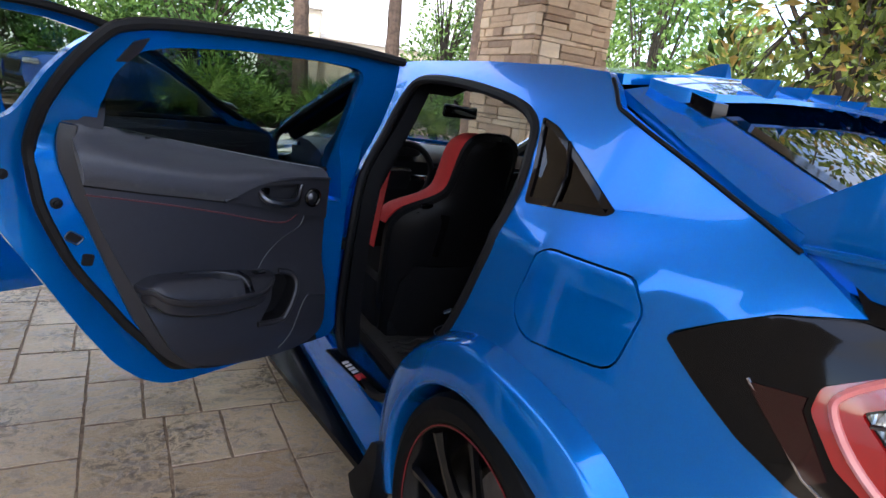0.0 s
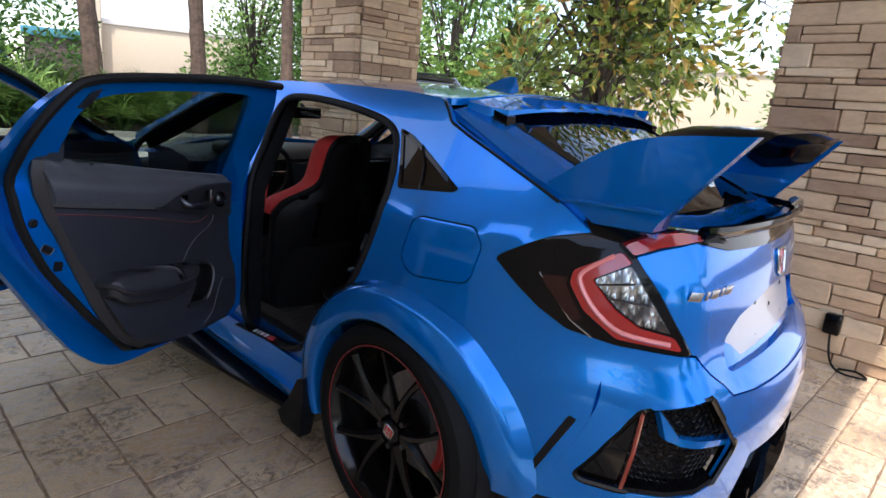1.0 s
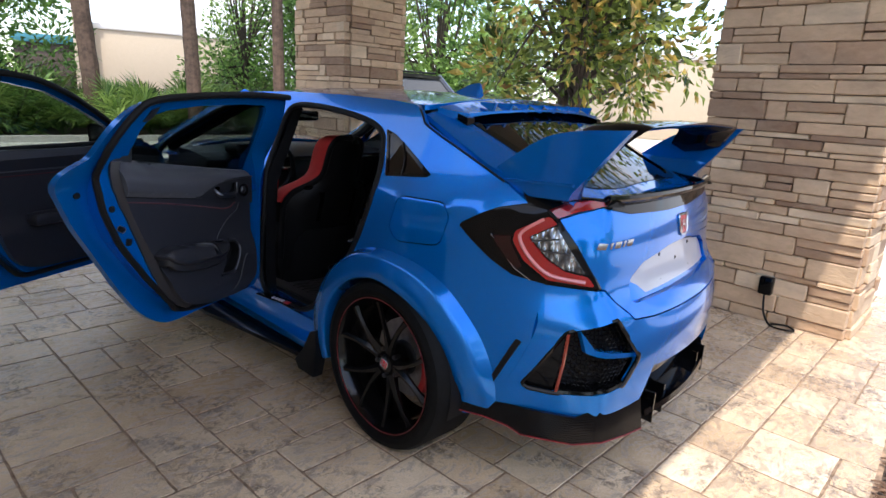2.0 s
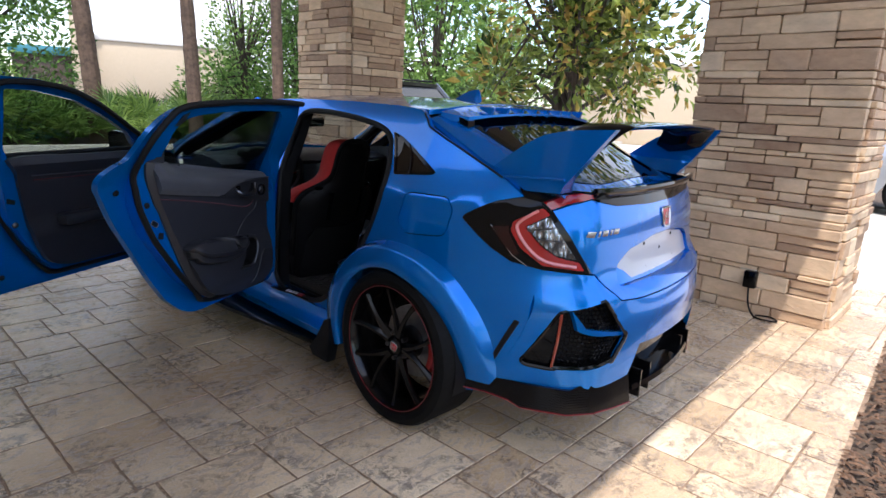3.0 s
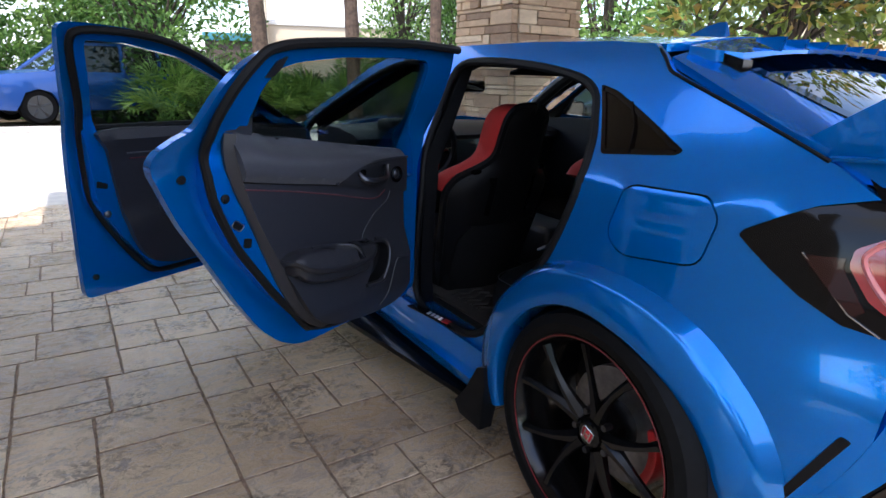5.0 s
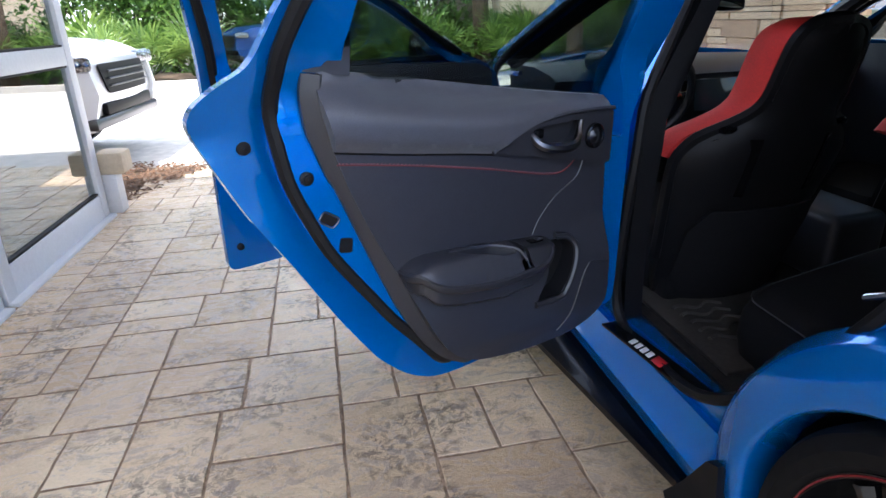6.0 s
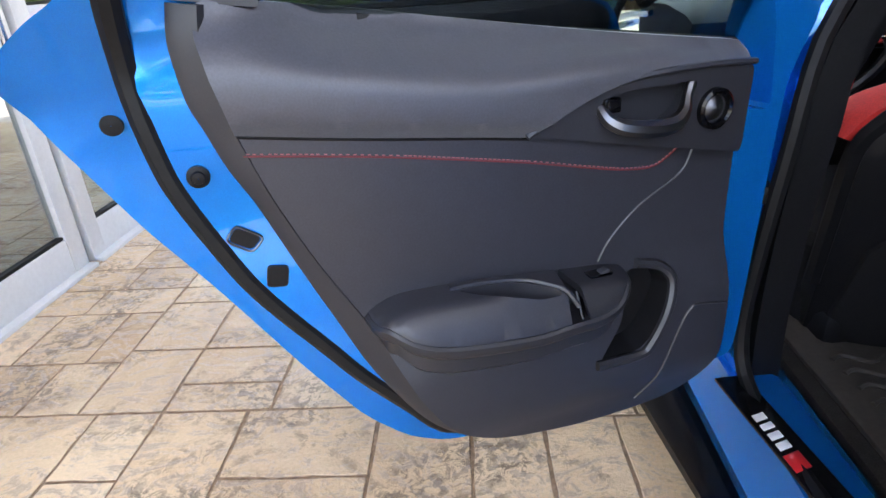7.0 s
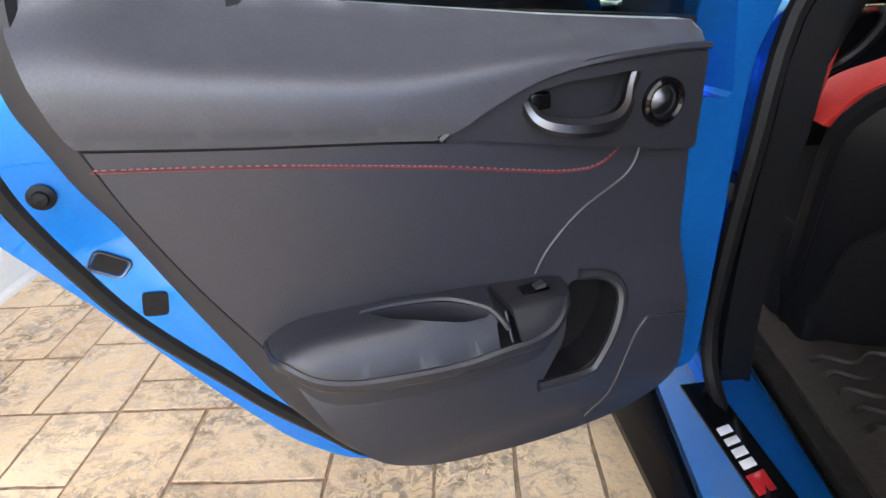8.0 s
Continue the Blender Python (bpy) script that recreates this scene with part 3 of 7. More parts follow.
part("engine_block", box((1.1, 0.9, 0.45), (0, 2.95, 0.48), 0.03), BLACK, CAR)

# ---- doors (built closed, swung about their hinges) ----
HINGE_R, HINGE_F = Vector((-0.87, 1.03, 0)), Vector((-0.86, 2.24, 0))
DOOR_R = [(1.0, 0.385), (0.63, 0.372), (0.52, 0.366), (0.45, 0.370), (0.385, 0.40), (0.32, 0.462), (0.25, 0.567), (0.16, 0.72), (0.10, 0.815), (0.045, 0.925), (0.017, 0.985), (0.028, 1.012), (0.065, 1.041), (0.105, 1.062), (0.125, 1.10), (0.152, 1.155), (0.20, 1.213), (0.26, 1.248), (0.36, 1.268), (0.55, 1.284), (0.80, 1.288), (1.0, 1.282), (1.025, 1.20), (1.03, 1.0), (1.03, 0.44)]
WIN_R = [(0.925, 0.90), (0.912, 0.955), (0.896, 1.07), (0.888, 1.225), (0.86, 1.243), (0.73, 1.246), (0.50, 1.238), (0.36, 1.222), (0.30, 1.205), (0.262, 1.155), (0.25, 1.09), (0.25, 1.05), (0.25, 1.03)]
DOOR_F = [(0.995, 0.322), (2.10, 0.33), (2.20, 0.40), (2.235, 0.55), (2.235, 0.84), (2.20, 0.93), (2.0, 1.005), (1.805, 1.092), (1.64, 1.175), (1.486, 1.25), (1.32, 1.306), (1.153, 1.332), (0.995, 1.338), (0.922, 1.335), (0.955, 1.15), (0.99, 1.0), (1.0, 0.91), (1.002, 0.6)]
WIN_F = [(1.95, 0.985), (1.756, 1.080), (1.589, 1.160), (1.38, 1.243), (1.157, 1.282), (1.012, 1.285), (1.05, 1.117), (1.085, 0.985)]


def door_shell(name, label, outline, window, hinge, inner, m, right=False):
    """A car door: skin, inner frame, window frame, glass, seal."""
    d = thing(name, label, "")
    flip = (lambda b: mirrored(b)) if right else (lambda b: b)
    place = lambda y, z, n: Vector((-(half_width(y, z, False) - n), y, z)) - hinge
    skin = panel(fillet(outline, 0.03, 4), [fillet(window, 0.02, 3)], lambda y, z: place(y, z, 0.0), Vector((0.03, 0, 0)), 0.045)
    part("outer_skin", flip(skin), BLUE, d)
    body_in = offset(inner, 0.0)
    low_z = min(p[1] for p in window)
    hole = [(y - 0.045 * (z < 1.06) * (y < 0.3), z - 0.05 * (z < 1.04) * (y < 0.3) - 0.04 * (z < low_z + 0.04)) for y, z in window]
    frame_in = panel(fillet(body_in, 0.03, 4), [fillet(hole, 0.02, 3)], lambda y, z: place(y, z, 0.035) * ease(0.97, 1.08, z) + (Vector((-0.752, y, z)) - hinge) * (1 - ease(0.97, 1.08, z)), lambda y, z: Vector((-(0.007 + 0.083 * ease(1.12, 0.95, z)), 0, 0)), 0.04)
    part("inner_frame", flip(frame_in), BLACK if right else BLUE, d)
    g = offset(fillet(window, 0.02, 3), 0.012)
    pane_ = part("window", flip(panel(g, [], lambda y, z: place(y, z, 0.017), Vector((0.004, 0, 0)), 0.08)), GLASS_DARK if min(p[0] for p in window) < 0.5 else GLASS_SIDE, d, "dark tinted window glass")
    return d, flip, place


# ---- rear door ----
INNER_R = [(0.93, 0.45), (0.66, 0.447), (0.53, 0.452), (0.44, 0.472), (0.37, 0.535), (0.315, 0.60), (0.275, 0.657), (0.235, 0.712), (0.205, 0.757), (0.183, 0.803), (0.157, 0.865), (0.145, 0.91), (0.135, 0.99), (0.140, 1.06), (0.150, 1.10), (0.182, 1.165), (0.23, 1.228), (0.27, 1.25), (0.36, 1.262), (0.60, 1.276), (0.80, 1.28), (0.985, 1.274), (0.99, 1.0), (0.945, 0.90), (0.935, 0.5)]
rear_door, flip_r, at_r = door_shell("rear_door", "blue rear door standing wide open", DOOR_R, WIN_R, HINGE_R, INNER_R, None)
CARD_R = spline([(0.188, 1.05), (0.186, 1.0), (0.213, 0.927), (0.246, 0.859), (0.284, 0.773), (0.322, 0.687), (0.353, 0.604), (0.397, 0.517), (0.467, 0.458), (0.57, 0.432), (0.747, 0.428), (0.850, 0.455), (0.884, 0.52), (0.876, 0.66), (0.868, 0.831), (0.858, 0.955), (0.84, 0.972), (0.66, 0.995), (0.46, 1.022), (0.29, 1.046)], 4)


def seam_z(y):
    return curve_of(((0.19, 0.934), (0.333, 0.911), (0.54, 0.881), (0.86, 0.819)), y)


def trim_at(y, z, n=0.0):
    """The door card: the upper roll bulges, a step runs under it, the lower part stands out."""
    seam = seam_z(y)
    h = z - seam
    roll = 0.0
    low = 0.026 * ease(0.70, 0.585, z + 0.06 * (0.6 - y))
    top = -0.010 * ease(0.0, 0.004, h)
    edge = -0.022 * ease(0.10, 0.0, z - 0.41) * ease(0.0, 0.1, z - 0.38)
    return Vector((-0.87 + 0.136 + roll + low + top + edge + n, y, z)) - HINGE_R


SEAM_LINE = [(y, seam_z(y)) for y in np.linspace(0.218, 0.850, 34)]
LOWER_CARD = SEAM_LINE[::-1] + spline([(0.218, 0.929), (0.241, 0.86), (0.271, 0.789), (0.301, 0.728), (0.326, 0.683), (0.352, 0.621), (0.385, 0.552), (0.422, 0.501), (0.48, 0.462), (0.555, 0.445), (0.642, 0.437), (0.744, 0.438), (0.806, 0.450), (0.842, 0.474), (0.858, 0.519), (0.856, 0.62), (0.852, 0.72), (0.850, 0.8165)], 4, False)[1:-1]
POCKET = fillet([(0.687, 0.677), (0.738, 0.667), (0.754, 0.645), (0.742, 0.604), (0.720, 0.566), (0.700, 0.551), (0.638, 0.548), (0.672, 0.61)], 0.012, 4)

def roll_top(y):
    return curve_of(((0.18, 1.054), (0.29, 1.043), (0.46, 1.016), (0.66, 0.985), (0.84, 0.962), (0.87, 0.957)), y)


UPPER_CARD = [p for p in SEAM_LINE if p[0] < 0.525] + spline([(0.532, 0.8835), (0.569, 0.905), (0.631, 0.929), (0.70, 0.940), (0.78, 0.942), (0.842, 0.938)], 4, False) + [(0.850, 0.950), (0.842, roll_top(0.842)), (0.75, roll_top(0.75)), (0.66, roll_top(0.66)), (0.56, roll_top(0.56)), (0.46, roll_top(0.46)), (0.37, roll_top(0.37)), (0.29, roll_top(0.29)), (0.215, 1.052), (0.203, 1.045), (0.2005, 1.02), (0.206, 0.985), (0.213, 0.955)]


def roll_at(y, z):
    h, d = z - seam_z(y), roll_top(y) - z
    wide = 0.085 - 0.045 * ease(0.45, 0.70, y)
    return Vector((-0.87 + 0.136 + 0.004 + 0.020 * ease(-0.006, 0.022, h) - (0.070 - 0.034 * ease(0.5, 0.8, y) - 0.036 * ease(0.34, 0.22, y)) * ease(wide, 0.0, d) ** 1.5, y, z)) - HINGE_R


card = part("door_card", panel(LOWER_CARD, [POCKET], lambda y, z: trim_at(y, min(z, seam_z(y) - 1e-5)) + Vector((0, 0, z - min(z, seam_z(y) - 1e-5))), Vector((-0.04, 0, 0)), 0.016), TRIM, rear_door, "black soft-touch door card with red stitching")
part("upper_roll", panel(UPPER_CARD, [], roll_at, Vector((-0.03, 0, 0)), 0.011), LIT_VINYL, rear_door, "padded black upper roll of the door card")
# seam under the roll, handle surround, stitching
part("seam", tube([trim_at(y, seam_z(y) - 0.001, 0.001) for y in np.linspace(0.22, 0.54, 14)], 0.003, 6), BLACK, card)
BORDER_OUT = spline([(0.183, 1.051), (0.177, 1.02), (0.178, 0.99), (0.182, 0.96), (0.191, 0.935), (0.206, 0.892), (0.225, 0.853), (0.245, 0.802), (0.267, 0.747), (0.292, 0.687), (0.320, 0.621), (0.351, 0.564), (0.387, 0.51), (0.425, 0.472), (0.47, 0.445)], 4, False)
BORDER_IN = spline([(0.209, 1.047), (0.205, 1.02), (0.207, 0.985), (0.213, 0.955), (0.219, 0.929), (0.231, 0.890), (0.244, 0.853), (0.271, 0.789), (0.296, 0.738), (0.322, 0.688), (0.352, 0.622), (0.378, 0.566), (0.412, 0.512), (0.45, 0.480), (0.50, 0.455)], 4, False)
flat_at = lambda y, z, n: Vector((-0.87 + n, y, z)) - HINGE_R
part("rear_border", loft([[flat_at(*a, 0.1165), flat_at(*a, 0.126), flat_at(a[0] * 0.7 + b[0] * 0.3, a[1] * 0.7 + b[1] * 0.3, 0.1315), flat_at(*b, 0.1375), flat_at(b[0] + 0.006, b[1], 0.130), flat_at(b[0] + 0.006, b[1], 0.1165)] for a, b in zip(BORDER_OUT, BORDER_IN)]), TRIM_DARK, card, "dark plastic rear border of the door card")
def bez(y, z, n=0.0):
    return Vector((-0.87 + 0.145 + 0.014 * ease(0.56, 0.75, y) + n, y, z)) - HINGE_R


BEZEL = fillet([(0.530, 0.884), (0.569, 0.904), (0.631, 0.928), (0.70, 0.938), (0.78, 0.940), (0.840, 0.936), (0.838, 0.824)], 0.010, 4)
CUP = fillet([(0.626, 0.884), (0.625, 0.915), (0.663, 0.923), (0.757, 0.926), (0.742, 0.888), (0.708, 0.868)], 0.012, 4)
bezel = part("handle_bezel", panel(BEZEL, [CUP], bez, Vector((-0.05, 0, 0)), 0.012), TRIM_DARK, rear_door, "dark plastic surround of the pull handle and speaker")
part("bezel_edge", tube([bez(y, z, 0.003) for y, z in spline([(0.530, 0.885), (0.569, 0.906), (0.631, 0.930), (0.70, 0.941), (0.78, 0.943), (0.838, 0.940)], 4, False)], 0.004, 6), TRIM, bezel)
part("handle_cup", panel(offset(CUP, 0.002), [], lambda y, z: bez(y, z, -0.03), Vector((-0.004, 0, 0)), 0.05), TRIM_DARK, bezel)
part("pull_handle", tube([bez(y, z, n) for y, z, n in spline([(0.627, 0.906, -0.004), (0.632, 0.892, 0.008), (0.650, 0.883, 0.014), (0.685, 0.878, 0.016), (0.715, 0.880, 0.013), (0.733, 0.891, 0.006), (0.742, 0.908, -0.002), (0.751, 0.924, -0.008)], 4, False)], [0.0065 + 0.0045 * math.sin(math.pi * min(1, k / 24)) for k in range(29)], 8), DARK_CHROME, bezel, "satin grey pull handle")
part("lock_switch", box((0.014, 0.024, 0.018), tuple(bez(0.640, 0.907, -0.004)), 0.003), BLACK_GLOSS, bezel)
part("switch_mark", box((0.002, 0.003, 0.010), tuple(bez(0.634, 0.907, 0.004)), 0), CHROME, bezel)
spk = bez(0.784, 0.888, 0.002)
part("speaker_ring", lathe([(-0.004, 0.017), (0.004, 0.0185), (0.006, 0.022), (0.004, 0.0255), (-0.004, 0.0265)], 32), BLACK_GLOSS, bezel).location = spk
part("speaker_grille", lathe([(-0.004, 0.018), (-0.002, 0.015), (0.003, 0.008), (0.005, 0.0005)], 32, closed=False), DARK_CHROME, bezel).location = spk
ST = spline([(0.222, 0.907), (0.30, 0.895), (0.377, 0.882), (0.46, 0.866), (0.544, 0.849), (0.62, 0.831), (0.678, 0.819), (0.722, 0.818), (0.756, 0.838)], 30, False)
part("red_piping", tube([trim_at(y, z, 0.0006) for y, z in ST[::3]], 0.0011, 5), STITCH, card, "dark red piping")
b = bmesh.new()
acc = 0.0
for (y0, z0), (y1, z1) in zip(ST, ST[1:]):
    acc += math.dist((y0, z0), (y1, z1))
    if acc > 0.0055:
        acc = 0
        a = math.atan2(z1 - z0, y1 - y0)
        box((0.0014, 0.0034, 0.0010), trim_at(y0, z0 + 0.0024, 0.0008), 0, Matrix.Rotation(a, 3, "X"), b)
STITCH_PALE = shader("pale_red_thread", (0.24, 0.085, 0.09), 0.8)
part("stitching", b, STITCH_PALE, card, "pale red thread stitches", kind="stuff")
part("curved_seam", tube([trim_at(y, z, 0.0005) for y, z in spline([(0.779, 0.832), (0.762, 0.80), (0.702, 0.766), (0.661, 0.727), (0.643, 0.696)], 6, False)], 0.0022, 6), TRIM_DARK, card)
# arm rest with its grab cup, window switch and door pocket
ARM_BACK = ((0.325, 0.700), (0.345, 0.711), (0.37, 0.716), (0.42, 0.714), (0.46, 0.711), (0.53, 0.704), (0.60, 0.696), (0.655, 0.690), (0.70, 0.678))
ARM_DROP = ((0.325, 0.012), (0.345, 0.022), (0.37, 0.032), (0.42, 0.041), (0.52, 0.043), (0.575, 0.034), (0.635, 0.030), (0.675, 0.018))


def arm_at(y, n, up=0.0):
    z = curve_of(ARM_BACK, y) - 0.08 * (n - 0.14) - curve_of(ARM_DROP, y) * ease(0.176, 0.2055, n) ** 1.6
    return Vector((-0.87 + n, y, z + up)) - HINGE_R


ARM_EDGE = spline([(0.326, 0.135), (0.328, 0.160), (0.335, 0.180), (0.350, 0.194), (0.375, 0.2015), (0.42, 0.2045), (0.50, 0.2055), (0.58, 0.2045), (0.61, 0.202), (0.64, 0.1955), (0.66, 0.18), (0.672, 0.155), (0.675, 0.135)], 4, False)
GRAB = fillet([(0.432, 0.153), (0.46, 0.151), (0.51, 0.154), (0.532, 0.163), (0.552, 0.178), (0.561, 0.187), (0.53, 0.188), (0.49, 0.183), (0.455, 0.171)], 0.008, 3)
pad_out = [(0.578, 0.128)] + [p for p in ARM_EDGE[::-1] if p[0] < 0.578] + [(0.326, 0.128)]
cap_out = [(0.5805, 0.128), (0.675, 0.128)] + [p for p in ARM_EDGE[::-1] if p[0] > 0.5805]
arm_ob = part("arm_rest", panel(pad_out, [GRAB], arm_at, Vector((0, 0, -0.010)), 0.009), TRIM, rear_door, "padded black arm rest", sharp=60)
part("arm_cap", panel(cap_out, [], arm_at, Vector((0, 0, -0.010)), 0.009), TRIM_DARK, arm_ob, "hard black plastic cap with the window switch", sharp=60)
rings = []
for i, (y, n) in enumerate(ARM_EDGE):
    (ya, na), (yb, nb_) = ARM_EDGE[max(i - 1, 0)], ARM_EDGE[min(i + 1, len(ARM_EDGE) - 1)]
    out_ = Vector((yb - ya, -(nb_ - na), 0)).normalized()
    p = arm_at(y, n)
    rings.append([p + out_ * a + Vector((0, 0, u)) for a, u in ((-0.008, -0.002), (0.0015, -0.0015), (0.0045, -0.005), (0.0045, -0.013), (0.001, -0.018), (-0.010, -0.022), (-0.011, -0.044), (-0.020, -0.052), (-0.06, -0.054), (-0.06, -0.012))])
part("arm_rest_rim", loft(rings), TRIM_DARK, arm_ob, "moulded plastic rim under the arm rest", sharp=40)
tub = loft([[arm_at(y, n, u) for y, n in scaled(GRAB, k)] for u, k in ((-0.001, 1.0), (-0.012, 0.98), (-0.026, 0.90))], caps=False)
tub.faces.new([v for v in tub.verts][-len(GRAB):])
part("grab_cup", tub, TRIM_DARK, arm_ob)
part("cup_rim", tube([arm_at(y, n, 0.0015) for y, n in spline([(0.424, 0.150), (0.46, 0.1475), (0.51, 0.150), (0.536, 0.160), (0.558, 0.178), (0.578, 0.196)], 5, False)], 0.0034, 6), TRIM, arm_ob)
part("arm_joint", tube([arm_at(0.5793, n, 0.0004) for n in (0.186, 0.194, 0.200, 0.204)], 0.0016, 5), BLACK_GLOSS, arm_ob)
switch_ = part("window_switch", box((0.018, 0.034, 0.005), tuple(arm_at(0.628, 0.160, 0.0012)), 0.002), BLACK_GLOSS, arm_ob)
part("switch_lever", box((0.012, 0.014, 0.006), tuple(arm_at(0.634, 0.162, 0.005)), 0.002, Matrix.Rotation(radians(18), 3, "X")), TRIM, switch_)
part("pocket_rim", tube([trim_at(y, z, 0.003) for y, z in spline([(0.700, 0.683), (0.738, 0.673), (0.757, 0.648), (0.744, 0.603), (0.723, 0.560), (0.703, 0.545), (0.632, 0.547)], 5, False)], 0.0075, 8), TRIM_DARK, rear_door, "plastic rim of the door pocket")
tub = loft([[trim_at(y, z, 0.0) for y, z in POCKET], [trim_at(y, z, -0.008) for y, z in scaled(POCKET, 0.97)], [flat_at(y, z, 0.1215) for y, z in scaled(POCKET, 0.90)]], caps=False)
tub.faces.new([v for v in tub.verts][-len(POCKET):])
part("pocket", tub, BLACK, rear_door, "dark door pocket")
part("pocket_line", tube([trim_at(y, z, 0.0008) for y, z in spline([(0.852, 0.594), (0.80, 0.604), (0.787, 0.598), (0.774, 0.576), (0.742, 0.493), (0.712, 0.455)], 5, False)], 0.002, 5), TRIM_DARK, card)
# sail panel behind the glass, belt strip
part("sail_panel", panel(fillet([(0.184, 1.053), (0.200, 1.077), (0.217, 1.105), (0.243, 1.152), (0.286, 1.222), (0.315, 1.234), (0.300, 1.203), (0.270, 1.163), (0.262, 1.135), (0.266, 1.098), (0.264, 1.06), (0.262, 1.041)], 0.004, 3), [], lambda y, z: (at_r(y, z, 0.035) + Vector((0.007, 0, 0))) * ease(1.06, 1.21, z) + (Vector((-0.744, y, z)) - HINGE_R) * (1 - ease(1.06, 1.21, z)), Vector((-0.02, 0, 0)), 0.03), TRIM_DARK, rear_door, "black plastic sail panel in the window corner")
part("belt_strip", tube([at_r(y, z + 0.001, 0.020) for y, z in ((0.36, 1.022), (0.46, 1.006), (0.66, 0.980), (0.85, 0.955), (0.915, 0.946))], 0.006, 6), RUBBER, rear_door)
# latch, bolt, grommets in the blue edge, and the seals
def edge_at(y, z, n=0.0):
    return Vector((-0.752 + n, y, z)) - HINGE_R


part("latch", panel(fillet([(0.190, 0.815), (0.212, 0.800), (0.224, 0.812), (0.200, 0.828)], 0.005, 3), [], lambda y, z: edge_at(y, z, 0.0015), Vector((-0.003, 0, 0)), 0.03), BLACK, rear_door, "black steel door latch slot")
part("latch_lip", tube([edge_at(y, z, 0.002) for y, z in fillet([(0.187, 0.815), (0.212, 0.797), (0.227, 0.812), (0.200, 0.831)], 0.006, 3)], 0.0013, 5, True), DARK_CHROME, rear_door)
part("lock_cover", panel(fillet([(0.219, 0.752), (0.242, 0.748), (0.247, 0.773), (0.224, 0.778)], 0.005, 3), [], lambda y, z: edge_at(y, z, 0.0025), Vector((-0.003, 0, 0)), 0.03), BLACK, rear_door)
part("bolt", lathe([(-0.004, 0.0115), (0.004, 0.0115), (0.006, 0.007), (0.009, 0.006), (0.010, 0.0005)], 16, closed=False), BLACK, rear_door).location = edge_at(0.176, 0.889, 0.0)
part("grommet", lathe([(-0.004, 0.012), (0.003, 0.011), (0.004, 0.0005)], 16, closed=False), BLACK, rear_door).location = at_r(0.102, 0.938, 0.034)
OUTER_SEAL = [(0.93, 0.398), (0.66, 0.392), (0.53, 0.407), (0.44, 0.452), (0.37, 0.532), (0.315, 0.597), (0.275, 0.654), (0.235, 0.71), (0.205, 0.757), (0.183, 0.803), (0.157, 0.865), (0.145, 0.91), (0.135, 0.99), (0.140, 1.06), (0.150, 1.10), (0.180, 1.163), (0.226, 1.226), (0.265, 1.25), (0.36, 1.266), (0.60, 1.281), (0.80, 1.285), (0.99, 1.279)]


def seal_at(y, z):
    k = ease(0.95, 1.05, z)
    return at_r(y, z, 0.05) * k + (Vector((-0.760 - 0.07 * ease(0.40, 0.52, y), y, z)) - HINGE_R) * (1 - k)


part("door_seal", tube([seal_at(y, z) for y, z in spline(OUTER_SEAL, 4, False)], 0.0125, 8), RUBBER, rear_door, "black rubber seal round the door edge")
part("door_hinge", box((0.05, 0.05, 0.06), (0.03, -0.02, 0.86), 0.006), BLUE, rear_door)
part("check_strap", box((0.018, 0.10, 0.03), (0.055, -0.02, 0.715), 0.004, Matrix.Rotation(radians(40), 3, "Z")), BLACK, rear_door)
rear_door.matrix_basis = Matrix.Translation(HINGE_R) @ pose(0, 0, 0, 0, 0, -67)
rear_door.parent = CAR

# ---- front door ----
INNER_F = [(1.25, 0.40), (2.06, 0.40), (2.17, 0.42), (2.2, 0.55), (2.2, 0.83), (2.16, 0.92), (1.98, 0.998), (1.80, 1.078), (1.64, 1.158), (1.486, 1.232), (1.32, 1.288), (1.15, 1.314), (0.95, 1.315), (0.985, 1.15), (1.01, 1.05), (1.036, 0.914), (1.05, 0.70), (1.139, 0.545)]
front_door, flip_f, at_f = door_shell("front_door", "blue front door standing wide open", DOOR_F, WIN_F, HINGE_F, INNER_F, None)
CARD_F = spline([(1.088, 0.975), (1.100, 0.90), (1.112, 0.80), (1.132, 0.66), (1.158, 0.55), (1.21, 0.46), (1.30, 0.425), (1.42, 0.42), (1.80, 0.415), (2.05, 0.43), (2.13, 0.55), (2.13, 0.80), (2.09, 0.935), (1.80, 0.970), (1.45, 0.975)], 4)


def card_f(y, z, n=0.0):
    return Vector((-0.735 + 0.02 * math.exp(-((z - 0.94) / 0.04) ** 2) * (z > 0.89) + 0.025 * ease(0.68, 0.60, z) + n, y, z)) - HINGE_F


fcard = part("door_card", panel(CARD_F, [], card_f, Vector((-0.03, 0, 0)), 0.03), TRIM, front_door, "black door card with a red stitched seam")
part("seam", tube([card_f(y, 0.885 - 0.01 * (y - 1.2), 0.002) for y in np.linspace(1.17, 2.0, 12)], 0.004, 6), DARK_CHROME, fcard)
part("red_piping", tube([card_f(y, 0.865 - 0.01 * (y - 1.2), 0.002) for y in np.linspace(1.18, 2.0, 12)], 0.002, 5), STITCH, fcard)
part("arm_rest", box((0.08, 0.55, 0.06), tuple(card_f(1.55, 0.66, 0.03)), 0.02), TRIM, front_door)
part("pull_handle", tube([card_f(y, z, 0.03) for y, z in ((1.68, 0.87), (1.72, 0.855), (1.80, 0.86), (1.84, 0.885))], 0.008, 6), DARK_CHROME, front_door)
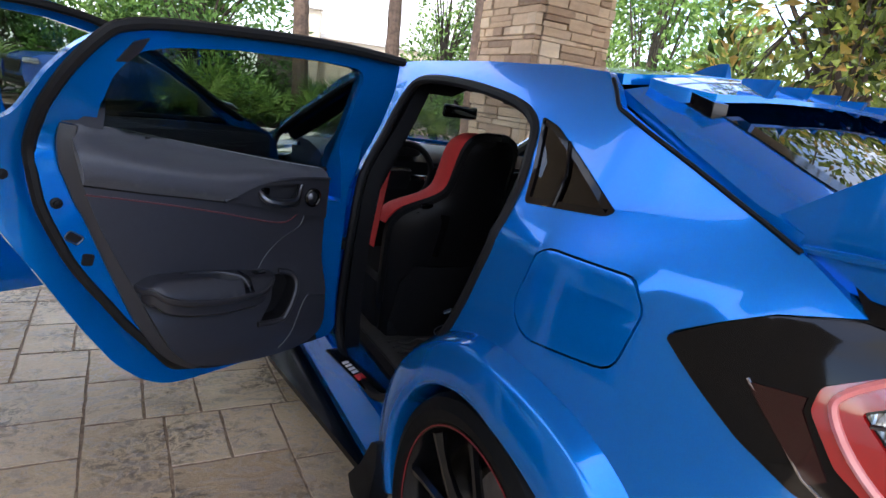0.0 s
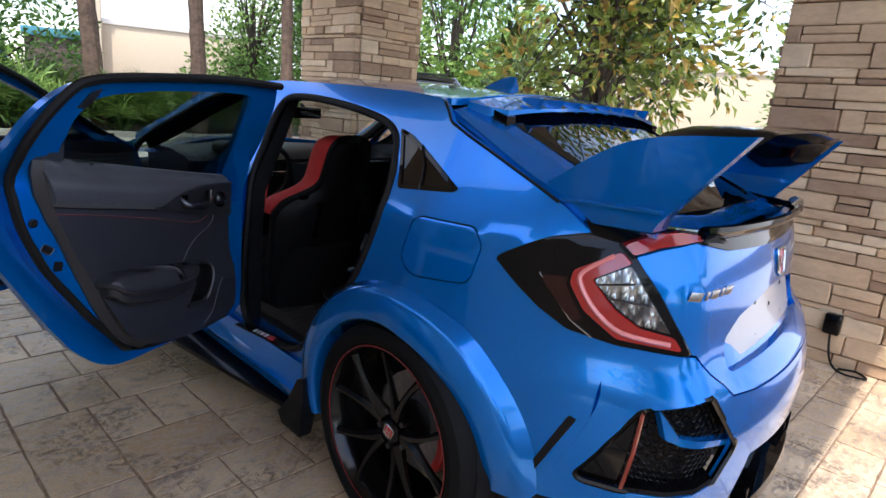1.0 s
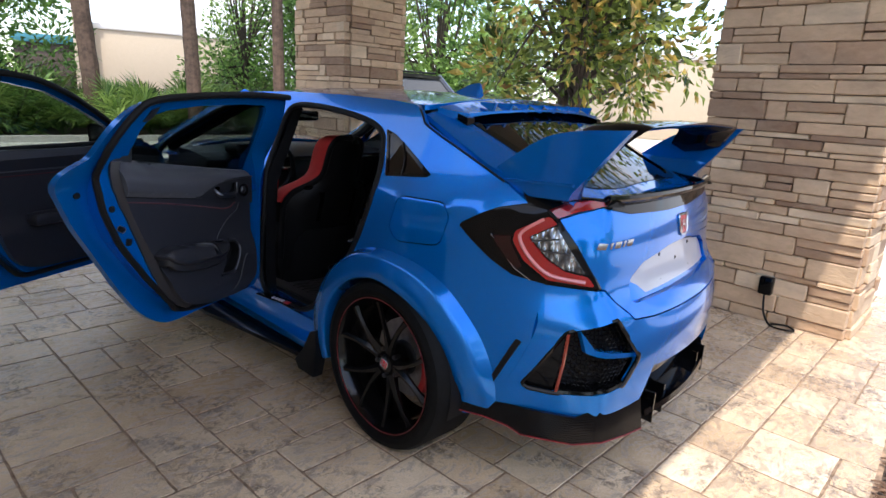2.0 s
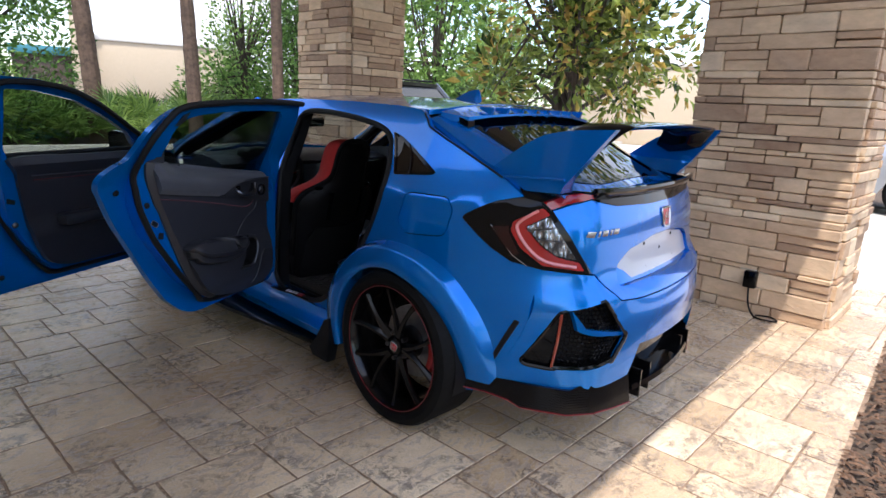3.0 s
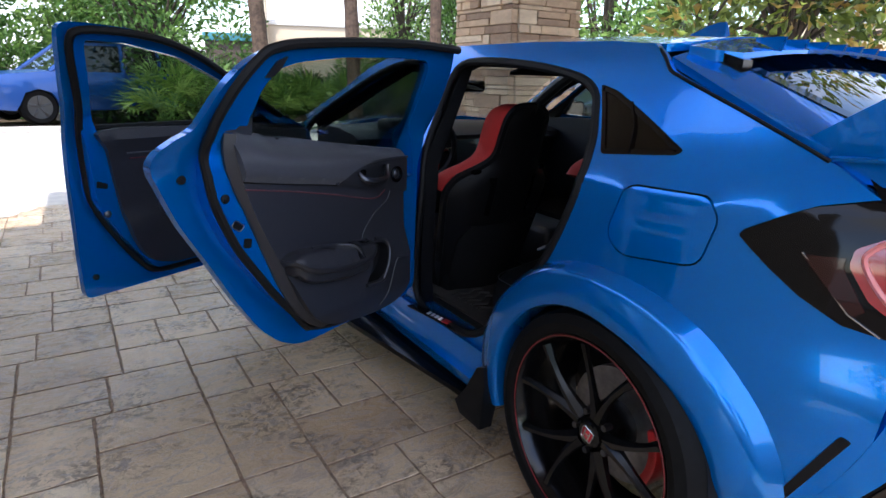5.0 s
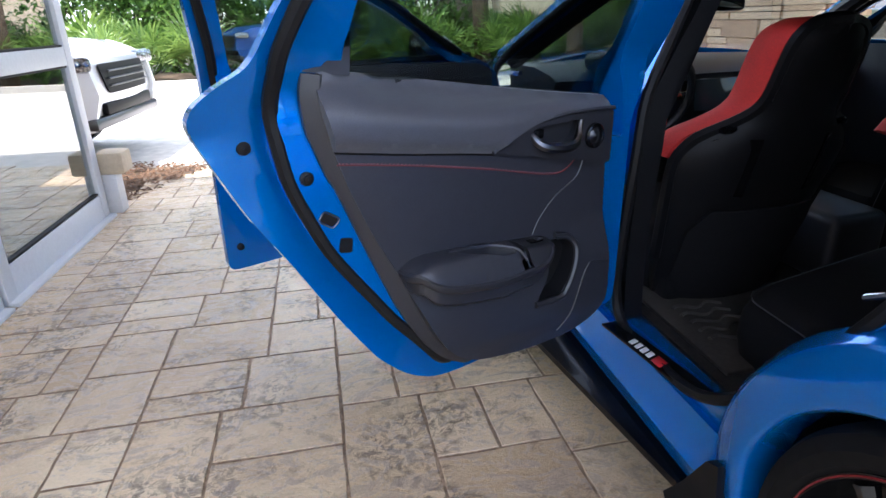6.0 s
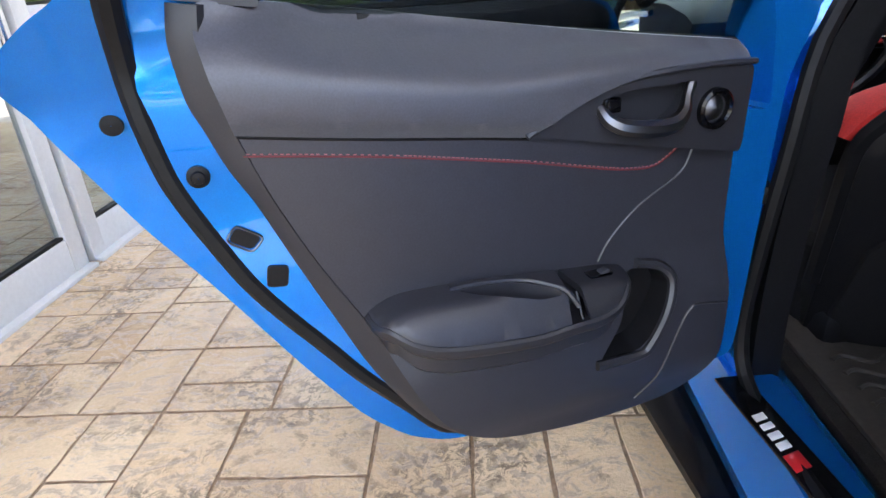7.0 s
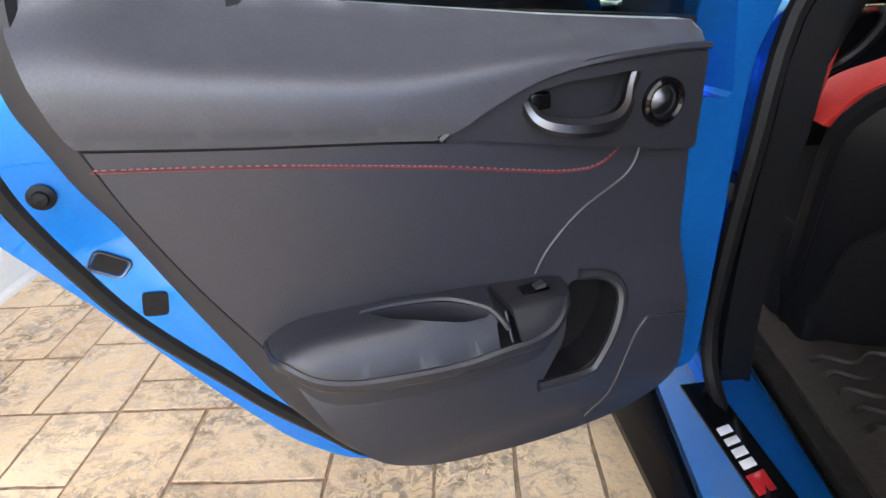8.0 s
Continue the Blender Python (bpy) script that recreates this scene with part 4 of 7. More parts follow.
part("door_seal", tube([at_f(y, z, 0.06) for y, z in spline([(2.0, 0.375), (1.45, 0.372), (1.290, 0.376), (1.232, 0.416), (1.139, 0.545), (1.062, 0.69), (1.045, 0.80), (1.036, 0.914), (1.01, 1.05), (0.983, 1.15), (0.955, 1.27), (0.985, 1.312), (1.15, 1.314), (1.32, 1.290), (1.486, 1.233), (1.64, 1.158), (1.80, 1.076), (1.98, 0.995)], 4, False)], 0.014, 8), RUBBER, front_door, "black rubber seal round the door edge")
part("bolt", lathe([(-0.004, 0.012), (0.004, 0.012), (0.008, 0.006), (0.009, 0.0005)], 16, closed=False), BLACK, front_door).location = at_f(1.045, 0.40, 0.034)
part("latch", panel(fillet([(1.05, 0.765), (1.09, 0.755), (1.095, 0.775), (1.055, 0.79)], 0.005, 3), [], lambda y, z: Vector((-0.7505, y, z)) - HINGE_F, Vector((-0.003, 0, 0)), 0.03), BLACK, front_door)
part("bolt", lathe([(-0.004, 0.0135), (0.004, 0.0135), (0.009, 0.007), (0.010, 0.0005)], 16, closed=False), DARK_CHROME, front_door).location = Vector((-0.752, 1.08, 0.66)) - HINGE_F
part("belt_strip", tube([at_f(y, 0.982, 0.045) for y in (1.06, 1.4, 1.7, 2.05)], 0.012, 6), RUBBER, front_door)
mirror = part("door_mirror", loft([[(-0.885 - HINGE_F.x - 0.11 + 0.095 * sx * k, 2.02 - HINGE_F.y + dy, 1.005 + 0.06 * sz * k) for sx, sz in fillet([(-1, -1), (1, -0.8), (1, 0.8), (-1, 1)], 0.5, 4)] for dy, k in ((-0.05, 0.97), (-0.03, 1.0), (0.03, 0.92), (0.07, 0.6))]), BLACK_GLOSS, front_door, "black door mirror housing")
MIRROR = shader("mirror_glass", (0.8, 0.8, 0.8), 0.02, 1.0)
part("mirror_glass", panel(fillet([(-0.075, -0.045), (0.08, -0.038), (0.08, 0.038), (-0.075, 0.045)], 0.03, 4), [], lambda x, z: Vector((-0.885 - HINGE_F.x - 0.11 + x, 2.02 - HINGE_F.y - 0.0535, 1.005 + z)), Vector((0, 0.002, 0)), 0.06), MIRROR, mirror)
front_door.matrix_basis = Matrix.Translation(HINGE_F) @ pose(0, 0, 0, 0, 0, -63)
front_door.parent = CAR

# ---- doors of the far side, closed ----
for nm, outline, window, inner, crd in (("rear_door", DOOR_R, WIN_R, INNER_R, CARD_R), ("front_door", DOOR_F, WIN_F, INNER_F, CARD_F)):
    d, fl, at = door_shell(nm, "closed blue door", outline, window, Vector((0, 0, 0)), inner, None, True)
    part("door_card", mirrored(panel(crd, [], lambda y, z: Vector((-0.735, y, z)), Vector((-0.03, 0, 0)), 0.08)), TRIM, d)
    d.parent = CAR
fm = part("door_mirror", loft([[(0.885 + 0.11 - 0.095 * sx * k, 2.02 + dy, 1.005 + 0.06 * sz * k) for sx, sz in fillet([(-1, -1), (1, -0.8), (1, 0.8), (-1, 1)], 0.5, 4)] for dy, k in ((-0.05, 0.97), (-0.03, 1.0), (0.03, 0.92), (0.07, 0.6))]), BLACK_GLOSS, CAR)
part("mirror_glass", panel(fillet([(-0.08, -0.045), (0.08, -0.045), (0.08, 0.045), (-0.08, 0.045)], 0.03, 4), [], lambda x, z: Vector((0.995 + x, 2.02 - 0.0535, 1.005 + z)), Vector((0, 0.002, 0)), 0.06), MIRROR, fm)

# ---- seals round the openings, sill, skirt ----
part("opening_seal", tube([side_in(y, z, 0.004) for y, z in REAR_OPENING], 0.0135, 8, True), RUBBER, CAR, "black rubber seal of the door opening")
part("opening_seal", tube([side_in(y, z, 0.004) for y, z in FRONT_OPENING], 0.014, 8, True), RUBBER, CAR, "black rubber seal of the door opening")
part("pillar_trim", panel([(1.11, 0.33), (0.955, 0.33), (0.93, 0.82), (0.985, 1.25), (1.14, 1.25), (1.10, 0.85)], [], lambda y, z: side_in(y, z, 0.075), Vector((-0.05, 0, 0)), 0.06), BLACK, CAR)
for s in (-1, 1):
    b = loft([[(s * x, y, z) for x, z in ((0.875, 0.345), (0.80, 0.35), (0.76, 0.33), (0.76, 0.22), (0.86, 0.19), (0.90, 0.215), (0.905, 0.25), (0.885, 0.29))] for y in np.linspace(0.44, 2.25, 12)])
    part("sill", b, BLUE, CAR)
    b = loft([[(s * x, y, z) for x, z in ((0.76, 0.20), (0.90, 0.196), (0.91 + 0.14 * (min(y, 1.3) - 0.5), 0.19), (0.91 + 0.14 * (min(y, 1.3) - 0.5), 0.172), (0.90, 0.15), (0.76, 0.15))] for y in np.linspace(0.50, 2.28, 8)])
    part("side_skirt", b, CARBON, CAR, "black side skirt")
    b = panel([(0.53, 0.175), (0.44, 0.325), (0.405, 0.34), (0.385, 0.14), (0.50, 0.14)], [], lambda y, z: Vector((s * (0.925 + 0.02 * (z < 0.2)), y, z)), Vector((-s * 0.045, 0, 0)), 0.06)
    part("skirt_fin", b, BLACK, CAR)
def on_sill(b, y, up):
    """Lays a small piece on the sill plate, which runs slightly askew."""
    for v in b.verts:
        v.co.y += 0.28 * v.co.x * (up > 0)
    bmesh.ops.transform(b, matrix=Matrix.Translation((-0.858, 0.765, 0.3545)) @ Matrix.Rotation(radians(8), 4, "Z") @ Matrix.Translation((-0.008 * (up > 0), y, up)), verts=b.verts)
    return b


plate = part("sill_plate", on_sill(box((0.056, 0.355, 0.006), (0, 0, 0), 0.002), 0, 0), CARBON, CAR, "carbon-look sill plate with pale and red lettering shapes")
for yy, ww in ((0.066, 0.015), (0.044, 0.013), (0.022, 0.015), (0.0, 0.015)):
    part("letter_bar", on_sill(box((0.023, ww, 0.0015), (0, 0, 0), 0.0004), yy, 0.0038), WHITE, plate)
part("letter_bar", on_sill(box((0.030, 0.034, 0.0015), (0, 0, 0), 0.0004), -0.034, 0.0038), RED_PLAIN, plate, "red letter block")
part("striker", tube([(-0.845, 0.225, 0.765), (-0.872, 0.222, 0.768), (-0.872, 0.25, 0.752), (-0.845, 0.252, 0.75)], 0.005, 6), CHROME, CAR)

# ---- cabin ----
part("carpet", box((1.44, 1.75, 0.03), (0, 1.30, 0.285), 0.01), CARPET, CAR)
part("inner_wall", panel([(0.15, 0.25), (-0.3, 0.3), (-0.5, 0.9), (-0.2, 1.1), (0.1, 1.22), (0.25, 1.2), (0.2, 0.9), (0.36, 0.5)], [], lambda y, z: Vector((-(0.70 - 0.5 * max(0, -y) ** 1.5 - 0.12 * ease(0.9, 1.25, z)), y, z)), Vector((0.02, 0, 0)), 0.08), FABRIC, CAR)
part("inner_wall", mirrored(panel([(0.15, 0.25), (-0.3, 0.3), (-0.5, 0.9), (-0.2, 1.1), (0.1, 1.22), (0.25, 1.2), (0.2, 0.9), (0.36, 0.5)], [], lambda y, z: Vector((-(0.70 - 0.5 * max(0, -y) ** 1.5 - 0.12 * ease(0.9, 1.25, z)), y, z)), Vector((0.02, 0, 0)), 0.08)), FABRIC, CAR)
mat_ob = part("floor_mat", box((0.46, 0.62, 0.014), (-0.46, 1.02, 0.308), 0.006), MAT_RUBBER, CAR, "ribbed black rubber floor mat")
for i in range(5):
    part("mat_rib", tube([(-0.64 + 0.012 * k, 0.86 + 0.045 * i + 0.012 * math.sin(k * 0.8), 0.3165) for k in range(14)], 0.006, 6), MAT_RUBBER, mat_ob)
bench = part("rear_bench", loft([[(x * k, 0.22 + (0.74 - 0.12 * abs(x)) * u * k, z) for x, u in fillet([(-0.63, 0), (0.63, 0), (0.62, 0.93), (0, 1.0), (-0.62, 0.93)], 0.12, 6)] for z, k in ((0.30, 0.985), (0.36, 1.0), (0.42, 0.995), (0.452, 0.975), (0.474, 0.945), (0.488, 0.90), (0.494, 0.82))]), FABRIC, CAR, "black rear seat cushion with pale stitching")
part("bench_stitching", tube([(x, 0.22 + (0.74 - 0.12 * abs(x)) * u * 0.955, 0.468) for x, u in fillet([(-0.625, 0.1), (-0.61, 0.93), (0, 1.0), (0.61, 0.93), (0.625, 0.1)], 0.10, 5)], 0.002, 5), DARK_CHROME, bench)
part("bench_back", box((1.22, 0.13, 0.58), (0, 0.12, 0.74), 0.05, Matrix.Rotation(radians(14), 3, "X"), seg=3), FABRIC, CAR)
for x in (-0.38, 0.38):
    part("headrest", box((0.24, 0.09, 0.13), (x, 0.03, 1.06), 0.035, seg=3), FABRIC, CAR)


def make_seat(x0, label):
    s = thing("bucket_seat", label, "")
    HALF = ((0.30, 0.22), (0.45, 0.24), (0.60, 0.26), (0.70, 0.274), (0.76, 0.277), (0.79, 0.262), (0.82, 0.235), (0.845, 0.190), (0.87, 0.147), (0.90, 0.121), (0.95, 0.112), (1.02, 0.107), (1.06, 0.097), (1.083, 0.075), (1.095, 0.035))
    out = [(-w, z) for z, w in HALF] + [(w, z) for z, w in reversed(HALF)]

    def at(x, z, n):
        w = curve_of(HALF, z) + 1e-3
        wing = (0.030 + 0.065 * ease(0.93, 0.80, z)) * (min(1, abs(x) / w)) ** 2.5
        return Vector((x0 + x, 1.14 - (z - 0.30) * 0.325 + wing + n, z))
    part("shell", panel(out, [], lambda x, z: at(x * 0.97, z, -0.055), lambda x, z: Vector((0, 0.05, 0)), 0.03), BLACK, s, "black moulded seat back")
    inner = [(a * 0.97, z) for a, z in out if z > 0.70]
    part("cushion", panel(inner, [], lambda x, z: at(x, z, -0.004), lambda x, z: Vector((0, 0.06 + 0.02 * (abs(x) > 0.1), 0)), 0.03), RED, s, "red suede seat front")
    part("edge_trim", tube([at(x * 0.985, z, -0.048) for x, z in spline(out[1:-1], 2, False)], 0.016, 6), BLACK, s)
    rim = spline([p for p in out if p[1] > 0.73], 3, False)
    part("red_bolster", loft([[at(x, z, 0) + Vector((0, dy, 0)) + Vector((x * o, 0, o * 0.10)) for dy, o in ((-0.032, 0.04), (0.01, 0.07), (0.06, 0.05), (0.095, -0.04), (0.085, -0.22), (-0.032, -0.22))] for x, z in rim]), RED, s, "red suede side bolster", sharp=60)
    for sx in (-1, 1):
        part("belt_guide", box((0.05, 0.035, 0.02), tuple(at(sx * 0.17, 0.842, -0.045)), 0.008), BLACK_GLOSS, s)
        part("shoulder_wing", loft([[at(sx * x, z, n) for x, n in ((0.10, -0.062), (w_ * 0.98, -0.052), (w_ * 1.0, -0.02), (0.10, -0.02))] for z, w_ in ((0.66, 0.262), (0.72, 0.272), (0.765, 0.268), (0.80, 0.24), (0.82, 0.20))]), BLACK_GLOSS, s, "gloss black moulded shoulder")
    part("seat_cushion", loft([[(x0 + x * k, y, z) for x, y in fillet([(-0.24, 1.16), (0.24, 1.16), (0.23, 1.62), (-0.23, 1.62)], 0.06, 4)] for z, k in ((0.32, 0.95), (0.44, 1.0), (0.50, 0.98), (0.52, 0.9))]), FABRIC, s, "black fabric seat cushion")
    part("seat_base", box((0.42, 0.48, 0.10), (x0, 1.34, 0.33), 0.02), BLACK, s)
    part("back_pouch", panel([(-0.20, 0.30), (-0.205, 0.55), (-0.17, 0.62), (0.17, 0.62), (0.205, 0.55), (0.20, 0.30)], [], lambda x, z: at(x, z, -0.075), Vector((0, 0.012, 0)), 0.06), FABRIC, s)
    return s


for x, lab in ((-0.42, "red and black bucket seat"), (0.46, "red and black bucket seat")):
    st = make_seat(x, lab)
    st.parent = CAR
    if x > 0:
        st.matrix_basis = pose(0.0, 0.05, -0.02)
part("seat_belt", panel([(1.105, 0.66), (1.150, 0.66), (1.050, 1.05), (1.005, 1.05)], [], lambda y, z: Vector((-0.715, y, z)), Vector((0.002, 0, 0)), 0.1), RED, CAR, "red seat belt webbing")
part("firewall", box((1.36, 0.02, 0.70), (0.0, 2.26, 0.55), 0.004), CARPET, CAR, "black carpeted bulkhead under the dashboard")
LINING = [(0.30, 1.245), (0.60, 1.262), (1.0, 1.285), (1.40, 1.282), (1.60, 1.258), (1.75, 1.218), (1.95, 1.125), (2.16, 1.02), (2.16, 0.955), (1.95, 1.072), (1.62, 1.203), (1.40, 1.247), (1.16, 1.253), (1.0, 1.254), (0.79, 1.252), (0.55, 1.238), (0.34, 1.210)]
for fl in (lambda b: b, mirrored):
    part("roof_side_lining", fl(panel(LINING, [], lambda y, z: side_in(y, z, 0.024), Vector((0.006, 0, 0)), 0.05)), BLACK, CAR, "black lining under the roof side")
dash = part("dashboard", loft([[(x, y, z) for y, z in ((2.42, 0.93 - 0.02 * abs(x)), (2.10, 0.945 - 0.03 * abs(x)), (1.90, 0.925 - 0.03 * abs(x)), (1.84, 0.885), (1.87, 0.83), (1.90, 0.76), (1.95, 0.62), (2.42, 0.60))] for x in np.linspace(-0.72, 0.72, 13)]), TRIM, CAR, "black dashboard with a silver strip")
part("dash_strip", tube([(x, 1.852, 0.857) for x in np.linspace(-0.15, 0.70, 6)], 0.010, 6), CHROME, dash)
SCREEN = shader("touch_screen", (0.05, 0.07, 0.08), 0.1)
part("touch_screen", box((0.21, 0.012, 0.125), (0.0, 1.835, 0.80), 0.004, Matrix.Rotation(radians(-12), 3, "X")), SCREEN, dash)
part("instrument_hood", box((0.34, 0.18, 0.07), (-0.38, 1.90, 0.945), 0.03, seg=3), TRIM, dash)
part("console", box((0.22, 0.95, 0.22), (0, 1.50, 0.42), 0.03, seg=3), TRIM_DARK, CAR)
part("gear_lever", lathe([(0, 0.0005), (0.01, 0.02), (0.04, 0.024), (0.055, 0.012), (0.12, 0.008), (0.12, 0.0005)], 16, closed=False), CHROME, CAR).matrix_basis = Matrix.Translation((0, 1.70, 0.66)) @ pose(0, 0, 0, 0, 90, 0)
sw = part("steering_wheel", tube([(-0.38 + 0.175 * math.cos(a), 1.72 - 0.06 * math.sin(a), 0.82 + 0.165 * math.sin(a)) for a in np.linspace(0, 2 * math.pi, 33)[:-1]], 0.016, 8, True), TRIM_DARK, CAR, "black and red steering wheel")
part("wheel_boss", box((0.15, 0.05, 0.11), (-0.38, 1.745, 0.815), 0.02, Matrix.Rotation(radians(20), 3, "X")), TRIM_DARK, sw)
for dx in (-0.12, 0.12):
    part("wheel_spoke", box((0.13, 0.02, 0.03), (-0.38 + dx, 1.735, 0.82), 0.006), CHROME, sw)
part("rear_view_mirror", box((0.24, 0.03, 0.065), (0.0, 1.86, 1.15), 0.014, Matrix.Rotation(radians(14), 3, "Z")), BLACK_GLOSS, CAR)
part("mirror_stem", tube([(0, 1.88, 1.16), (0, 1.93, 1.195)], 0.012, 6), BLACK, CAR)
for x in (-0.36, 0.36):
    part("sun_visor", box((0.42, 0.16, 0.02), (x, 1.62, 1.243), 0.008, Matrix.Rotation(radians(-14), 3, "X")), FABRIC, CAR)


# ---- tail lamps, wing, roof spoiler, lower bumper ----
LAMP = [(-0.262, 0.913), (-0.258, 0.905), (-0.32, 0.851), (-0.374, 0.808), (-0.445, 0.766), (-0.55, 0.748), (-0.695, 0.751), (-0.674, 0.79), (-0.612, 0.887), (-0.547, 0.961), (-0.51, 0.985), (-0.44, 0.996), (-0.36, 0.976), (-0.315, 0.950)]
RED_C = [(-0.52, 0.968), (-0.437, 0.912), (-0.436, 0.88), (-0.475, 0.82), (-0.55, 0.765), (-0.678, 0.760), (-0.657, 0.79), (-0.59, 0.80), (-0.537, 0.833), (-0.478, 0.897), (-0.548, 0.945)]
CLEAR = [(-0.482, 0.896), (-0.548, 0.940), (-0.651, 0.797), (-0.588, 0.806), (-0.540, 0.838)]
for s in (-1, 1):
    fl = (lambda b: b) if s < 0 else mirrored
    lamp = part("tail_lamp", fl(panel(fillet(LAMP, 0.008, 3), [], lambda y, z: side_in(y, z, -0.004), Vector((0.03, 0, 0)), 0.03)), BLACK_GLOSS, CAR, "smoked tail lamp with a red light ring")
    part("red_lens", fl(panel(fillet(RED_C, 0.008, 3), [], lambda y, z: side_in(y, z, -0.010), Vector((0.012, 0, 0)), 0.02)), LENS_RED, lamp, "red light ring")
    part("dark_lens", fl(panel([(-0.366, 0.888), (-0.428, 0.893), (-0.428, 0.875), (-0.472, 0.80), (-0.455, 0.785)], [], lambda y, z: side_in(y, z, -0.007), Vector((0.008, 0, 0)), 0.02)), LENS_DARK, lamp)
    clear = part("clear_lens", fl(panel(fillet(CLEAR, 0.006, 3), [], lambda y, z: side_in(y, z, -0.007), Vector((0.008, 0, 0)), 0.02)), LENS_CLEAR, lamp, "clear reversing lamp lens")
    for f0, f1 in (((-0.49, 0.885), (-0.565, 0.90)), ((-0.52, 0.858), (-0.60, 0.855))):
        part("lens_bar", fl(tube([side_in(f0[0], f0[1], -0.009), side_in(f1[0], f1[1], -0.009)], 0.003, 5)), DARK_CHROME, clear)
    # Pale pink tube paints the gloss highlight along the red ring.
    part("light_guide", fl(tube([side_in(y, z, -0.0115) for y, z in spline([(-0.510, 0.958), (-0.462, 0.915), (-0.458, 0.885), (-0.500, 0.825), (-0.56, 0.782), (-0.655, 0.773)], 4, False)], 0.006, 6)), LENS_HIGHLIGHT, lamp, "pale pink highlight line painted along the red light ring")
    part("lamp_lip", fl(tube([side_in(y, z, -0.006) for y, z in ((-0.365, 0.892), (-0.45, 0.79), (-0.50, 0.757))], 0.002, 5)), CHROME, lamp)
    bar = part("light_bar", fl(panel([(-0.637, 0.964), (-0.600, 0.988), (-0.55, 1.009), (-0.50, 1.020), (-0.56, 1.026), (-0.60, 1.013), (-0.636, 0.987), (-0.646, 0.975)], [], lambda x, z: rear_at(x, z) + Vector((-0.003, -0.007, 0)), Vector((0.004, 0.02, 0)), 0.02)), LENS_RED, tailgate, "red light bar running up to the rear window")
    part("lamp_gap", fl(tube([rear_at(x, z) + Vector((-0.004, -0.008, 0)) for x, z in ((-0.640, 0.958), (-0.646, 0.985))], 0.005, 5)), BLACK, bar)
    part("lamp_shelf", fl(panel([(-0.40, 1.045), (-0.44, 0.998), (-0.36, 0.978), (-0.50, 0.985), (-0.60, 1.006), (-0.70, 1.012), (-0.68, 1.03), (-0.55, 1.03)], [], lambda y, z: side_in(y, z, 0.004), Vector((0.03, 0, 0)), 0.03)), BLACK_GLOSS, CAR)
    # wing end plate
    PLATE = spline([(-0.258, 1.076), (-0.31, 1.112), (-0.369, 1.153), (-0.43, 1.192), (-0.50, 1.224), (-0.60, 1.244), (-0.70, 1.252), (-0.765, 1.257)], 4, False) + [(-0.60, 1.052), (-0.585, 1.028), (-0.45, 1.02), (-0.335, 1.025), (-0.29, 1.045)]
    plate_x = lambda y, z: -(0.668 - 0.10 * (z - 1.05) - 0.015 * ease(1.05, 1.02, z))
    wing_plate = part("wing_plate", fl(panel(PLATE, [], lambda y, z: Vector((plate_x(y, z), y, z)), lambda y, z: Vector((0.028 + 0.05 * ease(1.09, 1.03, z), 0, 0)), 0.03)), BLUE, CAR, "blue rear wing end plate")
    part("wing_foot", fl(loft([[(-(0.655 - 0.09 * k - 0.02 * u), -0.285 - 0.29 * u, 1.03 - 0.045 * k - 0.01 * u) for k in (0, 1)] + [(-(0.56 - 0.09 * k - 0.02 * u), -0.285 - 0.29 * u, 1.03 - 0.045 * k - 0.01 * u) for k in (1, 0)] for u in (0, 0.5, 1)])), BLUE, wing_plate)
    part("plate_crease", fl(tube([Vector((plate_x(y, z) - 0.002, y, z)) for y, z in ((-0.34, 1.062), (-0.48, 1.072), (-0.605, 1.078))], 0.006, 6)), BLUE, wing_plate)
    # lower bumper
    part("bumper_slot", fl(panel(fillet([(-0.405, 0.375), (-0.418, 0.365), (-0.505, 0.548), (-0.488, 0.556)], 0.005, 3), [], lambda y, z: side_in(y, z, -0.003), Vector((0.008, 0, 0)), 0.03)), BLACK, CAR, "black slot in the bumper side")
    vent = part("bumper_vent", fl(panel(offset(VENT, 0.012), [], lambda x, z: rear_at(x, z) + Vector((0.03, 0.045, 0)), Vector((0.01, 0.01, 0)), 0.03)), BLACK, CAR, "gloss black bumper vent with a honeycomb grille")
    part("vent_rim", fl(tube([rear_at(x, z) + Vector((0.004, 0.004, 0)) for x, z in VENT], 0.008, 6, True)), BLACK_GLOSS, vent, "gloss black vent rim")
    part("vent_cheek", fl(panel([(-0.650, 0.600), (-0.676, 0.512), (-0.705, 0.398), (-0.698, 0.386), (-0.656, 0.382)], [], lambda x, z: rear_at(x, z) + Vector((0.012, 0.016, 0)), Vector((0.01, 0.01, 0)), 0.03)), BLACK_GLOSS, vent)
    part("reflector", fl(tube([rear_at(x, z) + Vector((0.004, 0.006, 0)) for x, z in ((-0.648, 0.598), (-0.650, 0.49), (-0.652, 0.386))], 0.006, 6)), REFLECTOR, vent, "red reflector strip")
    part("vent_slat", fl(panel([(-0.628, 0.612), (-0.614, 0.536), (-0.592, 0.526), (-0.437, 0.508), (-0.437, 0.522), (-0.598, 0.548)], [], lambda x, z: rear_at(x, z) + Vector((0.01, 0.014, 0)), Vector((0.008, 0.02, 0)), 0.02)), BLUE, vent)
    b = bmesh.new()
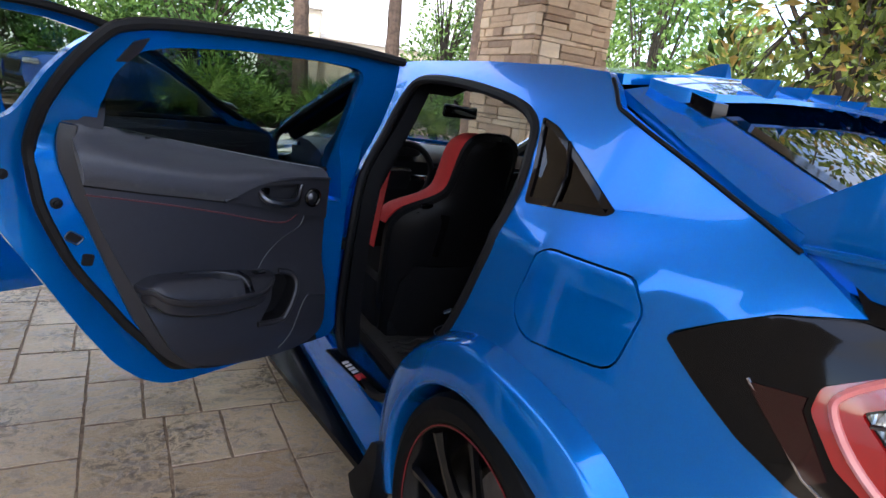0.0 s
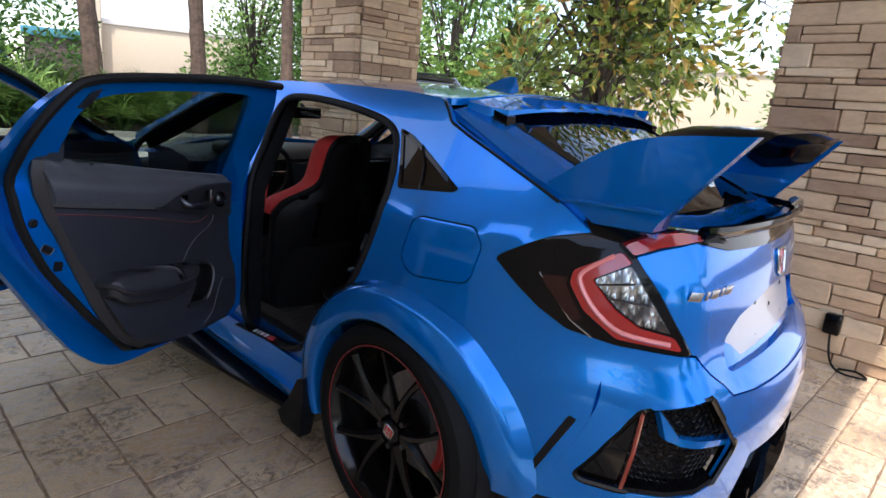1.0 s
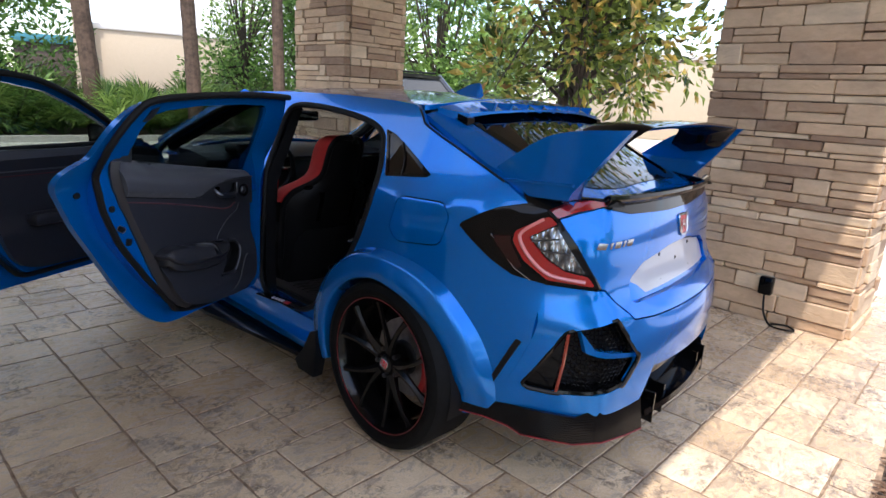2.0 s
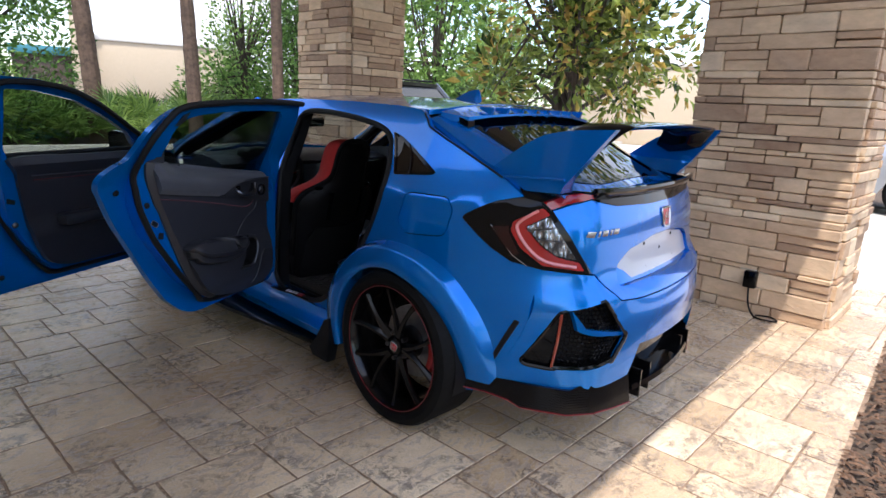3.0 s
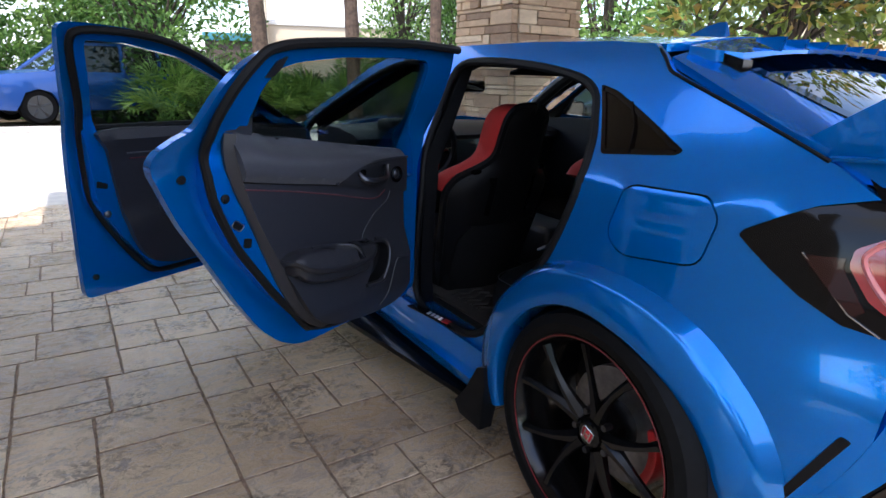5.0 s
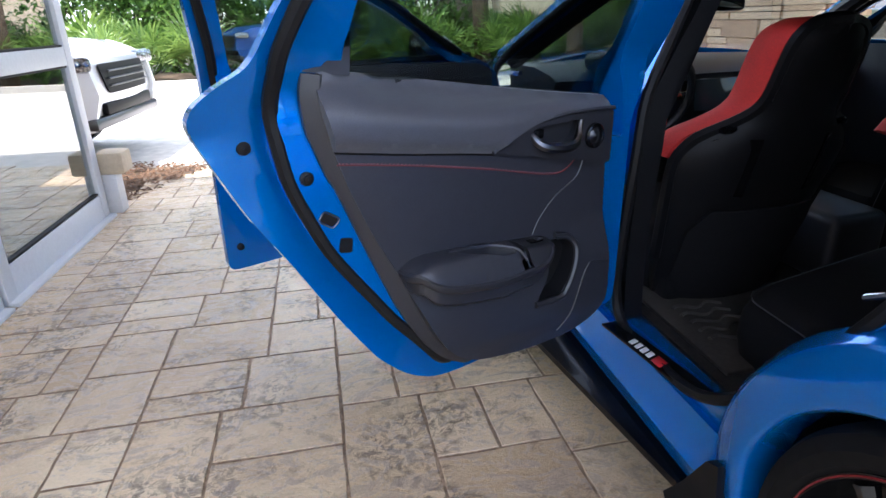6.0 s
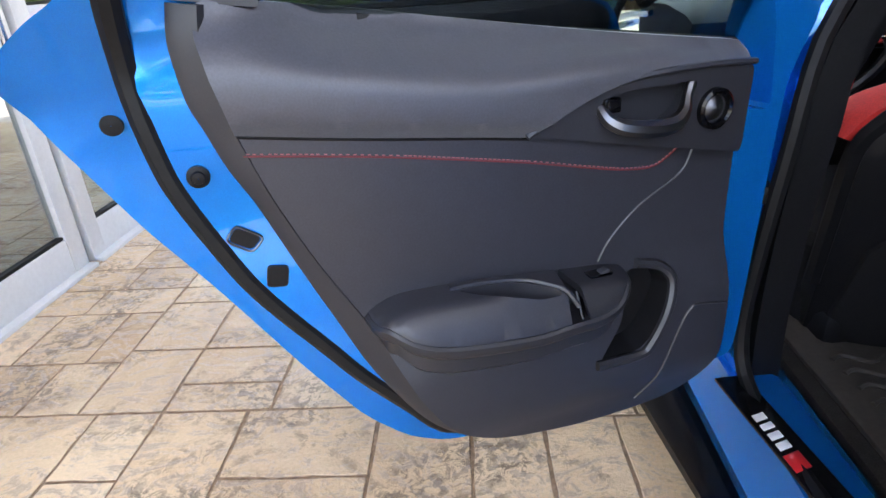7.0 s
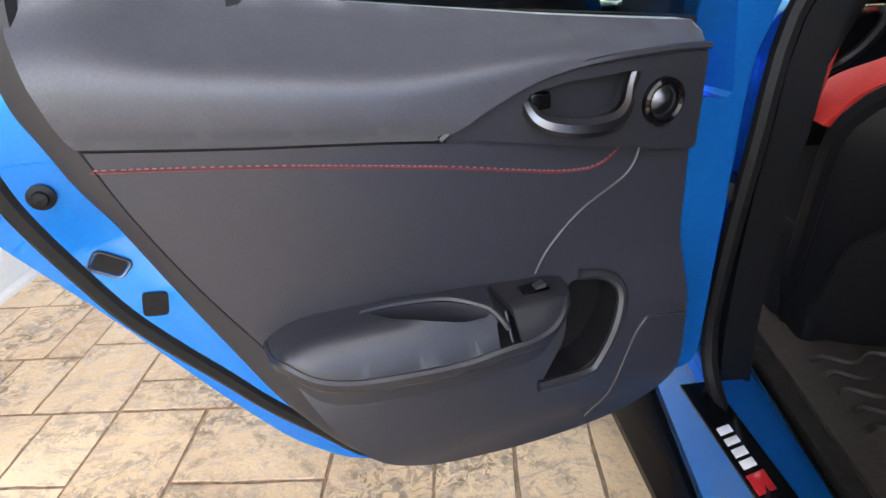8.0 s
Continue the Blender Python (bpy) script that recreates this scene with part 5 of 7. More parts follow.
    for ix in range(13):
        for iz in range(17):
            cx, cz = -0.442 - 0.0175 * ix - 0.00875 * (iz % 2), 0.400 + 0.0155 * iz
            if not inside(offset(VENT, -0.008), [(cx, cz)])[0] or cx < -0.648:
                continue
            p = rear_at(cx, cz) + Vector((0.022, 0.035, 0))
            d = (rear_at(cx - 0.005, cz) - rear_at(cx + 0.005, cz)).normalized()
            tube([p + d * (0.009 * math.cos(a)) + Vector((0, 0, 0.009 * math.sin(a))) for a in [math.pi / 3 * k + math.pi / 6 for k in range(6)]], 0.0018, 4, True, b)
    part("vent_grille", fl(b), BLACK_GLOSS, vent, "honeycomb grille", kind="stuff")
    sill_ = [rear_at(x, z) for x, z in ((-0.652, 0.381), (-0.60, 0.392), (-0.545, 0.403), (-0.488, 0.419))]
    part("vent_floor", fl(loft([[p + Vector((0.0, 0.002, 0)), p + Vector((0.035, 0.045, 0.004)), p + Vector((0.035, 0.045, 0.016)), p + Vector((0.002, 0.004, 0.010))] for p in sill_])), BLACK_GLOSS, vent)
    # side splitter with its red line
    path = [side_in(y, 0.258, -0.005) for y in (-0.31, -0.40, -0.48)] + [side_in(y, 0.258, -0.02) for y in (-0.53, -0.60, -0.68)]
    pts = []
    for i, p in enumerate(path):
        out_ = Vector((-1, -0.15 * i, 0)).normalized()
        lo_ = 0.185 - 0.03 * ease(1, 3, i)
        pts.append([p + Vector((0.05, 0, 0.05)), p + Vector((0, 0, 0.05)), p + out_ * 0.012 + Vector((0, 0, lo_ - 0.20 + 0.012)), p + out_ * 0.012 + Vector((0, 0, lo_ - 0.20)), p + Vector((0.06, 0.02, lo_ - 0.20))])
    e = [rear_at(x, 0.298) for x in (-0.56, -0.45, -0.36)]
    for i, p in enumerate(e):
        pts.append([p + Vector((0.0, 0.05, 0.06)), p + Vector((0, 0, 0.05)), p + Vector((0, -0.02, -0.065)), p + Vector((0, -0.02, -0.077)), p + Vector((0, 0.06, -0.077))])
    part("rear_splitter", fl(loft(pts)), CARBON, CAR, "black lower bumper lip with a thin red line")
    part("red_line", fl(tube([q[3] + Vector((0, 0, 0.004)) + (q[3] - q[4]).normalized() * 0.002 for q in pts], 0.0024, 5)), RED_LINE, CAR)

blade = []
for x in np.linspace(-0.632, 0.632, 41):
    c = ease(0.50, 0.625, abs(x))
    drop, thick = 0.075 * c, 1 + 1.2 * c
    blade.append([(x, y + 0.9 * drop, 1.25 + (z - 1.25) * thick + 0.016 * (1 - (x / 0.632) ** 2) - drop) for y, z in ((-0.515, 1.243), (-0.58, 1.262), (-0.67, 1.268), (-0.745, 1.264), (-0.765, 1.258), (-0.745, 1.247), (-0.67, 1.236), (-0.58, 1.230))])
part("wing_blade", loft(blade), BLACK_GLOSS, CAR, "gloss black rear wing blade")
SP = panel([(-0.62, 0.05), (0.62, 0.05), (0.60, 0.0), (0.555, -0.055), (0.30, -0.085), (-0.30, -0.085), (-0.555, -0.055), (-0.60, 0.0)], [], lambda x, y: Vector((x, y, 1.324 - 0.25 * (0.05 - y) - 0.042 * (abs(x) / 0.62) ** 2.4)), lambda x, y: Vector((0, 0, -0.008 - 0.030 * ease(-0.1, 0.05, y))), 0.04)
spoiler = part("roof_spoiler", SP, BLUE, CAR, "blue spoiler over the rear window with small fins")
for i in range(8):
    x = -0.42 + 0.12 * i
    part("spoiler_fin", loft([[(x - 0.005, -0.01, 1.300), (x + 0.005, -0.01, 1.300), (x + 0.004, -0.01, 1.309), (x - 0.004, -0.01, 1.309)], [(x - 0.010, -0.075, 1.275), (x + 0.010, -0.075, 1.275), (x + 0.006, -0.087, 1.308), (x - 0.006, -0.087, 1.308)]]), BLUE, spoiler)
for s in (-1, 1):
    part("spoiler_flank", loft([[(s * (0.588 - k), 0.03 - 0.10 * u, 1.280 - 0.03 * u), (s * (0.545 - k), 0.03 - 0.10 * u, 1.280 - 0.03 * u), (s * (0.545 - k), 0.03 - 0.10 * u, 1.235 - 0.045 * u), (s * (0.588 - k), 0.03 - 0.10 * u, 1.235 - 0.045 * u)] for u, k in ((0, 0), (1, 0.01))]), BLACK_GLOSS, spoiler)
part("antenna_fin", loft([[(0.0 + w * sx, 0.47 - l0 + l * sy, z) for sx, sy in fillet([(-1, 0), (1, 0), (0.35, 1), (-0.35, 1)], 0.4, 3)] for z, w, l, l0 in ((1.335, 0.038, 0.20, 0.15), (1.36, 0.022, 0.15, 0.15), (1.385, 0.010, 0.08, 0.145), (1.395, 0.003, 0.03, 0.14))]), BLUE, CAR, "blue shark fin antenna")
diff = part("diffuser", panel([(-0.34, 0.452), (0.34, 0.452), (0.37, 0.40), (0.44, 0.27), (0.37, 0.17), (-0.37, 0.17), (-0.44, 0.27), (-0.37, 0.40)], [], lambda x, z: rear_at(x, z) + Vector((0, 0.05 + 0.25 * max(0, 0.33 - z), 0)), Vector((0, 0.02, 0)), 0.06), BLACK_GLOSS, CAR, "gloss black diffuser with upright fins")
for x in (-0.30, -0.20, 0.20, 0.30):
    part("diffuser_fin", panel([(-0.835, 0.225), (-0.835, 0.34), (-0.76, 0.34), (-0.68, 0.225)], [], lambda y, z, x=x: Vector((x, y, z)), Vector((0.008, 0, 0)), 0.08), BLACK_GLOSS, diff)
part("diffuser_lip", loft([[(x, rear_at(x, 0.24).y + dy, z) for dy, z in ((0.06, 0.30), (-0.03, 0.29), (-0.035, 0.27), (0.05, 0.26))] for x in np.linspace(-0.35, 0.35, 9)]), BLACK_GLOSS, diff)
for x, r in ((-0.105, 0.045), (0.0, 0.034), (0.105, 0.045)):
    ex = part("exhaust_pipe", lathe([(0, r), (0.003, r + 0.003), (0.10, r + 0.002), (0.10, r - 0.004), (0.004, r - 0.004)], 28), DARK_CHROME, diff)
    ex.matrix_basis = Matrix.Translation((x, rear_at(x, 0.36).y + 0.085, 0.335)) @ pose(0, 0, 0, 0, 0, 90)
for x, z, w in ((-0.575, 0.890, 0.030), (-0.540, 0.890, 0.011), (-0.505, 0.890, 0.030), (-0.468, 0.890, 0.011), (-0.434, 0.890, 0.030)):
    b = box((w, 0.006, 0.022), (0, 0, 0), 0.0015)
    for v in b.verts:
        v.co.x += 0.3 * v.co.z
    turn_ = (rear_at(x + 0.01, z) - rear_at(x - 0.01, z))
    part("badge_bar", b, CHROME, tailgate, "").matrix_basis = Matrix.Translation(rear_at(x, z) + Vector((0, -0.003, 0))) @ Matrix.Rotation(math.atan2(turn_.y, turn_.x), 4, "Z")
EMBLEM = [(0.000, 0.860), (0.070, 0.860), (0.086, 0.935), (-0.016, 0.935)]
badge = part("emblem", tube([rear_at(x, z) + Vector((0, -0.004, 0)) for x, z in fillet(EMBLEM, 0.015, 4)], 0.005, 6, True), CHROME, tailgate, "chrome and red maker's emblem")
part("emblem_field", panel(fillet(EMBLEM, 0.015, 4), [], lambda x, z: rear_at(x, z) + Vector((0, -0.002, 0)), Vector((0, 0.004, 0)), 0.04), RED_PLAIN, badge)
for x in (0.019, 0.051):
    part("emblem_bar", box((0.007, 0.004, 0.045), tuple(rear_at(x, 0.897) + Vector((0, -0.005, 0))), 0.001), CHROME, badge)
part("emblem_bar", box((0.034, 0.004, 0.007), tuple(rear_at(0.035, 0.897) + Vector((0, -0.005, 0))), 0.001), CHROME, badge)

# the far side stands a little forward
done = set()
for ob in CAR.children_recursive:
    if ob.type == "MESH" and ob.data.name not in done and ob.parent.name.split(".")[0] != "wheel":
        up = ob
        while up.parent is not None and up.parent is not CAR:
            up = up.parent
        if up is rear_door or up is front_door:
            continue
        done.add(ob.data.name)
        loc = ob.matrix_basis.translation if ob.matrix_basis.translation.length > 1e-6 else None
        if loc is not None:
            ob.matrix_basis = Matrix.Translation((0, 0.11 * max(0, loc.x + 0.60), 0)) @ ob.matrix_basis
            continue
        for v in ob.data.vertices:
            v.co.y += 0.11 * max(0.0, v.co.x + 0.60)
for ob in CAR.children:
    if ob.name.startswith("wheel") and ob.type == "EMPTY" and ob.matrix_basis.translation.x > 0:
        ob.matrix_basis = Matrix.Translation((0, 0.15, 0)) @ ob.matrix_basis


# ---- surroundings: materials ----
def slab_material(name="stamped_concrete", joined=False):
    m = shader(name, (0.4, 0.3, 0.2), 0.7)
    v = world_coords(m)
    if joined:
        chance = m.node_tree.nodes.new("ShaderNodeNewGeometry").outputs["Random Per Island"]
    else:
        chance = m.node_tree.nodes.new("ShaderNodeObjectInfo").outputs["Random"]
    big = noise_of(m, v, 1.1, 5, 0.6)
    patch = noise_of(m, v, 3.2, 6, 0.7, 0.8)
    slate = noise_of(m, world_coords(m, (1.0, 1.8, 1)), 6.0, 10, 0.70, 2.4)
    pits = noise_of(m, v, 30, 7, 0.75, 0.8)
    grit = noise_of(m, v, 110, 3)
    tone = ramp(m, chance, ((0.0, (0.62, 0.45, 0.275)), (0.3, (0.82, 0.62, 0.40)), (0.65, (0.88, 0.68, 0.45)), (1.0, (0.96, 0.78, 0.54))))
    c = mixed(m, ramp(m, big, ((0.42, (0, 0, 0)), (0.62, (0.6, 0.6, 0.6)))), tone, (0.46, 0.315, 0.20))
    c = mixed(m, ramp(m, slate, ((0.50, (0, 0, 0)), (0.58, (0.72, 0.72, 0.72)), (0.68, (0.40, 0.40, 0.40)))), c, (0.33, 0.245, 0.18))
    mask = mixed(m, 1.0, ramp(m, pits, ((0.47, (0, 0, 0)), (0.53, (1, 1, 1)))), ramp(m, patch, ((0.47, (0, 0, 0)), (0.60, (0.88, 0.88, 0.88)))), "MULTIPLY")
    c = mixed(m, mask, c, (0.17, 0.13, 0.105))
    c = mixed(m, ramp(m, slate, ((0.30, (0.6, 0.6, 0.6)), (0.42, (0, 0, 0)))), c, (0.84, 0.68, 0.47))
    c = mixed(m, 0.16, c, ramp(m, grit, ((0.3, (0.16, 0.11, 0.07)), (0.7, (0.74, 0.58, 0.40)))), "MIX")
    into(m, c, "Base Color")
    into(m, ramp(m, slate, ((0.3, (0.15, 0.15, 0.15)), (0.7, (0.38, 0.38, 0.38)))), "Roughness")
    bump(m, mixed(m, 0.45, slate, pits), 0.9, 0.009)
    m.node_tree.nodes["Principled BSDF"].inputs["Specular IOR Level"].default_value = 0.6
    return m


def stone_material():
    m = shader("ledge_stone", (0.36, 0.27, 0.18), 0.85)
    v = world_coords(m, (1, 1, 2.2))
    oi = m.node_tree.nodes.new("ShaderNodeObjectInfo")
    tone = ramp(m, oi.outputs["Random"], ((0.0, (0.26, 0.145, 0.085)), (0.25, (0.52, 0.325, 0.19)), (0.5, (0.80, 0.57, 0.35)), (0.75, (0.64, 0.43, 0.26)), (1.0, (0.92, 0.72, 0.48))))
    f = noise_of(m, v, 14, 8, 0.65, 0.4)
    g = noise_of(m, v, 3.0, 4)
    c = mixed(m, ramp(m, g, ((0.4, (0, 0, 0)), (0.7, (0.5, 0.5, 0.5)))), tone, (0.36, 0.255, 0.175))
    c = mixed(m, 0.25, c, ramp(m, f, ((0.3, (0.12, 0.08, 0.05)), (0.7, (0.62, 0.47, 0.31)))))
    into(m, c, "Base Color")
    bump(m, f, 0.7, 0.012)
    return m


def leaf_material(name, dark, light, rough=0.45, back=0.25):
    m = shader(name, light, rough)
    g = m.node_tree.nodes.new("ShaderNodeNewGeometry")
    c = ramp(m, g.outputs["Random Per Island"], ((0.0, dark), (0.55, tuple((a + b) / 2 for a, b in zip(dark, light))), (1.0, light)))
    into(m, c, "Base Color")
    tl = m.node_tree.nodes.new("ShaderNodeBsdfTranslucent")
    link(m, c, tl.inputs[0])
    mx = m.node_tree.nodes.new("ShaderNodeMixShader")
    mx.inputs[0].default_value = back
    link(m, m.node_tree.nodes["Principled BSDF"].outputs[0], mx.inputs[1])
    link(m, tl.outputs[0], mx.inputs[2])
    link(m, mx.outputs[0], m.node_tree.nodes["Material Output"].inputs[0])
    return m


SLAB, SLAB_FAR, STONE = slab_material(), slab_material("stamped_concrete_far", True), stone_material()
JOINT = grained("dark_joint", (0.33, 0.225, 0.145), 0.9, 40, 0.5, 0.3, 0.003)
MORTAR = grained("dark_mortar", (0.085, 0.062, 0.045), 0.95, 30, 0.3, 0.3, 0.003)
ROAD = grained("pale_concrete_road", (0.58, 0.54, 0.48), 0.9, 8, 0.18, 0.1, 0.003)
ASPHALT = grained("grey_asphalt", (0.11, 0.108, 0.105), 0.85, 30, 0.3, 0.4, 0.004)
EARTH = grained("leaf_litter", (0.11, 0.075, 0.05), 0.95, 12, 0.5, 0.6, 0.02)
STUCCO = grained("cream_stucco", (0.55, 0.45, 0.32), 0.9, 40, 0.08, 0.2, 0.003)
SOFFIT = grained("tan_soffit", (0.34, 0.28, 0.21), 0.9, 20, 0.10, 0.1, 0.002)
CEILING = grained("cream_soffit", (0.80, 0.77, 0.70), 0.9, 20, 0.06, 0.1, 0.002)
FRAME = grained("white_aluminium", (0.60, 0.61, 0.62), 0.4, 60, 0.05, 0.05, 0.0005)
BARK = grained("palm_bark", (0.115, 0.075, 0.052), 0.95, 9, 0.45, 0.8, 0.02)
BARK_D = grained("dark_bark", (0.085, 0.065, 0.05), 0.95, 12, 0.4, 0.8, 0.02)
CHIP = grained("bark_chip", (0.15, 0.085, 0.05), 0.95, 25, 0.5, 0.4, 0.004)
GREEN = leaf_material("mid_green_leaves", (0.04, 0.10, 0.02), (0.20, 0.36, 0.08), 0.45, 0.45)
BRIGHT = leaf_material("bright_green_leaves", (0.06, 0.14, 0.03), (0.34, 0.52, 0.13), 0.5, 0.5)
DEEP = leaf_material("deep_green_leaves", (0.014, 0.035, 0.010), (0.06, 0.12, 0.03))
PALMETTO = leaf_material("palmetto_fronds", (0.06, 0.13, 0.025), (0.28, 0.40, 0.10), 0.4, 0.3)
MAGNOLIA = leaf_material("magnolia_leaves", (0.02, 0.045, 0.012), (0.36, 0.45, 0.09), 0.2, 0.35)
RUSTY = leaf_material("yellow_brown_leaves", (0.26, 0.14, 0.03), (0.72, 0.54, 0.12), 0.4, 0.3)


def ground_piece(name, bm, mat_, label, cat):
    return tagged(part(name, bm, mat_), label, cat, kind="structure")


# ---- ground, road, pavement ----
ground_piece("ground", box((600, 600, 0.1), (0, 0, -0.085)), EARTH, "brown earth and leaf litter round the forecourt", "ground")
ground_piece("road", panel([(-40, 5.35), (60, 4.6), (60, 11.5), (10, 12.3), (2.0, 12.9), (-4.6, 12.6), (-40, 13.5)], [], lambda x, y: Vector((x, y, -0.012)), Vector((0, 0, -0.03)), 4.0), ROAD, "sunlit pale concrete drive", "road")
# Guessed ground out of view, kept dark so less light bounces onto the tail.
ground_piece("road_south", panel([(-30, -60), (3.3, -60), (3.3, -3.4), (-30, -3.0)], [], lambda x, y: Vector((x, y, -0.014)), Vector((0, 0, -0.03)), 5.0), ASPHALT, "guessed grey asphalt parking ground out of view, dark to cut bounced light", "road")
ground_piece("road_east", panel([(3.4, -30), (9.0, -30), (10, 4.7), (3.4, 4.7)], [], lambda x, y: Vector((x, y, -0.014)), Vector((0, 0, -0.03)), 4.0), ROAD, "pale concrete drive beside the columns", "road")
pavement = ground_piece("pavement", panel([(-3.10, -1.65), (3.4, -1.23), (3.4, 5.1), (-2.3, 5.3), (-2.75, 4.6), (-3.10, 4.0)], [], lambda x, y: Vector((x, y, -0.0042)), Vector((0, 0, -0.03)), 0.8), JOINT, "stamped concrete paving with dark recessed joints", "pavement")
ground_piece("kerb", panel([(-6.0, 12.55), (-4.6, 12.6), (2.0, 12.9), (10, 12.3), (30, 12.0), (30, 12.2), (10, 12.5), (2.0, 13.1), (-4.6, 12.8), (-6.0, 12.75)], [], lambda x, y: Vector((x, y, 0.11)), Vector((0, 0, -0.15)), 2.0), ROAD, "pale concrete kerb", "kerb")

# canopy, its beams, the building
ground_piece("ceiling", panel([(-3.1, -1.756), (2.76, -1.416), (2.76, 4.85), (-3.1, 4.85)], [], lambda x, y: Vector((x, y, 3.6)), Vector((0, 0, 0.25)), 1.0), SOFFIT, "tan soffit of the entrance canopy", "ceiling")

# Added eave and fascia, out of view: keep sun from the gap above the wall.
ground_piece("eave", box((1.0, 8.2, 0.12), (-3.32, 1.0, 4.42), 0.01), SOFFIT, "added sun-blocking eave between the canopy and the building, out of view", "eave")
ground_piece("canopy_fascia", box((0.06, 6.45, 0.52), (-3.07, 1.625, 4.10), 0.0), SOFFIT, "added fascia under the sun-blocking eave, out of view", "fascia")


def stone_column(name, x0, x1, y0, y1, h, rng, limit):
    """A column faced with ledge stones, each a piece of its own."""
    col = tagged(part(name, box((x1 - x0 - 0.05, y1 - y0 - 0.05, h), ((x0 + x1) / 2, (y0 + y1) / 2, h / 2)), MORTAR), "square column faced with tan ledge stone", "column", kind="structure")
    cache = {}

    def block(l, hh):
        k = (round(l / 0.04), round(hh / 0.012))
        if k not in cache:
            b = box((k[0] * 0.04 - 0.006, 0.07, k[1] * 0.012 - 0.005), (0, 0, 0), 0.006, seg=1)
            for v in b.verts:
                v.co += Vector((rng.uniform(-1, 1) * 0.003, rng.uniform(-1, 1) * 0.003, rng.uniform(-1, 1) * 0.002))
            me = bpy.data.meshes.new("stone")
            bmesh.ops.recalc_face_normals(b, faces=b.faces)
            b.to_mesh(me)
            b.free()
            me.materials.append(STONE)
            cache[k] = me
        return cache[k], k[0] * 0.04, k[1] * 0.012
    z = 0.0
    while z < h - 0.04:
        rowh = rng.choice((3, 4, 5, 6, 7, 8, 8, 9, 10, 11)) * 0.012
        for face in range(4):
            length = (y1 - y0) if face % 2 == 0 else (x1 - x0)
            s = -0.02 if face % 2 == 0 else 0.03
            end = length + (0.02 if face % 2 == 0 else -0.03)
            while s < end - 0.02:
                l = min(rng.choice((3, 4, 5, 6, 7, 8, 9, 10, 11)) * 0.04, max(0.04, round((end - s) / 0.04) * 0.04))
                split = rowh > 0.085 and rng.random() < 0.35
                for zz, hh in (((z, round(rowh / 0.024) * 0.012), (z + round(rowh / 0.024) * 0.012, rowh - round(rowh / 0.024) * 0.012)) if split else ((z, rowh),)):
                    me, L, H = block(l, hh)
                    c = s + l / 2
                    d = rng.uniform(-0.012, 0.014)
                    if face == 0:
                        m = pose(x0 - d, y0 + c, zz + hh / 2, 0, 0, 90)
                    elif face == 1:
                        m = pose(x0 + c, y0 - d, zz + hh / 2)
                    elif face == 2:
                        m = pose(x1 + d, y0 + c, zz + hh / 2, 0, 0, 90)
                    else:
                        m = pose(x0 + c, y1 + d, zz + hh / 2)
                    if zz + hh / 2 < limit:
                        o = new("stone", me)
                        o.parent = col
                        o.matrix_basis = m
                s += l
        z += rowh
    return col


rng = random.Random(5)

# glass doors of the building
wall = ground_piece("wall_west", box((0.12, 1.4, 2.72), (-3.09, -0.87, 1.36)), STUCCO, "cream wall of the building beside the glass doors", "wall")
ground_piece("wall_north", box((5.0, 0.12, 2.70), (-5.6, 3.78, 1.35)), STUCCO, "cream end wall of the building", "wall")


def glass_leaf(y0, y1, label):
    d = tagged(thing("glass_door", label, "door", "glass entrance doors"), kind="structure")
    for y in (y0 + 0.045, y1 - 0.045):
        part("stile", box((0.06, 0.09, 2.4), (-3.04, y, 1.2), 0.004), FRAME, d)
    for z, hgt in ((0.08, 0.16), (0.98, 0.10), (2.35, 0.10)):
        part("rail", box((0.056, y1 - y0 - 0.18, hgt), (-3.04, (y0 + y1) / 2, z), 0.004), FRAME, d)
    for z0, z1 in ((0.16, 0.93), (1.03, 2.30)):
        part("glass_pane", box((0.012, y1 - y0 - 0.17, z1 - z0 + 0.02), (-3.04, (y0 + y1) / 2, (z0 + z1) / 2)), GLASS_DOOR, d, "greenish reflective glass")
        b = bmesh.new()
        for z in (z0 + 0.006, z1 - 0.006):
            box((0.03, y1 - y0 - 0.18, 0.012), (-3.035, (y0 + y1) / 2, z), 0, bm=b)
        part("gasket", b, RUBBER, d)
    part("threshold", box((0.05, y1 - y0, 0.02), (-2.995, (y0 + y1) / 2, 0.006), 0.003), FRAME, d)
    return d


glass_leaf(2.28, 3.62, "white framed glass side panel with a mid rail")
door_ = glass_leaf(1.05, 2.24, "white framed glass entrance door")
part("door_pull", tube([(-2.985, 2.12, 0.75), (-2.95, 2.12, 0.78), (-2.95, 2.12, 1.15), (-2.985, 2.12, 1.18)], 0.012, 8), CHROME, door_)
glass_leaf(-0.15, 1.02, "white framed glass entrance door")
ground_piece("door_head", box((0.12, 3.9, 0.32), (-3.05, 1.72, 2.56)), STUCCO, "cream wall over the glass doors", "wall")
ground_piece("lobby_floor", box((3.5, 4.2, 0.02), (-4.9, 1.7, 0.0)), SLAB, "dull lobby floor behind the glass", "floor")
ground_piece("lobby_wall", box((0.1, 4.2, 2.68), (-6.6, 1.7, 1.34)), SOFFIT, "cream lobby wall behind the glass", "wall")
# Unseen roof, added so that no sun falls through the lobby.
ground_piece("building_roof", box((5.2, 5.6, 0.16), (-5.75, 1.1, 2.80)), CEILING, "flat roof of the building, out of view, added to stop sun entering the lobby", "roof")
ground_piece("wall_south", box((5.0, 0.12, 2.70), (-5.6, -1.6, 1.35)), STUCCO, "cream wall of the building", "wall")
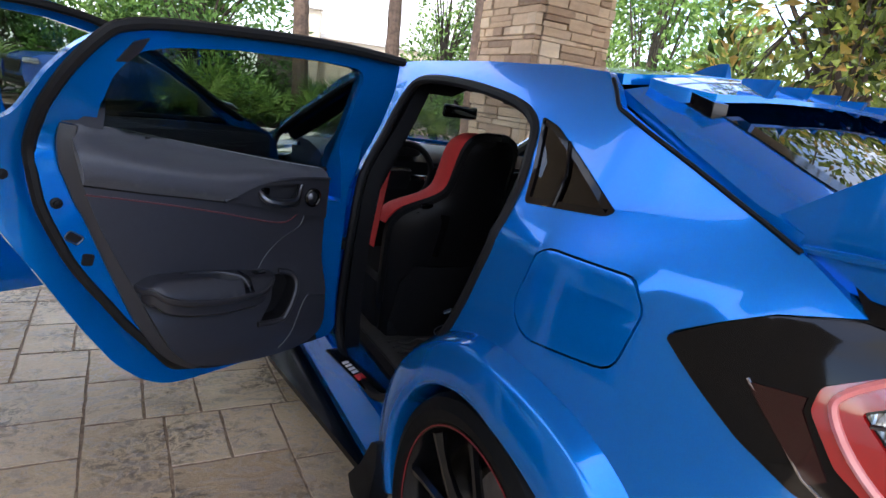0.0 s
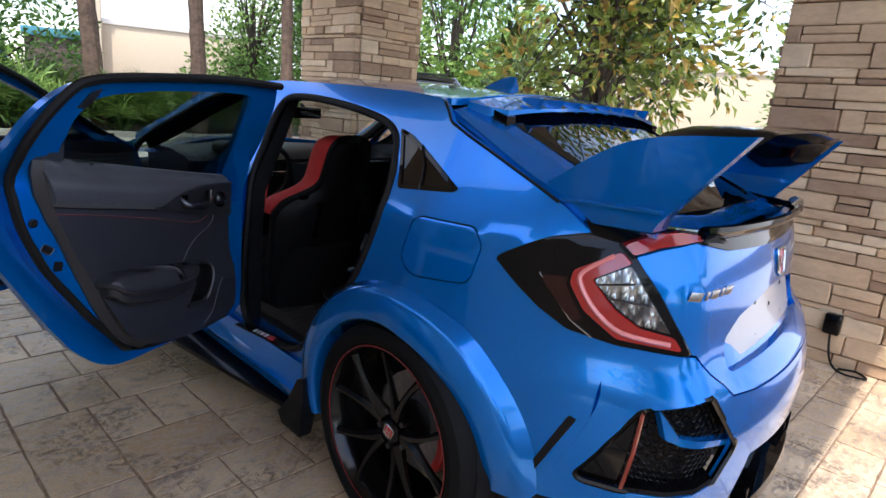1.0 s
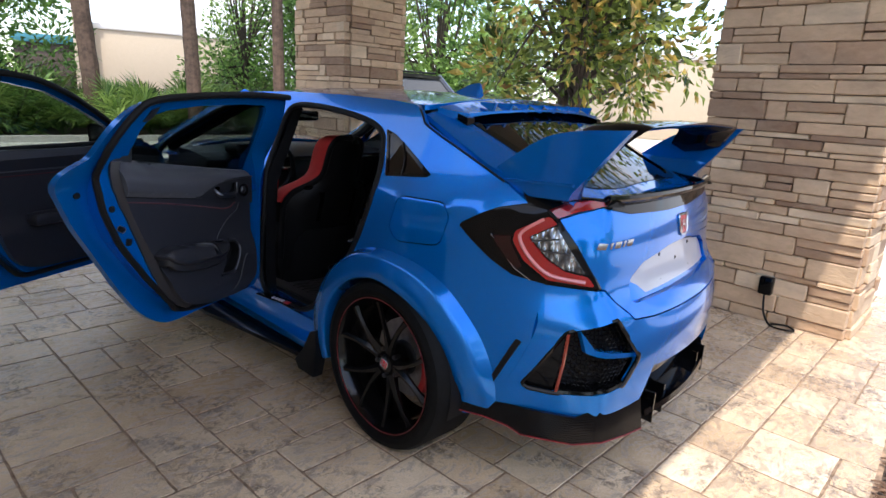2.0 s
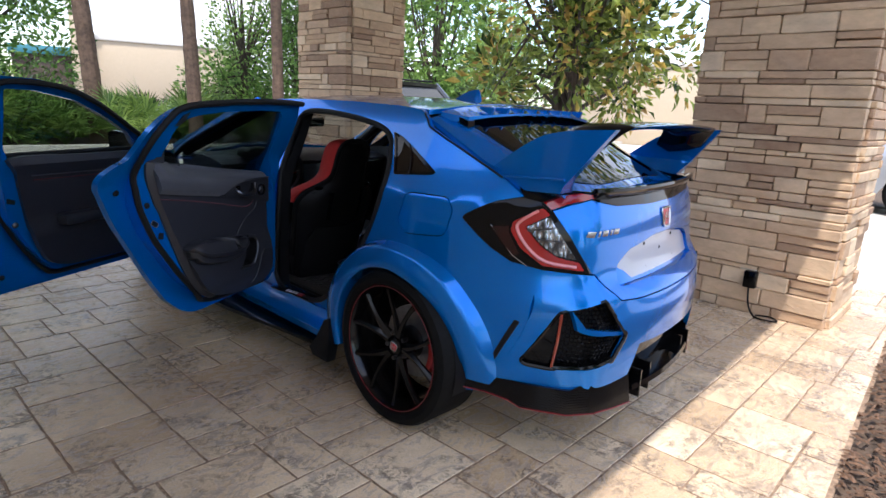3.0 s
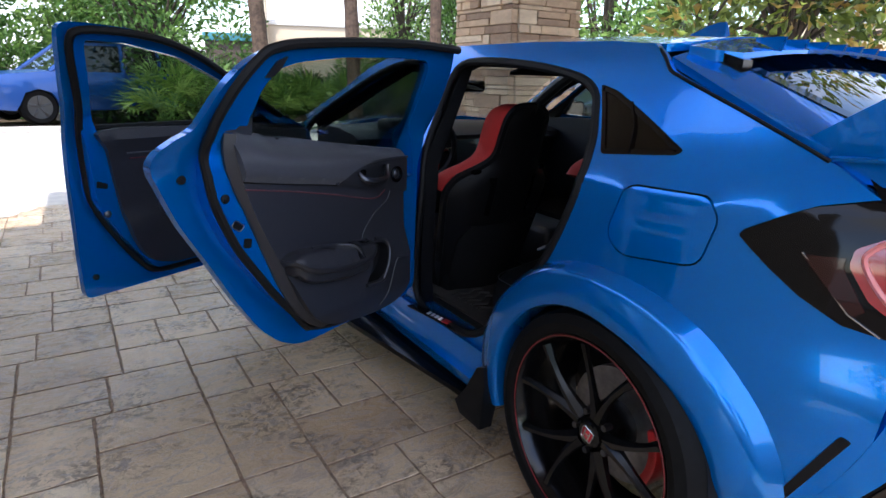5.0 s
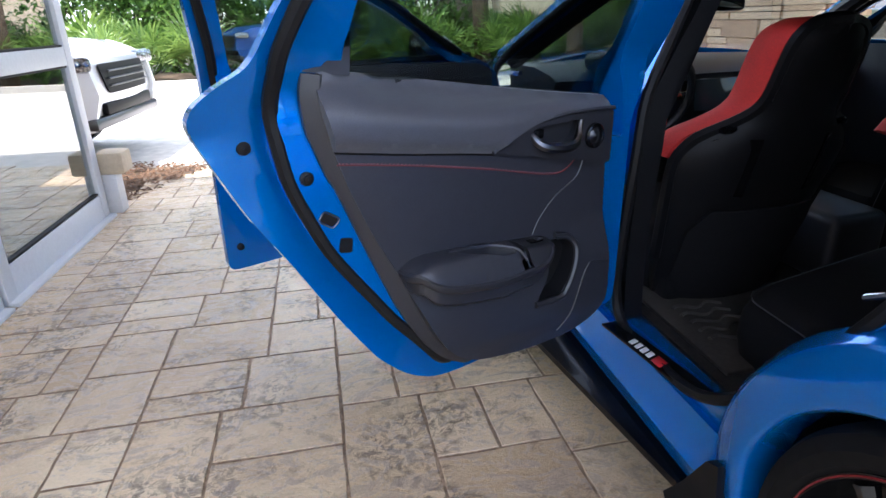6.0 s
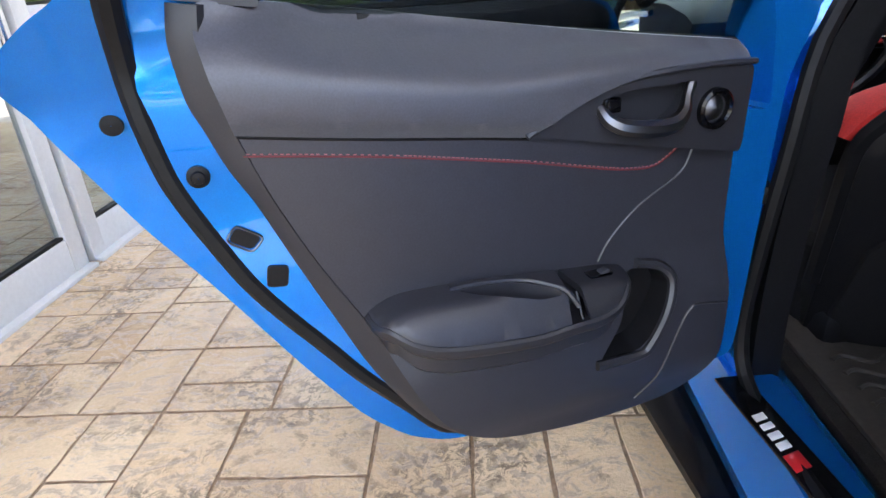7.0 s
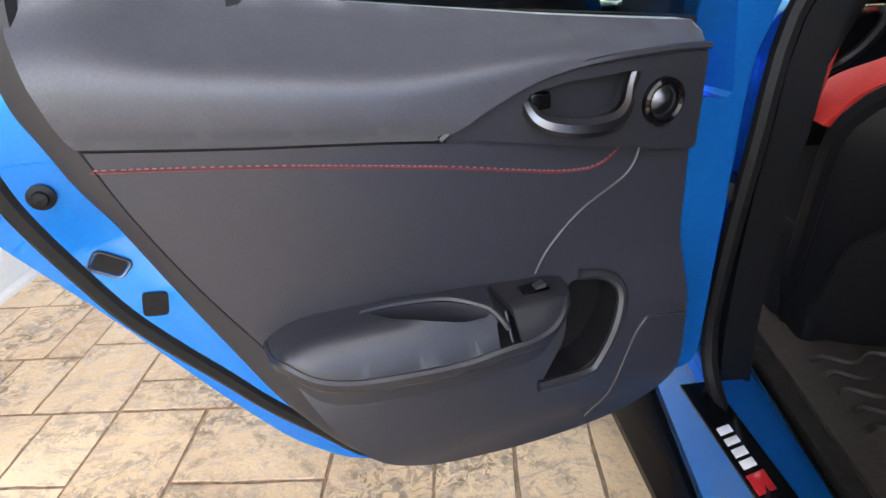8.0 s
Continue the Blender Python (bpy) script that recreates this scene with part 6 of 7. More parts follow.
post = tagged(part("guard_post", box((0.10, 0.12, 0.26), (-2.99, 3.72, 0.13), 0.01), FRAME), "short white guard post with a stone cap", "post")
part("cap", box((0.17, 0.19, 0.14), (-2.96, 3.74, 0.325), 0.02), STUCCO, post, "rounded beige cap")


# ---- plants ----
def leaves_mesh(name, centres, ups, length, width, mat_, rng, parent, curl=0.25, cup=0.15, rows=1):
    """Many small folded leaves, each with a bent blade."""
    verts, faces = [], []
    for c, u in zip(centres, ups):
        u = Vector(u).normalized()
        a = u.cross(Vector((rng.uniform(-1, 1), rng.uniform(-1, 1), rng.uniform(-1, 1)))).normalized()
        n = a.cross(u)
        l, w = length * rng.uniform(0.7, 1.25), width * rng.uniform(0.75, 1.2)
        c = Vector(c)
        o = len(verts)
        mid = c + u * l * 0.5 + n * l * 0.06
        tip = c + u * l - n * l * curl * rng.uniform(0.3, 1.2)
        verts += [c, mid + a * w * 0.5 + n * w * cup, mid, mid - a * w * 0.5 + n * w * cup, tip]
        faces += [(o, o + 1, o + 2), (o, o + 2, o + 3), (o + 1, o + 4, o + 2), (o + 2, o + 4, o + 3)]
    me = bpy.data.meshes.new(name)
    me.from_pydata([tuple(v) for v in verts], [], faces)
    me.materials.append(mat_)
    ob = new(name, me)
    if parent:
        ob.parent = parent
    return ob


def blob_points(n, centre, radii, rng, clumps=14, spread=0.33, low=-0.8):
    """Points in clumps within an uneven crown."""
    seeds = []
    while len(seeds) < clumps:
        p = Vector((rng.gauss(0, 0.55), rng.gauss(0, 0.55), rng.uniform(low, 1)))
        if p.length < 1.1:
            seeds.append(p)
    pts, dirs = [], []
    for _ in range(n):
        s = rng.choice(seeds)
        d = Vector((rng.gauss(0, 1), rng.gauss(0, 1), rng.gauss(0, 1))).normalized()
        p = s + d * spread * rng.random() ** 0.4
        pts.append(tuple(centre[i] + p[i] * radii[i] for i in range(3)))
        dirs.append(tuple(d + Vector((0, 0, 0.25)) + s * 0.4))
    return pts, dirs, seeds


def tree(name, label, at, height, radii, trunk_r, leaf, mat_, n, rng, clumps=16, crown_z=None, bark=None, leaf_w=0.45, extra=None, stems=1, curl=0.25, low=-0.8, spread=0.33):
    t = thing(name, label, "tree")
    cz = crown_z if crown_z is not None else height - radii[2]
    centre = (at[0], at[1], cz)
    pts, dirs, seeds = blob_points(n, centre, radii, rng, clumps, spread, low)
    b = bmesh.new()
    for k in range(stems):
        ox, oy = rng.uniform(-0.15, 0.15) * (stems > 1), rng.uniform(-0.15, 0.15) * (stems > 1)
        top = Vector((centre[0] + ox * 3, centre[1] + oy * 3, cz + radii[2] * 0.5))
        tube([(at[0] + ox, at[1] + oy, -0.05), (at[0] + ox * 1.3 + 0.03, at[1] + oy * 1.3, cz * 0.4), tuple(top * 0.4 + Vector((at[0], at[1], cz)) * 0.6), tuple(top)], [trunk_r, trunk_r * 0.85, trunk_r * 0.6, trunk_r * 0.2], 8, bm=b)
    for s in seeds:
        e = Vector(tuple(centre[i] + s[i] * radii[i] for i in range(3)))
        st = Vector((at[0], at[1], max(0.3, cz - radii[2] * rng.uniform(0.2, 0.9))))
        md = st * 0.5 + e * 0.5 + Vector((0, 0, 0.1))
        tube([tuple(st), tuple(md), tuple(e)], [trunk_r * 0.4, trunk_r * 0.25, trunk_r * 0.08], 5, bm=b)
    part("trunk", b, bark or BARK_D, t)
    mats = [(mat_, 1.0)] if extra is None else [(mat_, 1 - extra[1]), (extra[0], extra[1])]
    i = 0
    for k, (mt, share) in enumerate(mats):
        j = len(pts) if k == len(mats) - 1 else i + int(len(pts) * share)
        leaves_mesh("crown" if k == 0 else "turned_leaves", pts[i:j], dirs[i:j], leaf, leaf * leaf_w, mt, rng, t, curl)
        i = j
    return t


def palmetto(at, rng, fronds=16, size=0.9, mat_=None):
    """A saw palmetto: fans of narrow blades on thin stalks."""
    t = thing("palmetto", "green saw palmetto with fan-shaped fronds", "shrub", "palmettos along the drive")
    verts, faces = [], []
    stalks = bmesh.new()
    for f in range(fronds):
        a, tilt = rng.uniform(0, 2 * math.pi), rng.uniform(0.25, 1.25)
        d = Vector((math.cos(a) * math.sin(tilt), math.sin(a) * math.sin(tilt), math.cos(tilt)))
        hub = Vector(at) + d * size * rng.uniform(0.45, 0.85) + Vector((0, 0, 0.1))
        tube([at, tuple(Vector(at) * 0.4 + hub * 0.6 + Vector((0, 0, 0.06))), tuple(hub)], 0.008, 4, bm=stalks)
        sidev = d.cross(Vector((0, 0, 1))).normalized()
        up = sidev.cross(d).normalized()
        fl_ = size * rng.uniform(0.42, 0.62)
        nb = 15
        for k in range(nb):
            q = radians(-105 + 210 * k / (nb - 1))
            bl = (d * math.cos(q) + sidev * math.sin(q) + up * 0.18 * math.cos(q * 2)).normalized()
            w = bl.cross(up).normalized() * fl_ * 0.045
            o = len(verts)
            l = fl_ * (0.75 + 0.25 * math.cos(q)) * rng.uniform(0.9, 1.08)
            verts += [hub, hub + bl * l * 0.55 + w, hub + bl * l * 0.55 - w, hub + bl * l - up * l * rng.uniform(0.05, 0.25)]
            faces += [(o, o + 1, o + 2), (o + 1, o + 3, o + 2)]
    part("stalk", stalks, GREEN, t, kind="stuff")
    me = bpy.data.meshes.new("fronds")
    me.from_pydata([tuple(v) for v in verts], [], faces)
    me.materials.append(mat_ or PALMETTO)
    o = new("fronds", me)
    o.parent = t
    return t


def palm_trunk(at, h, r, lean, rng, label):
    t = thing("palm_tree", label, "tree", "palms behind the drive")
    n = 22
    pts = [(at[0] + lean * (k / n) ** 1.4, at[1], h * k / n - 0.1) for k in range(n + 1)]
    part("trunk", tube(pts, [r * (1.15 - 0.3 * k / n) * (1 + 0.07 * (k % 2)) for k in range(n + 1)], 12), BARK, t, sharp=20)
    top = Vector(pts[-1])
    verts, faces = [], []
    for f in range(26):
        a, e = rng.uniform(0, 2 * math.pi), rng.uniform(-0.5, 0.9)
        d = Vector((math.cos(a) * math.cos(e), math.sin(a) * math.cos(e), math.sin(e)))
        s = d.cross(Vector((0, 0, 1))).normalized()
        for k in range(18):
            u = 0.3 + 1.5 * k / 17
            p = top + d * u - Vector((0, 0, 0.25 * u * u))
            for sg in (-1, 1):
                q = p + (s * sg + d * 0.5).normalized() * 0.45 - Vector((0, 0, 0.12))
                o = len(verts)
                verts += [p, p + d * 0.05, q]
                faces += [(o, o + 1, o + 2)]
    me = bpy.data.meshes.new("fronds")
    me.from_pydata([tuple(v) for v in verts], [], faces)
    me.materials.append(PALMETTO)
    new("fronds", me).parent = t
    return t


def shrub(at, size, leaf, mat_, n, rng, label, leaf_w=0.4, grp="shrubs along the drive"):
    t = thing("shrub", label, "shrub", grp)
    pts, dirs, seeds = blob_points(n, (at[0], at[1], at[2] + size[2] * 0.8), size, rng, 12, 0.4)
    b = bmesh.new()
    for s in seeds:
        tube([at, tuple(Vector((at[0] + s.x * size[0], at[1] + s.y * size[1], at[2] + size[2] * (0.8 + s.z))))], [0.02, 0.005], 4, bm=b)
    part("stem", b, BARK_D, t)
    leaves_mesh("crown", pts, dirs, leaf, leaf * leaf_w, mat_, rng, t)
    return t


pr = random.Random(11)
E3 = Vector((-2.34, -1.653, 0))


def toward(dx, dy, dist):
    d = Vector((dx, dy, 0)).normalized()
    return (E3.x + d.x * dist, E3.y + d.y * dist)


mx, my = toward(0.84, 0.542, 8.6)
tree("magnolia_tree", "magnolia with glossy leaves, many turned yellow and brown", (mx, my), 7.2, (2.3, 2.1, 3.3), 0.085, 0.17, MAGNOLIA, 11000, pr, 90, 4.1, BARK_D, 0.42, (RUSTY, 0.17), stems=2, low=-0.85, spread=0.19)
for (dx, dy, dist), h, r, lean in (((0.272, 0.962, 16.5), 7.5, 0.17, -0.5), ((0.396, 0.918, 16.0), 7.5, 0.15, -0.3), ((0.505, 0.863, 15.0), 7.0, 0.12, -0.1), ((0.11, 0.99, 19.0), 8.0, 0.17, 0.2)):
    palm_trunk(toward(dx, dy, dist), h, r, lean, pr, "tall palm with a rough brown trunk")
# leafy trees behind the drive
for (dx, dy, dist), h, rad, leaf, mt, n in (
        ((-0.30, 0.95, 21.0), 6.5, (3.2, 2.4, 3.3), 0.26, BRIGHT, 3000), ((-0.12, 0.99, 20.0), 6.5, (3.0, 2.2, 3.3), 0.26, GREEN, 3000),
        ((0.06, 1.0, 21.0), 6.5, (3.2, 2.2, 3.3), 0.26, BRIGHT, 3000), ((0.13, 0.99, 18.0), 6.0, (2.4, 2.0, 3.0), 0.24, GREEN, 2600),
        ((0.46, 0.888, 19.0), 5.5, (1.8, 1.6, 2.6), 0.20, BRIGHT, 1700), ((0.54, 0.842, 18.0), 5.0, (1.6, 1.6, 2.4), 0.2, GREEN, 1800),
        ((0.70, 0.714, 15.5), 5.5, (2.2, 2.0, 2.6), 0.24, BRIGHT, 2600), ((0.78, 0.626, 21.0), 4.5, (2.4, 2.4, 2.2), 0.24, BRIGHT, 1500),
        ((-0.5, 0.866, 21.0), 6.5, (3.4, 2.4, 3.3), 0.26, GREEN, 3000), ((-0.72, 0.69, 22.0), 6.5, (3.4, 2.4, 3.3), 0.28, BRIGHT, 2400),
        ((0.60, 0.80, 24.0), 7.0, (3.0, 2.4, 3.3), 0.28, GREEN, 2200), ((0.98, 0.2, 24.0), 6.0, (3.0, 2.4, 3.0), 0.28, GREEN, 2000)):
    x, y = toward(dx, dy, dist)
    tree("leafy_tree", "leafy green tree behind the drive", (x, y), h, rad, 0.10, leaf * 0.72, mt, int(n * 3.4), pr, 40, None, BARK_D, 0.5)
for x, y, h, rad, mt in ((-9.5, -16.5, 4.6, (2.6, 2.2, 2.0), GREEN), (-3.4, -18.0, 5.0, (2.8, 2.2, 2.2), BRIGHT), (5.0, -17.0, 4.8, (2.6, 2.2, 2.1), GREEN), (11.5, -15.5, 4.6, (2.6, 2.2, 2.0), BRIGHT), (-14.0, -12.0, 5.0, (2.6, 2.4, 2.2), GREEN)):
    tree("leafy_tree", "leafy green tree across the parking ground", (x, y), h, rad, 0.12, 0.26, mt, 3600, pr, 36, None, BARK_D, 0.5)
for i in range(30):
    x = -9.0 + 0.62 * i + pr.uniform(-0.3, 0.3)
    if -4.2 < x < -1.0:
        continue
    palmetto((x, 13.5 + pr.uniform(0, 1.8), 0.0), pr, 15, pr.uniform(0.9, 1.4))
for i in range(12):
    palmetto((-1.2 + 0.62 * i + pr.uniform(-0.3, 0.3), 15.6 + pr.uniform(0, 1.2), 0.2), pr, 14, pr.uniform(1.2, 1.7) if i < 5 else pr.uniform(0.8, 1.0), DEEP if i % 3 == 0 else None)
for i in range(16):
    shrub((-10.0 + 1.15 * i + pr.uniform(-0.3, 0.3), 17.0 + pr.uniform(0, 1.0), 0.0), (1.0, 0.8, (1.2 if not 10 <= i <= 14 else 0.45) + pr.uniform(0, 0.8) * (not 10 <= i <= 14)), 0.20, (GREEN, BRIGHT, GREEN)[i % 3], 1300, pr, "dense green shrub behind the palmettos")
shrub((0.35, 13.9, 0.0), (0.85, 0.6, 0.65), 0.34, BRIGHT, 420, pr, "bright green strap-leaved plant", 0.13)
shrub((0.15, 14.2, 0.3), (0.4, 0.4, 1.0), 0.20, BRIGHT, 380, pr, "upright bright green shrub", 0.3)
for i in range(5):
    shrub((6.6 + 0.8 * i, 5.6 + 0.9 * i, 0.0), (0.9, 0.8, 0.5), 0.30, PALMETTO, 420, pr, "pale grassy shrub beside the drive", 0.14)

# far building
bx, by = toward(0.345, 0.938, 44.0)
bld = thing("far_building", "low cream building with a parapet and a tower pier", "building", m=pose(bx, by, 0, 0, 0, -20))
part("wall", box((9.0, 6.0, 4.3), (1.0, 3, 2.15), 0.03), STUCCO, bld)
part("parapet", box((9.2, 6.2, 0.35), (1.0, 3, 4.4), 0.05), CEILING, bld)
part("pier", box((0.9, 0.9, 6.0), (-3.9, -0.2, 3.0), 0.04), STUCCO, bld)
part("pier_cap", box((1.15, 1.15, 0.3), (-3.9, -0.2, 6.05), 0.05), CEILING, bld)
# No opening here: a solid box coloured dark for the recess's shade.
part("entry", box((3.0, 1.0, 3.2), (-6.0, 0.6, 1.6), 0.03), BARK_D, bld, "dark brown box painted as the shaded entry recess")
part("entry_band", box((3.2, 1.2, 0.5), (-6.0, 0.5, 3.4), 0.03), shader("teal_band", (0.05, 0.22, 0.26), 0.6), bld, "teal band over the entry")
bx, by = toward(0.95, 0.32, 30.0)
bld2 = thing("cream_building", "cream building behind the trees", "building", m=pose(bx, by, 0, 0, 0, -60))
part("wall", box((16.0, 6.0, 3.6), (0, 3, 1.8), 0.03), STUCCO, bld2)
part("parapet", box((16.2, 6.2, 0.35), (0, 3, 3.7), 0.05), CEILING, bld2)


# ---- parked vehicles ----
PAINT_WHITE = shader("white_car_paint", (0.72, 0.73, 0.74), 0.25, 0.0, 1.0)
PAINT_GREY = shader("dark_grey_car_paint", (0.035, 0.038, 0.042), 0.3, 0.4, 1.0)
# Blue darkened in the paint itself, in place of tree shade over this SUV.
PAINT_BLUE_SHADED = shader("shaded_blue_suv_paint", (0.003, 0.055, 0.25), 0.3, 0.2, 0.6)


def parked_suv(label, paint, m, L=4.9, W=1.0, H=1.75):
    """A parked car: its nose points along +x."""
    v = thing("parked_suv", label, "car", m=m)
    low = [(-L / 2, 0.45), (-L / 2 + 0.03, 0.95), (-L / 2 + 0.12, 1.08), (L / 2 - 1.25, 1.10), (L / 2 - 0.35, 1.02), (L / 2 - 0.05, 0.90), (L / 2, 0.62), (L / 2 - 0.08, 0.34), (L / 2 - 0.5, 0.30), (L / 2 - 0.57, 0.40), (L / 2 - 0.70, 0.66), (L / 2 - 0.95, 0.74), (L / 2 - 1.2, 0.66), (L / 2 - 1.33, 0.40), (L / 2 - 1.40, 0.28), (-L / 2 + 1.5, 0.28), (-L / 2 + 1.43, 0.40), (-L / 2 + 1.3, 0.66), (-L / 2 + 1.05, 0.74), (-L / 2 + 0.80, 0.66), (-L / 2 + 0.67, 0.40), (-L / 2 + 0.6, 0.34), (-L / 2 + 0.06, 0.36)]
    body = bmesh.new()

    def skin(s):
        return lambda x, z: Vector((x, s * (W * 0.96 - 0.10 * ease(0.8, 1.12, z) - 0.25 * max(0, (abs(x) - L / 2 + 0.9) / 0.9) ** 2), z))
    for s in (-1, 1):
        panel(low, [], skin(s), Vector((0, -s * 0.05, 0)), 0.18, body)
    top = [(-L / 2, 0.45), (-L / 2 + 0.03, 0.95), (-L / 2 + 0.12, 1.08), (L / 2 - 1.25, 1.10), (L / 2 - 0.35, 1.02), (L / 2 - 0.05, 0.90), (L / 2, 0.62), (L / 2 - 0.08, 0.34)]
    rings = []
    for x, z in top:
        w = skin(1)(x, z).y
        rings.append([(x - 0.06 * (k / 4) ** 2 * (1 if x > 0 else -1), w * k / 4, z + 0.03 * (1 - (k / 4) ** 2) * (z > 0.98)) for k in range(-4, 5)])
    R = [[body.verts.new(p) for p in r] for r in rings]
    for a, b in zip(R, R[1:]):
        for k in range(8):
            body.faces.new((a[k], a[k + 1], b[k + 1], b[k]))
    part("body", body, paint, v)
    x0, x1, x2, x3 = -L / 2 + 0.10, -L / 2 + 0.45, L / 2 - 2.05, L / 2 - 1.25
    cab = [[(x0, W * 0.83, 1.06), (x1, W * 0.68, H - 0.06), (x2, W * 0.68, H - 0.05), (x3, W * 0.83, 1.09)], [(x0, -W * 0.83, 1.06), (x1, -W * 0.68, H - 0.06), (x2, -W * 0.68, H - 0.05), (x3, -W * 0.83, 1.09)]]
    part("cabin_glass", loft([[cab[0][0], cab[0][1], cab[0][2], cab[0][3]], [cab[1][0], cab[1][1], cab[1][2], cab[1][3]]]), shader("dark_car_glass", (0.012, 0.014, 0.015), 0.06, 0.0, 0.5), v)
    part("roof", panel([(x1 - 0.08, -W * 0.70), (x2 + 0.08, -W * 0.70), (x2 + 0.08, W * 0.70), (x1 - 0.08, W * 0.70)], [], lambda x, y: Vector((x, y, H - 0.05 * (abs(y) / W) ** 2 - 0.03 * ((x - (x1 + x2) / 2) / 1.4) ** 2)), Vector((0, 0, -0.06)), 0.3), paint, v)
    for s in (-1, 1):
        for xa, za, xb, zb in ((x0, 1.06, x1, H - 0.05), (x3, 1.09, x2, H - 0.05), (x1 + 0.75, 1.07, x1 + 0.75, H - 0.06), (x1 + 1.65, 1.08, x1 + 1.60, H - 0.06)):
            part("pillar", tube([(xa, s * W * 0.835, za), (xb, s * W * 0.69, zb)], 0.045, 6), paint, v)
        part("roof_rail", tube([(x1, s * W * 0.62, H + 0.02), ((x1 + x2) / 2, s * W * 0.62, H + 0.05), (x2, s * W * 0.62, H + 0.0)], 0.018, 6), BLACK, v)
        part("headlight", box((0.30, 0.34, 0.13), (L / 2 - 0.20, s * W * 0.68, 0.87), 0.04, Matrix.Rotation(radians(-s * 28), 3, "Z")), LENS_CLEAR, v)
        part("door_mirror", box((0.12, 0.20, 0.14), (x3 - 0.25, s * W * 0.98, 1.12), 0.04), paint, v)
        for xw in (L / 2 - 0.95, -L / 2 + 1.05):
            wh = part("wheel", lathe([(-0.11, 0.24), (-0.12, 0.32), (-0.08, 0.365), (0.08, 0.365), (0.12, 0.32), (0.11, 0.24)], 32), TYRE, v)
            wh.matrix_basis = pose(xw, s * W * 0.80, 0.365, 0, 0, 90)
            rim = part("rim", lathe([(-0.08, 0.0005), (-0.09, 0.06), (-0.07, 0.10), (-0.05, 0.20), (-0.105, 0.245), (0.10, 0.245), (0.08, 0.0005)], 24, closed=False), DARK_CHROME if paint is not PAINT_WHITE else BLACK_GLOSS, wh)
            for k in range(5):
                a = radians(72 * k)
                part("spoke", box((0.02, 0.05, 0.20), (-0.095 * (1 if s > 0 else -1) * -1, 0.13 * math.sin(a), 0.13 * math.cos(a)), 0.006, Matrix.Rotation(-a, 3, "X")), DARK_CHROME, wh)
    g = part("grille", panel(fillet([(-0.46, 0.62), (0.46, 0.62), (0.52, 0.86), (-0.52, 0.86)], 0.05, 4), [], lambda y, z: Vector((L / 2 - 0.005 - 0.10 * (y / W) ** 2 - 0.2 * max(0, z - 0.62) ** 1.5, y, z)), Vector((0.015, 0, 0)), 0.1), BLACK, v, "black mesh grille")
    for z in (0.68, 0.74, 0.80):
        part("grille_bar", box((0.02, 0.86, 0.014), (L / 2 + 0.0, 0, z), 0.004), DARK_CHROME, g)
    part("bumper_trim", box((0.10, 1.55, 0.10), (L / 2 - 0.08, 0, 0.40), 0.03), DARK_CHROME, v)
    part("lower_grille", box((0.06, 1.1, 0.10), (L / 2 - 0.045, 0, 0.50), 0.02), BLACK, v)
    return v


parked_suv("blue parked SUV half hidden by plants", PAINT_BLUE_SHADED, pose(-1.5, 15.75, 0.02, 0, 0, 203))
parked_suv("white parked SUV seen past the glass doors", PAINT_WHITE, pose(-5.78, 5.80, -0.01, 0, 0, -3))
PAINT_SILVER = shader("silver_car_paint", (0.42, 0.43, 0.45), 0.3, 0.6, 1.0)
parked_suv("silver parked SUV behind the stone column", PAINT_SILVER, pose(9.8, 0.9, -0.01, 0, 0, 92), H=1.7)
parked_suv("dark grey parked SUV beyond the columns", PAINT_GREY, pose(4.7, 6.6, -0.01, 0, 0, 255), H=1.72)

# ---- outlet on the column, mulch bed ----
outlet = thing("power_outlet", "black weatherproof outlet box with a cable on the stone column", "outlet")
part("plate", box((0.02, 0.17, 0.13), (1.975, -0.50, 0.245), 0.006), STUCCO, outlet)
part("cover", box((0.06, 0.085, 0.12), (1.945, -0.50, 0.245), 0.012), BLACK_GLOSS, outlet)
part("cable", tube(spline([(1.93, -0.50, 0.19), (1.90, -0.52, 0.09), (1.92, -0.55, 0.012), (1.85, -0.62, 0.01), (1.88, -0.72, 0.01), (1.95, -0.66, 0.01), (1.90, -0.58, 0.012)], 6, False), 0.006, 6), BLACK, outlet)


def chips(name, label, poly, n, rng):
    verts, faces = [], []
    lo, hi = np.min(poly, 0), np.max(poly, 0)
    k = 0
    while k < n:
        x, y = rng.uniform(lo[0], hi[0]), rng.uniform(lo[1], hi[1])
        if not inside(poly, [(x, y)])[0]:
            continue
        k += 1
        a, l, w, h, tilt = rng.uniform(0, 6.28), rng.uniform(0.02, 0.06), rng.uniform(0.008, 0.02), rng.uniform(0.0, 0.025), rng.uniform(-0.4, 0.4)
        u, p = Vector((math.cos(a), math.sin(a), tilt)), Vector((-math.sin(a), math.cos(a), 0))
        c = Vector((x, y, h))
        o = len(verts)
        verts += [c + u * l / 2 + p * w / 2, c - u * l / 2 + p * w / 2, c - u * l / 2 - p * w / 2, c + u * l / 2 - p * w / 2, c + Vector((0, 0, 0.008))]
        faces += [(o, o + 1, o + 4), (o + 1, o + 2, o + 4), (o + 2, o + 3, o + 4), (o + 3, o, o + 4)]
    me = bpy.data.meshes.new(name)
    me.from_pydata([tuple(v) for v in verts], [], faces)
    me.materials.append(CHIP)
    return tagged(new(name, me), label, "mulch", kind="stuff")


chips("mulch", "brown bark mulch beside the glass doors", [(-3.0, 3.9), (-2.75, 4.6), (-2.55, 5.0), (-3.3, 5.2), (-3.8, 4.2)], 900, pr)
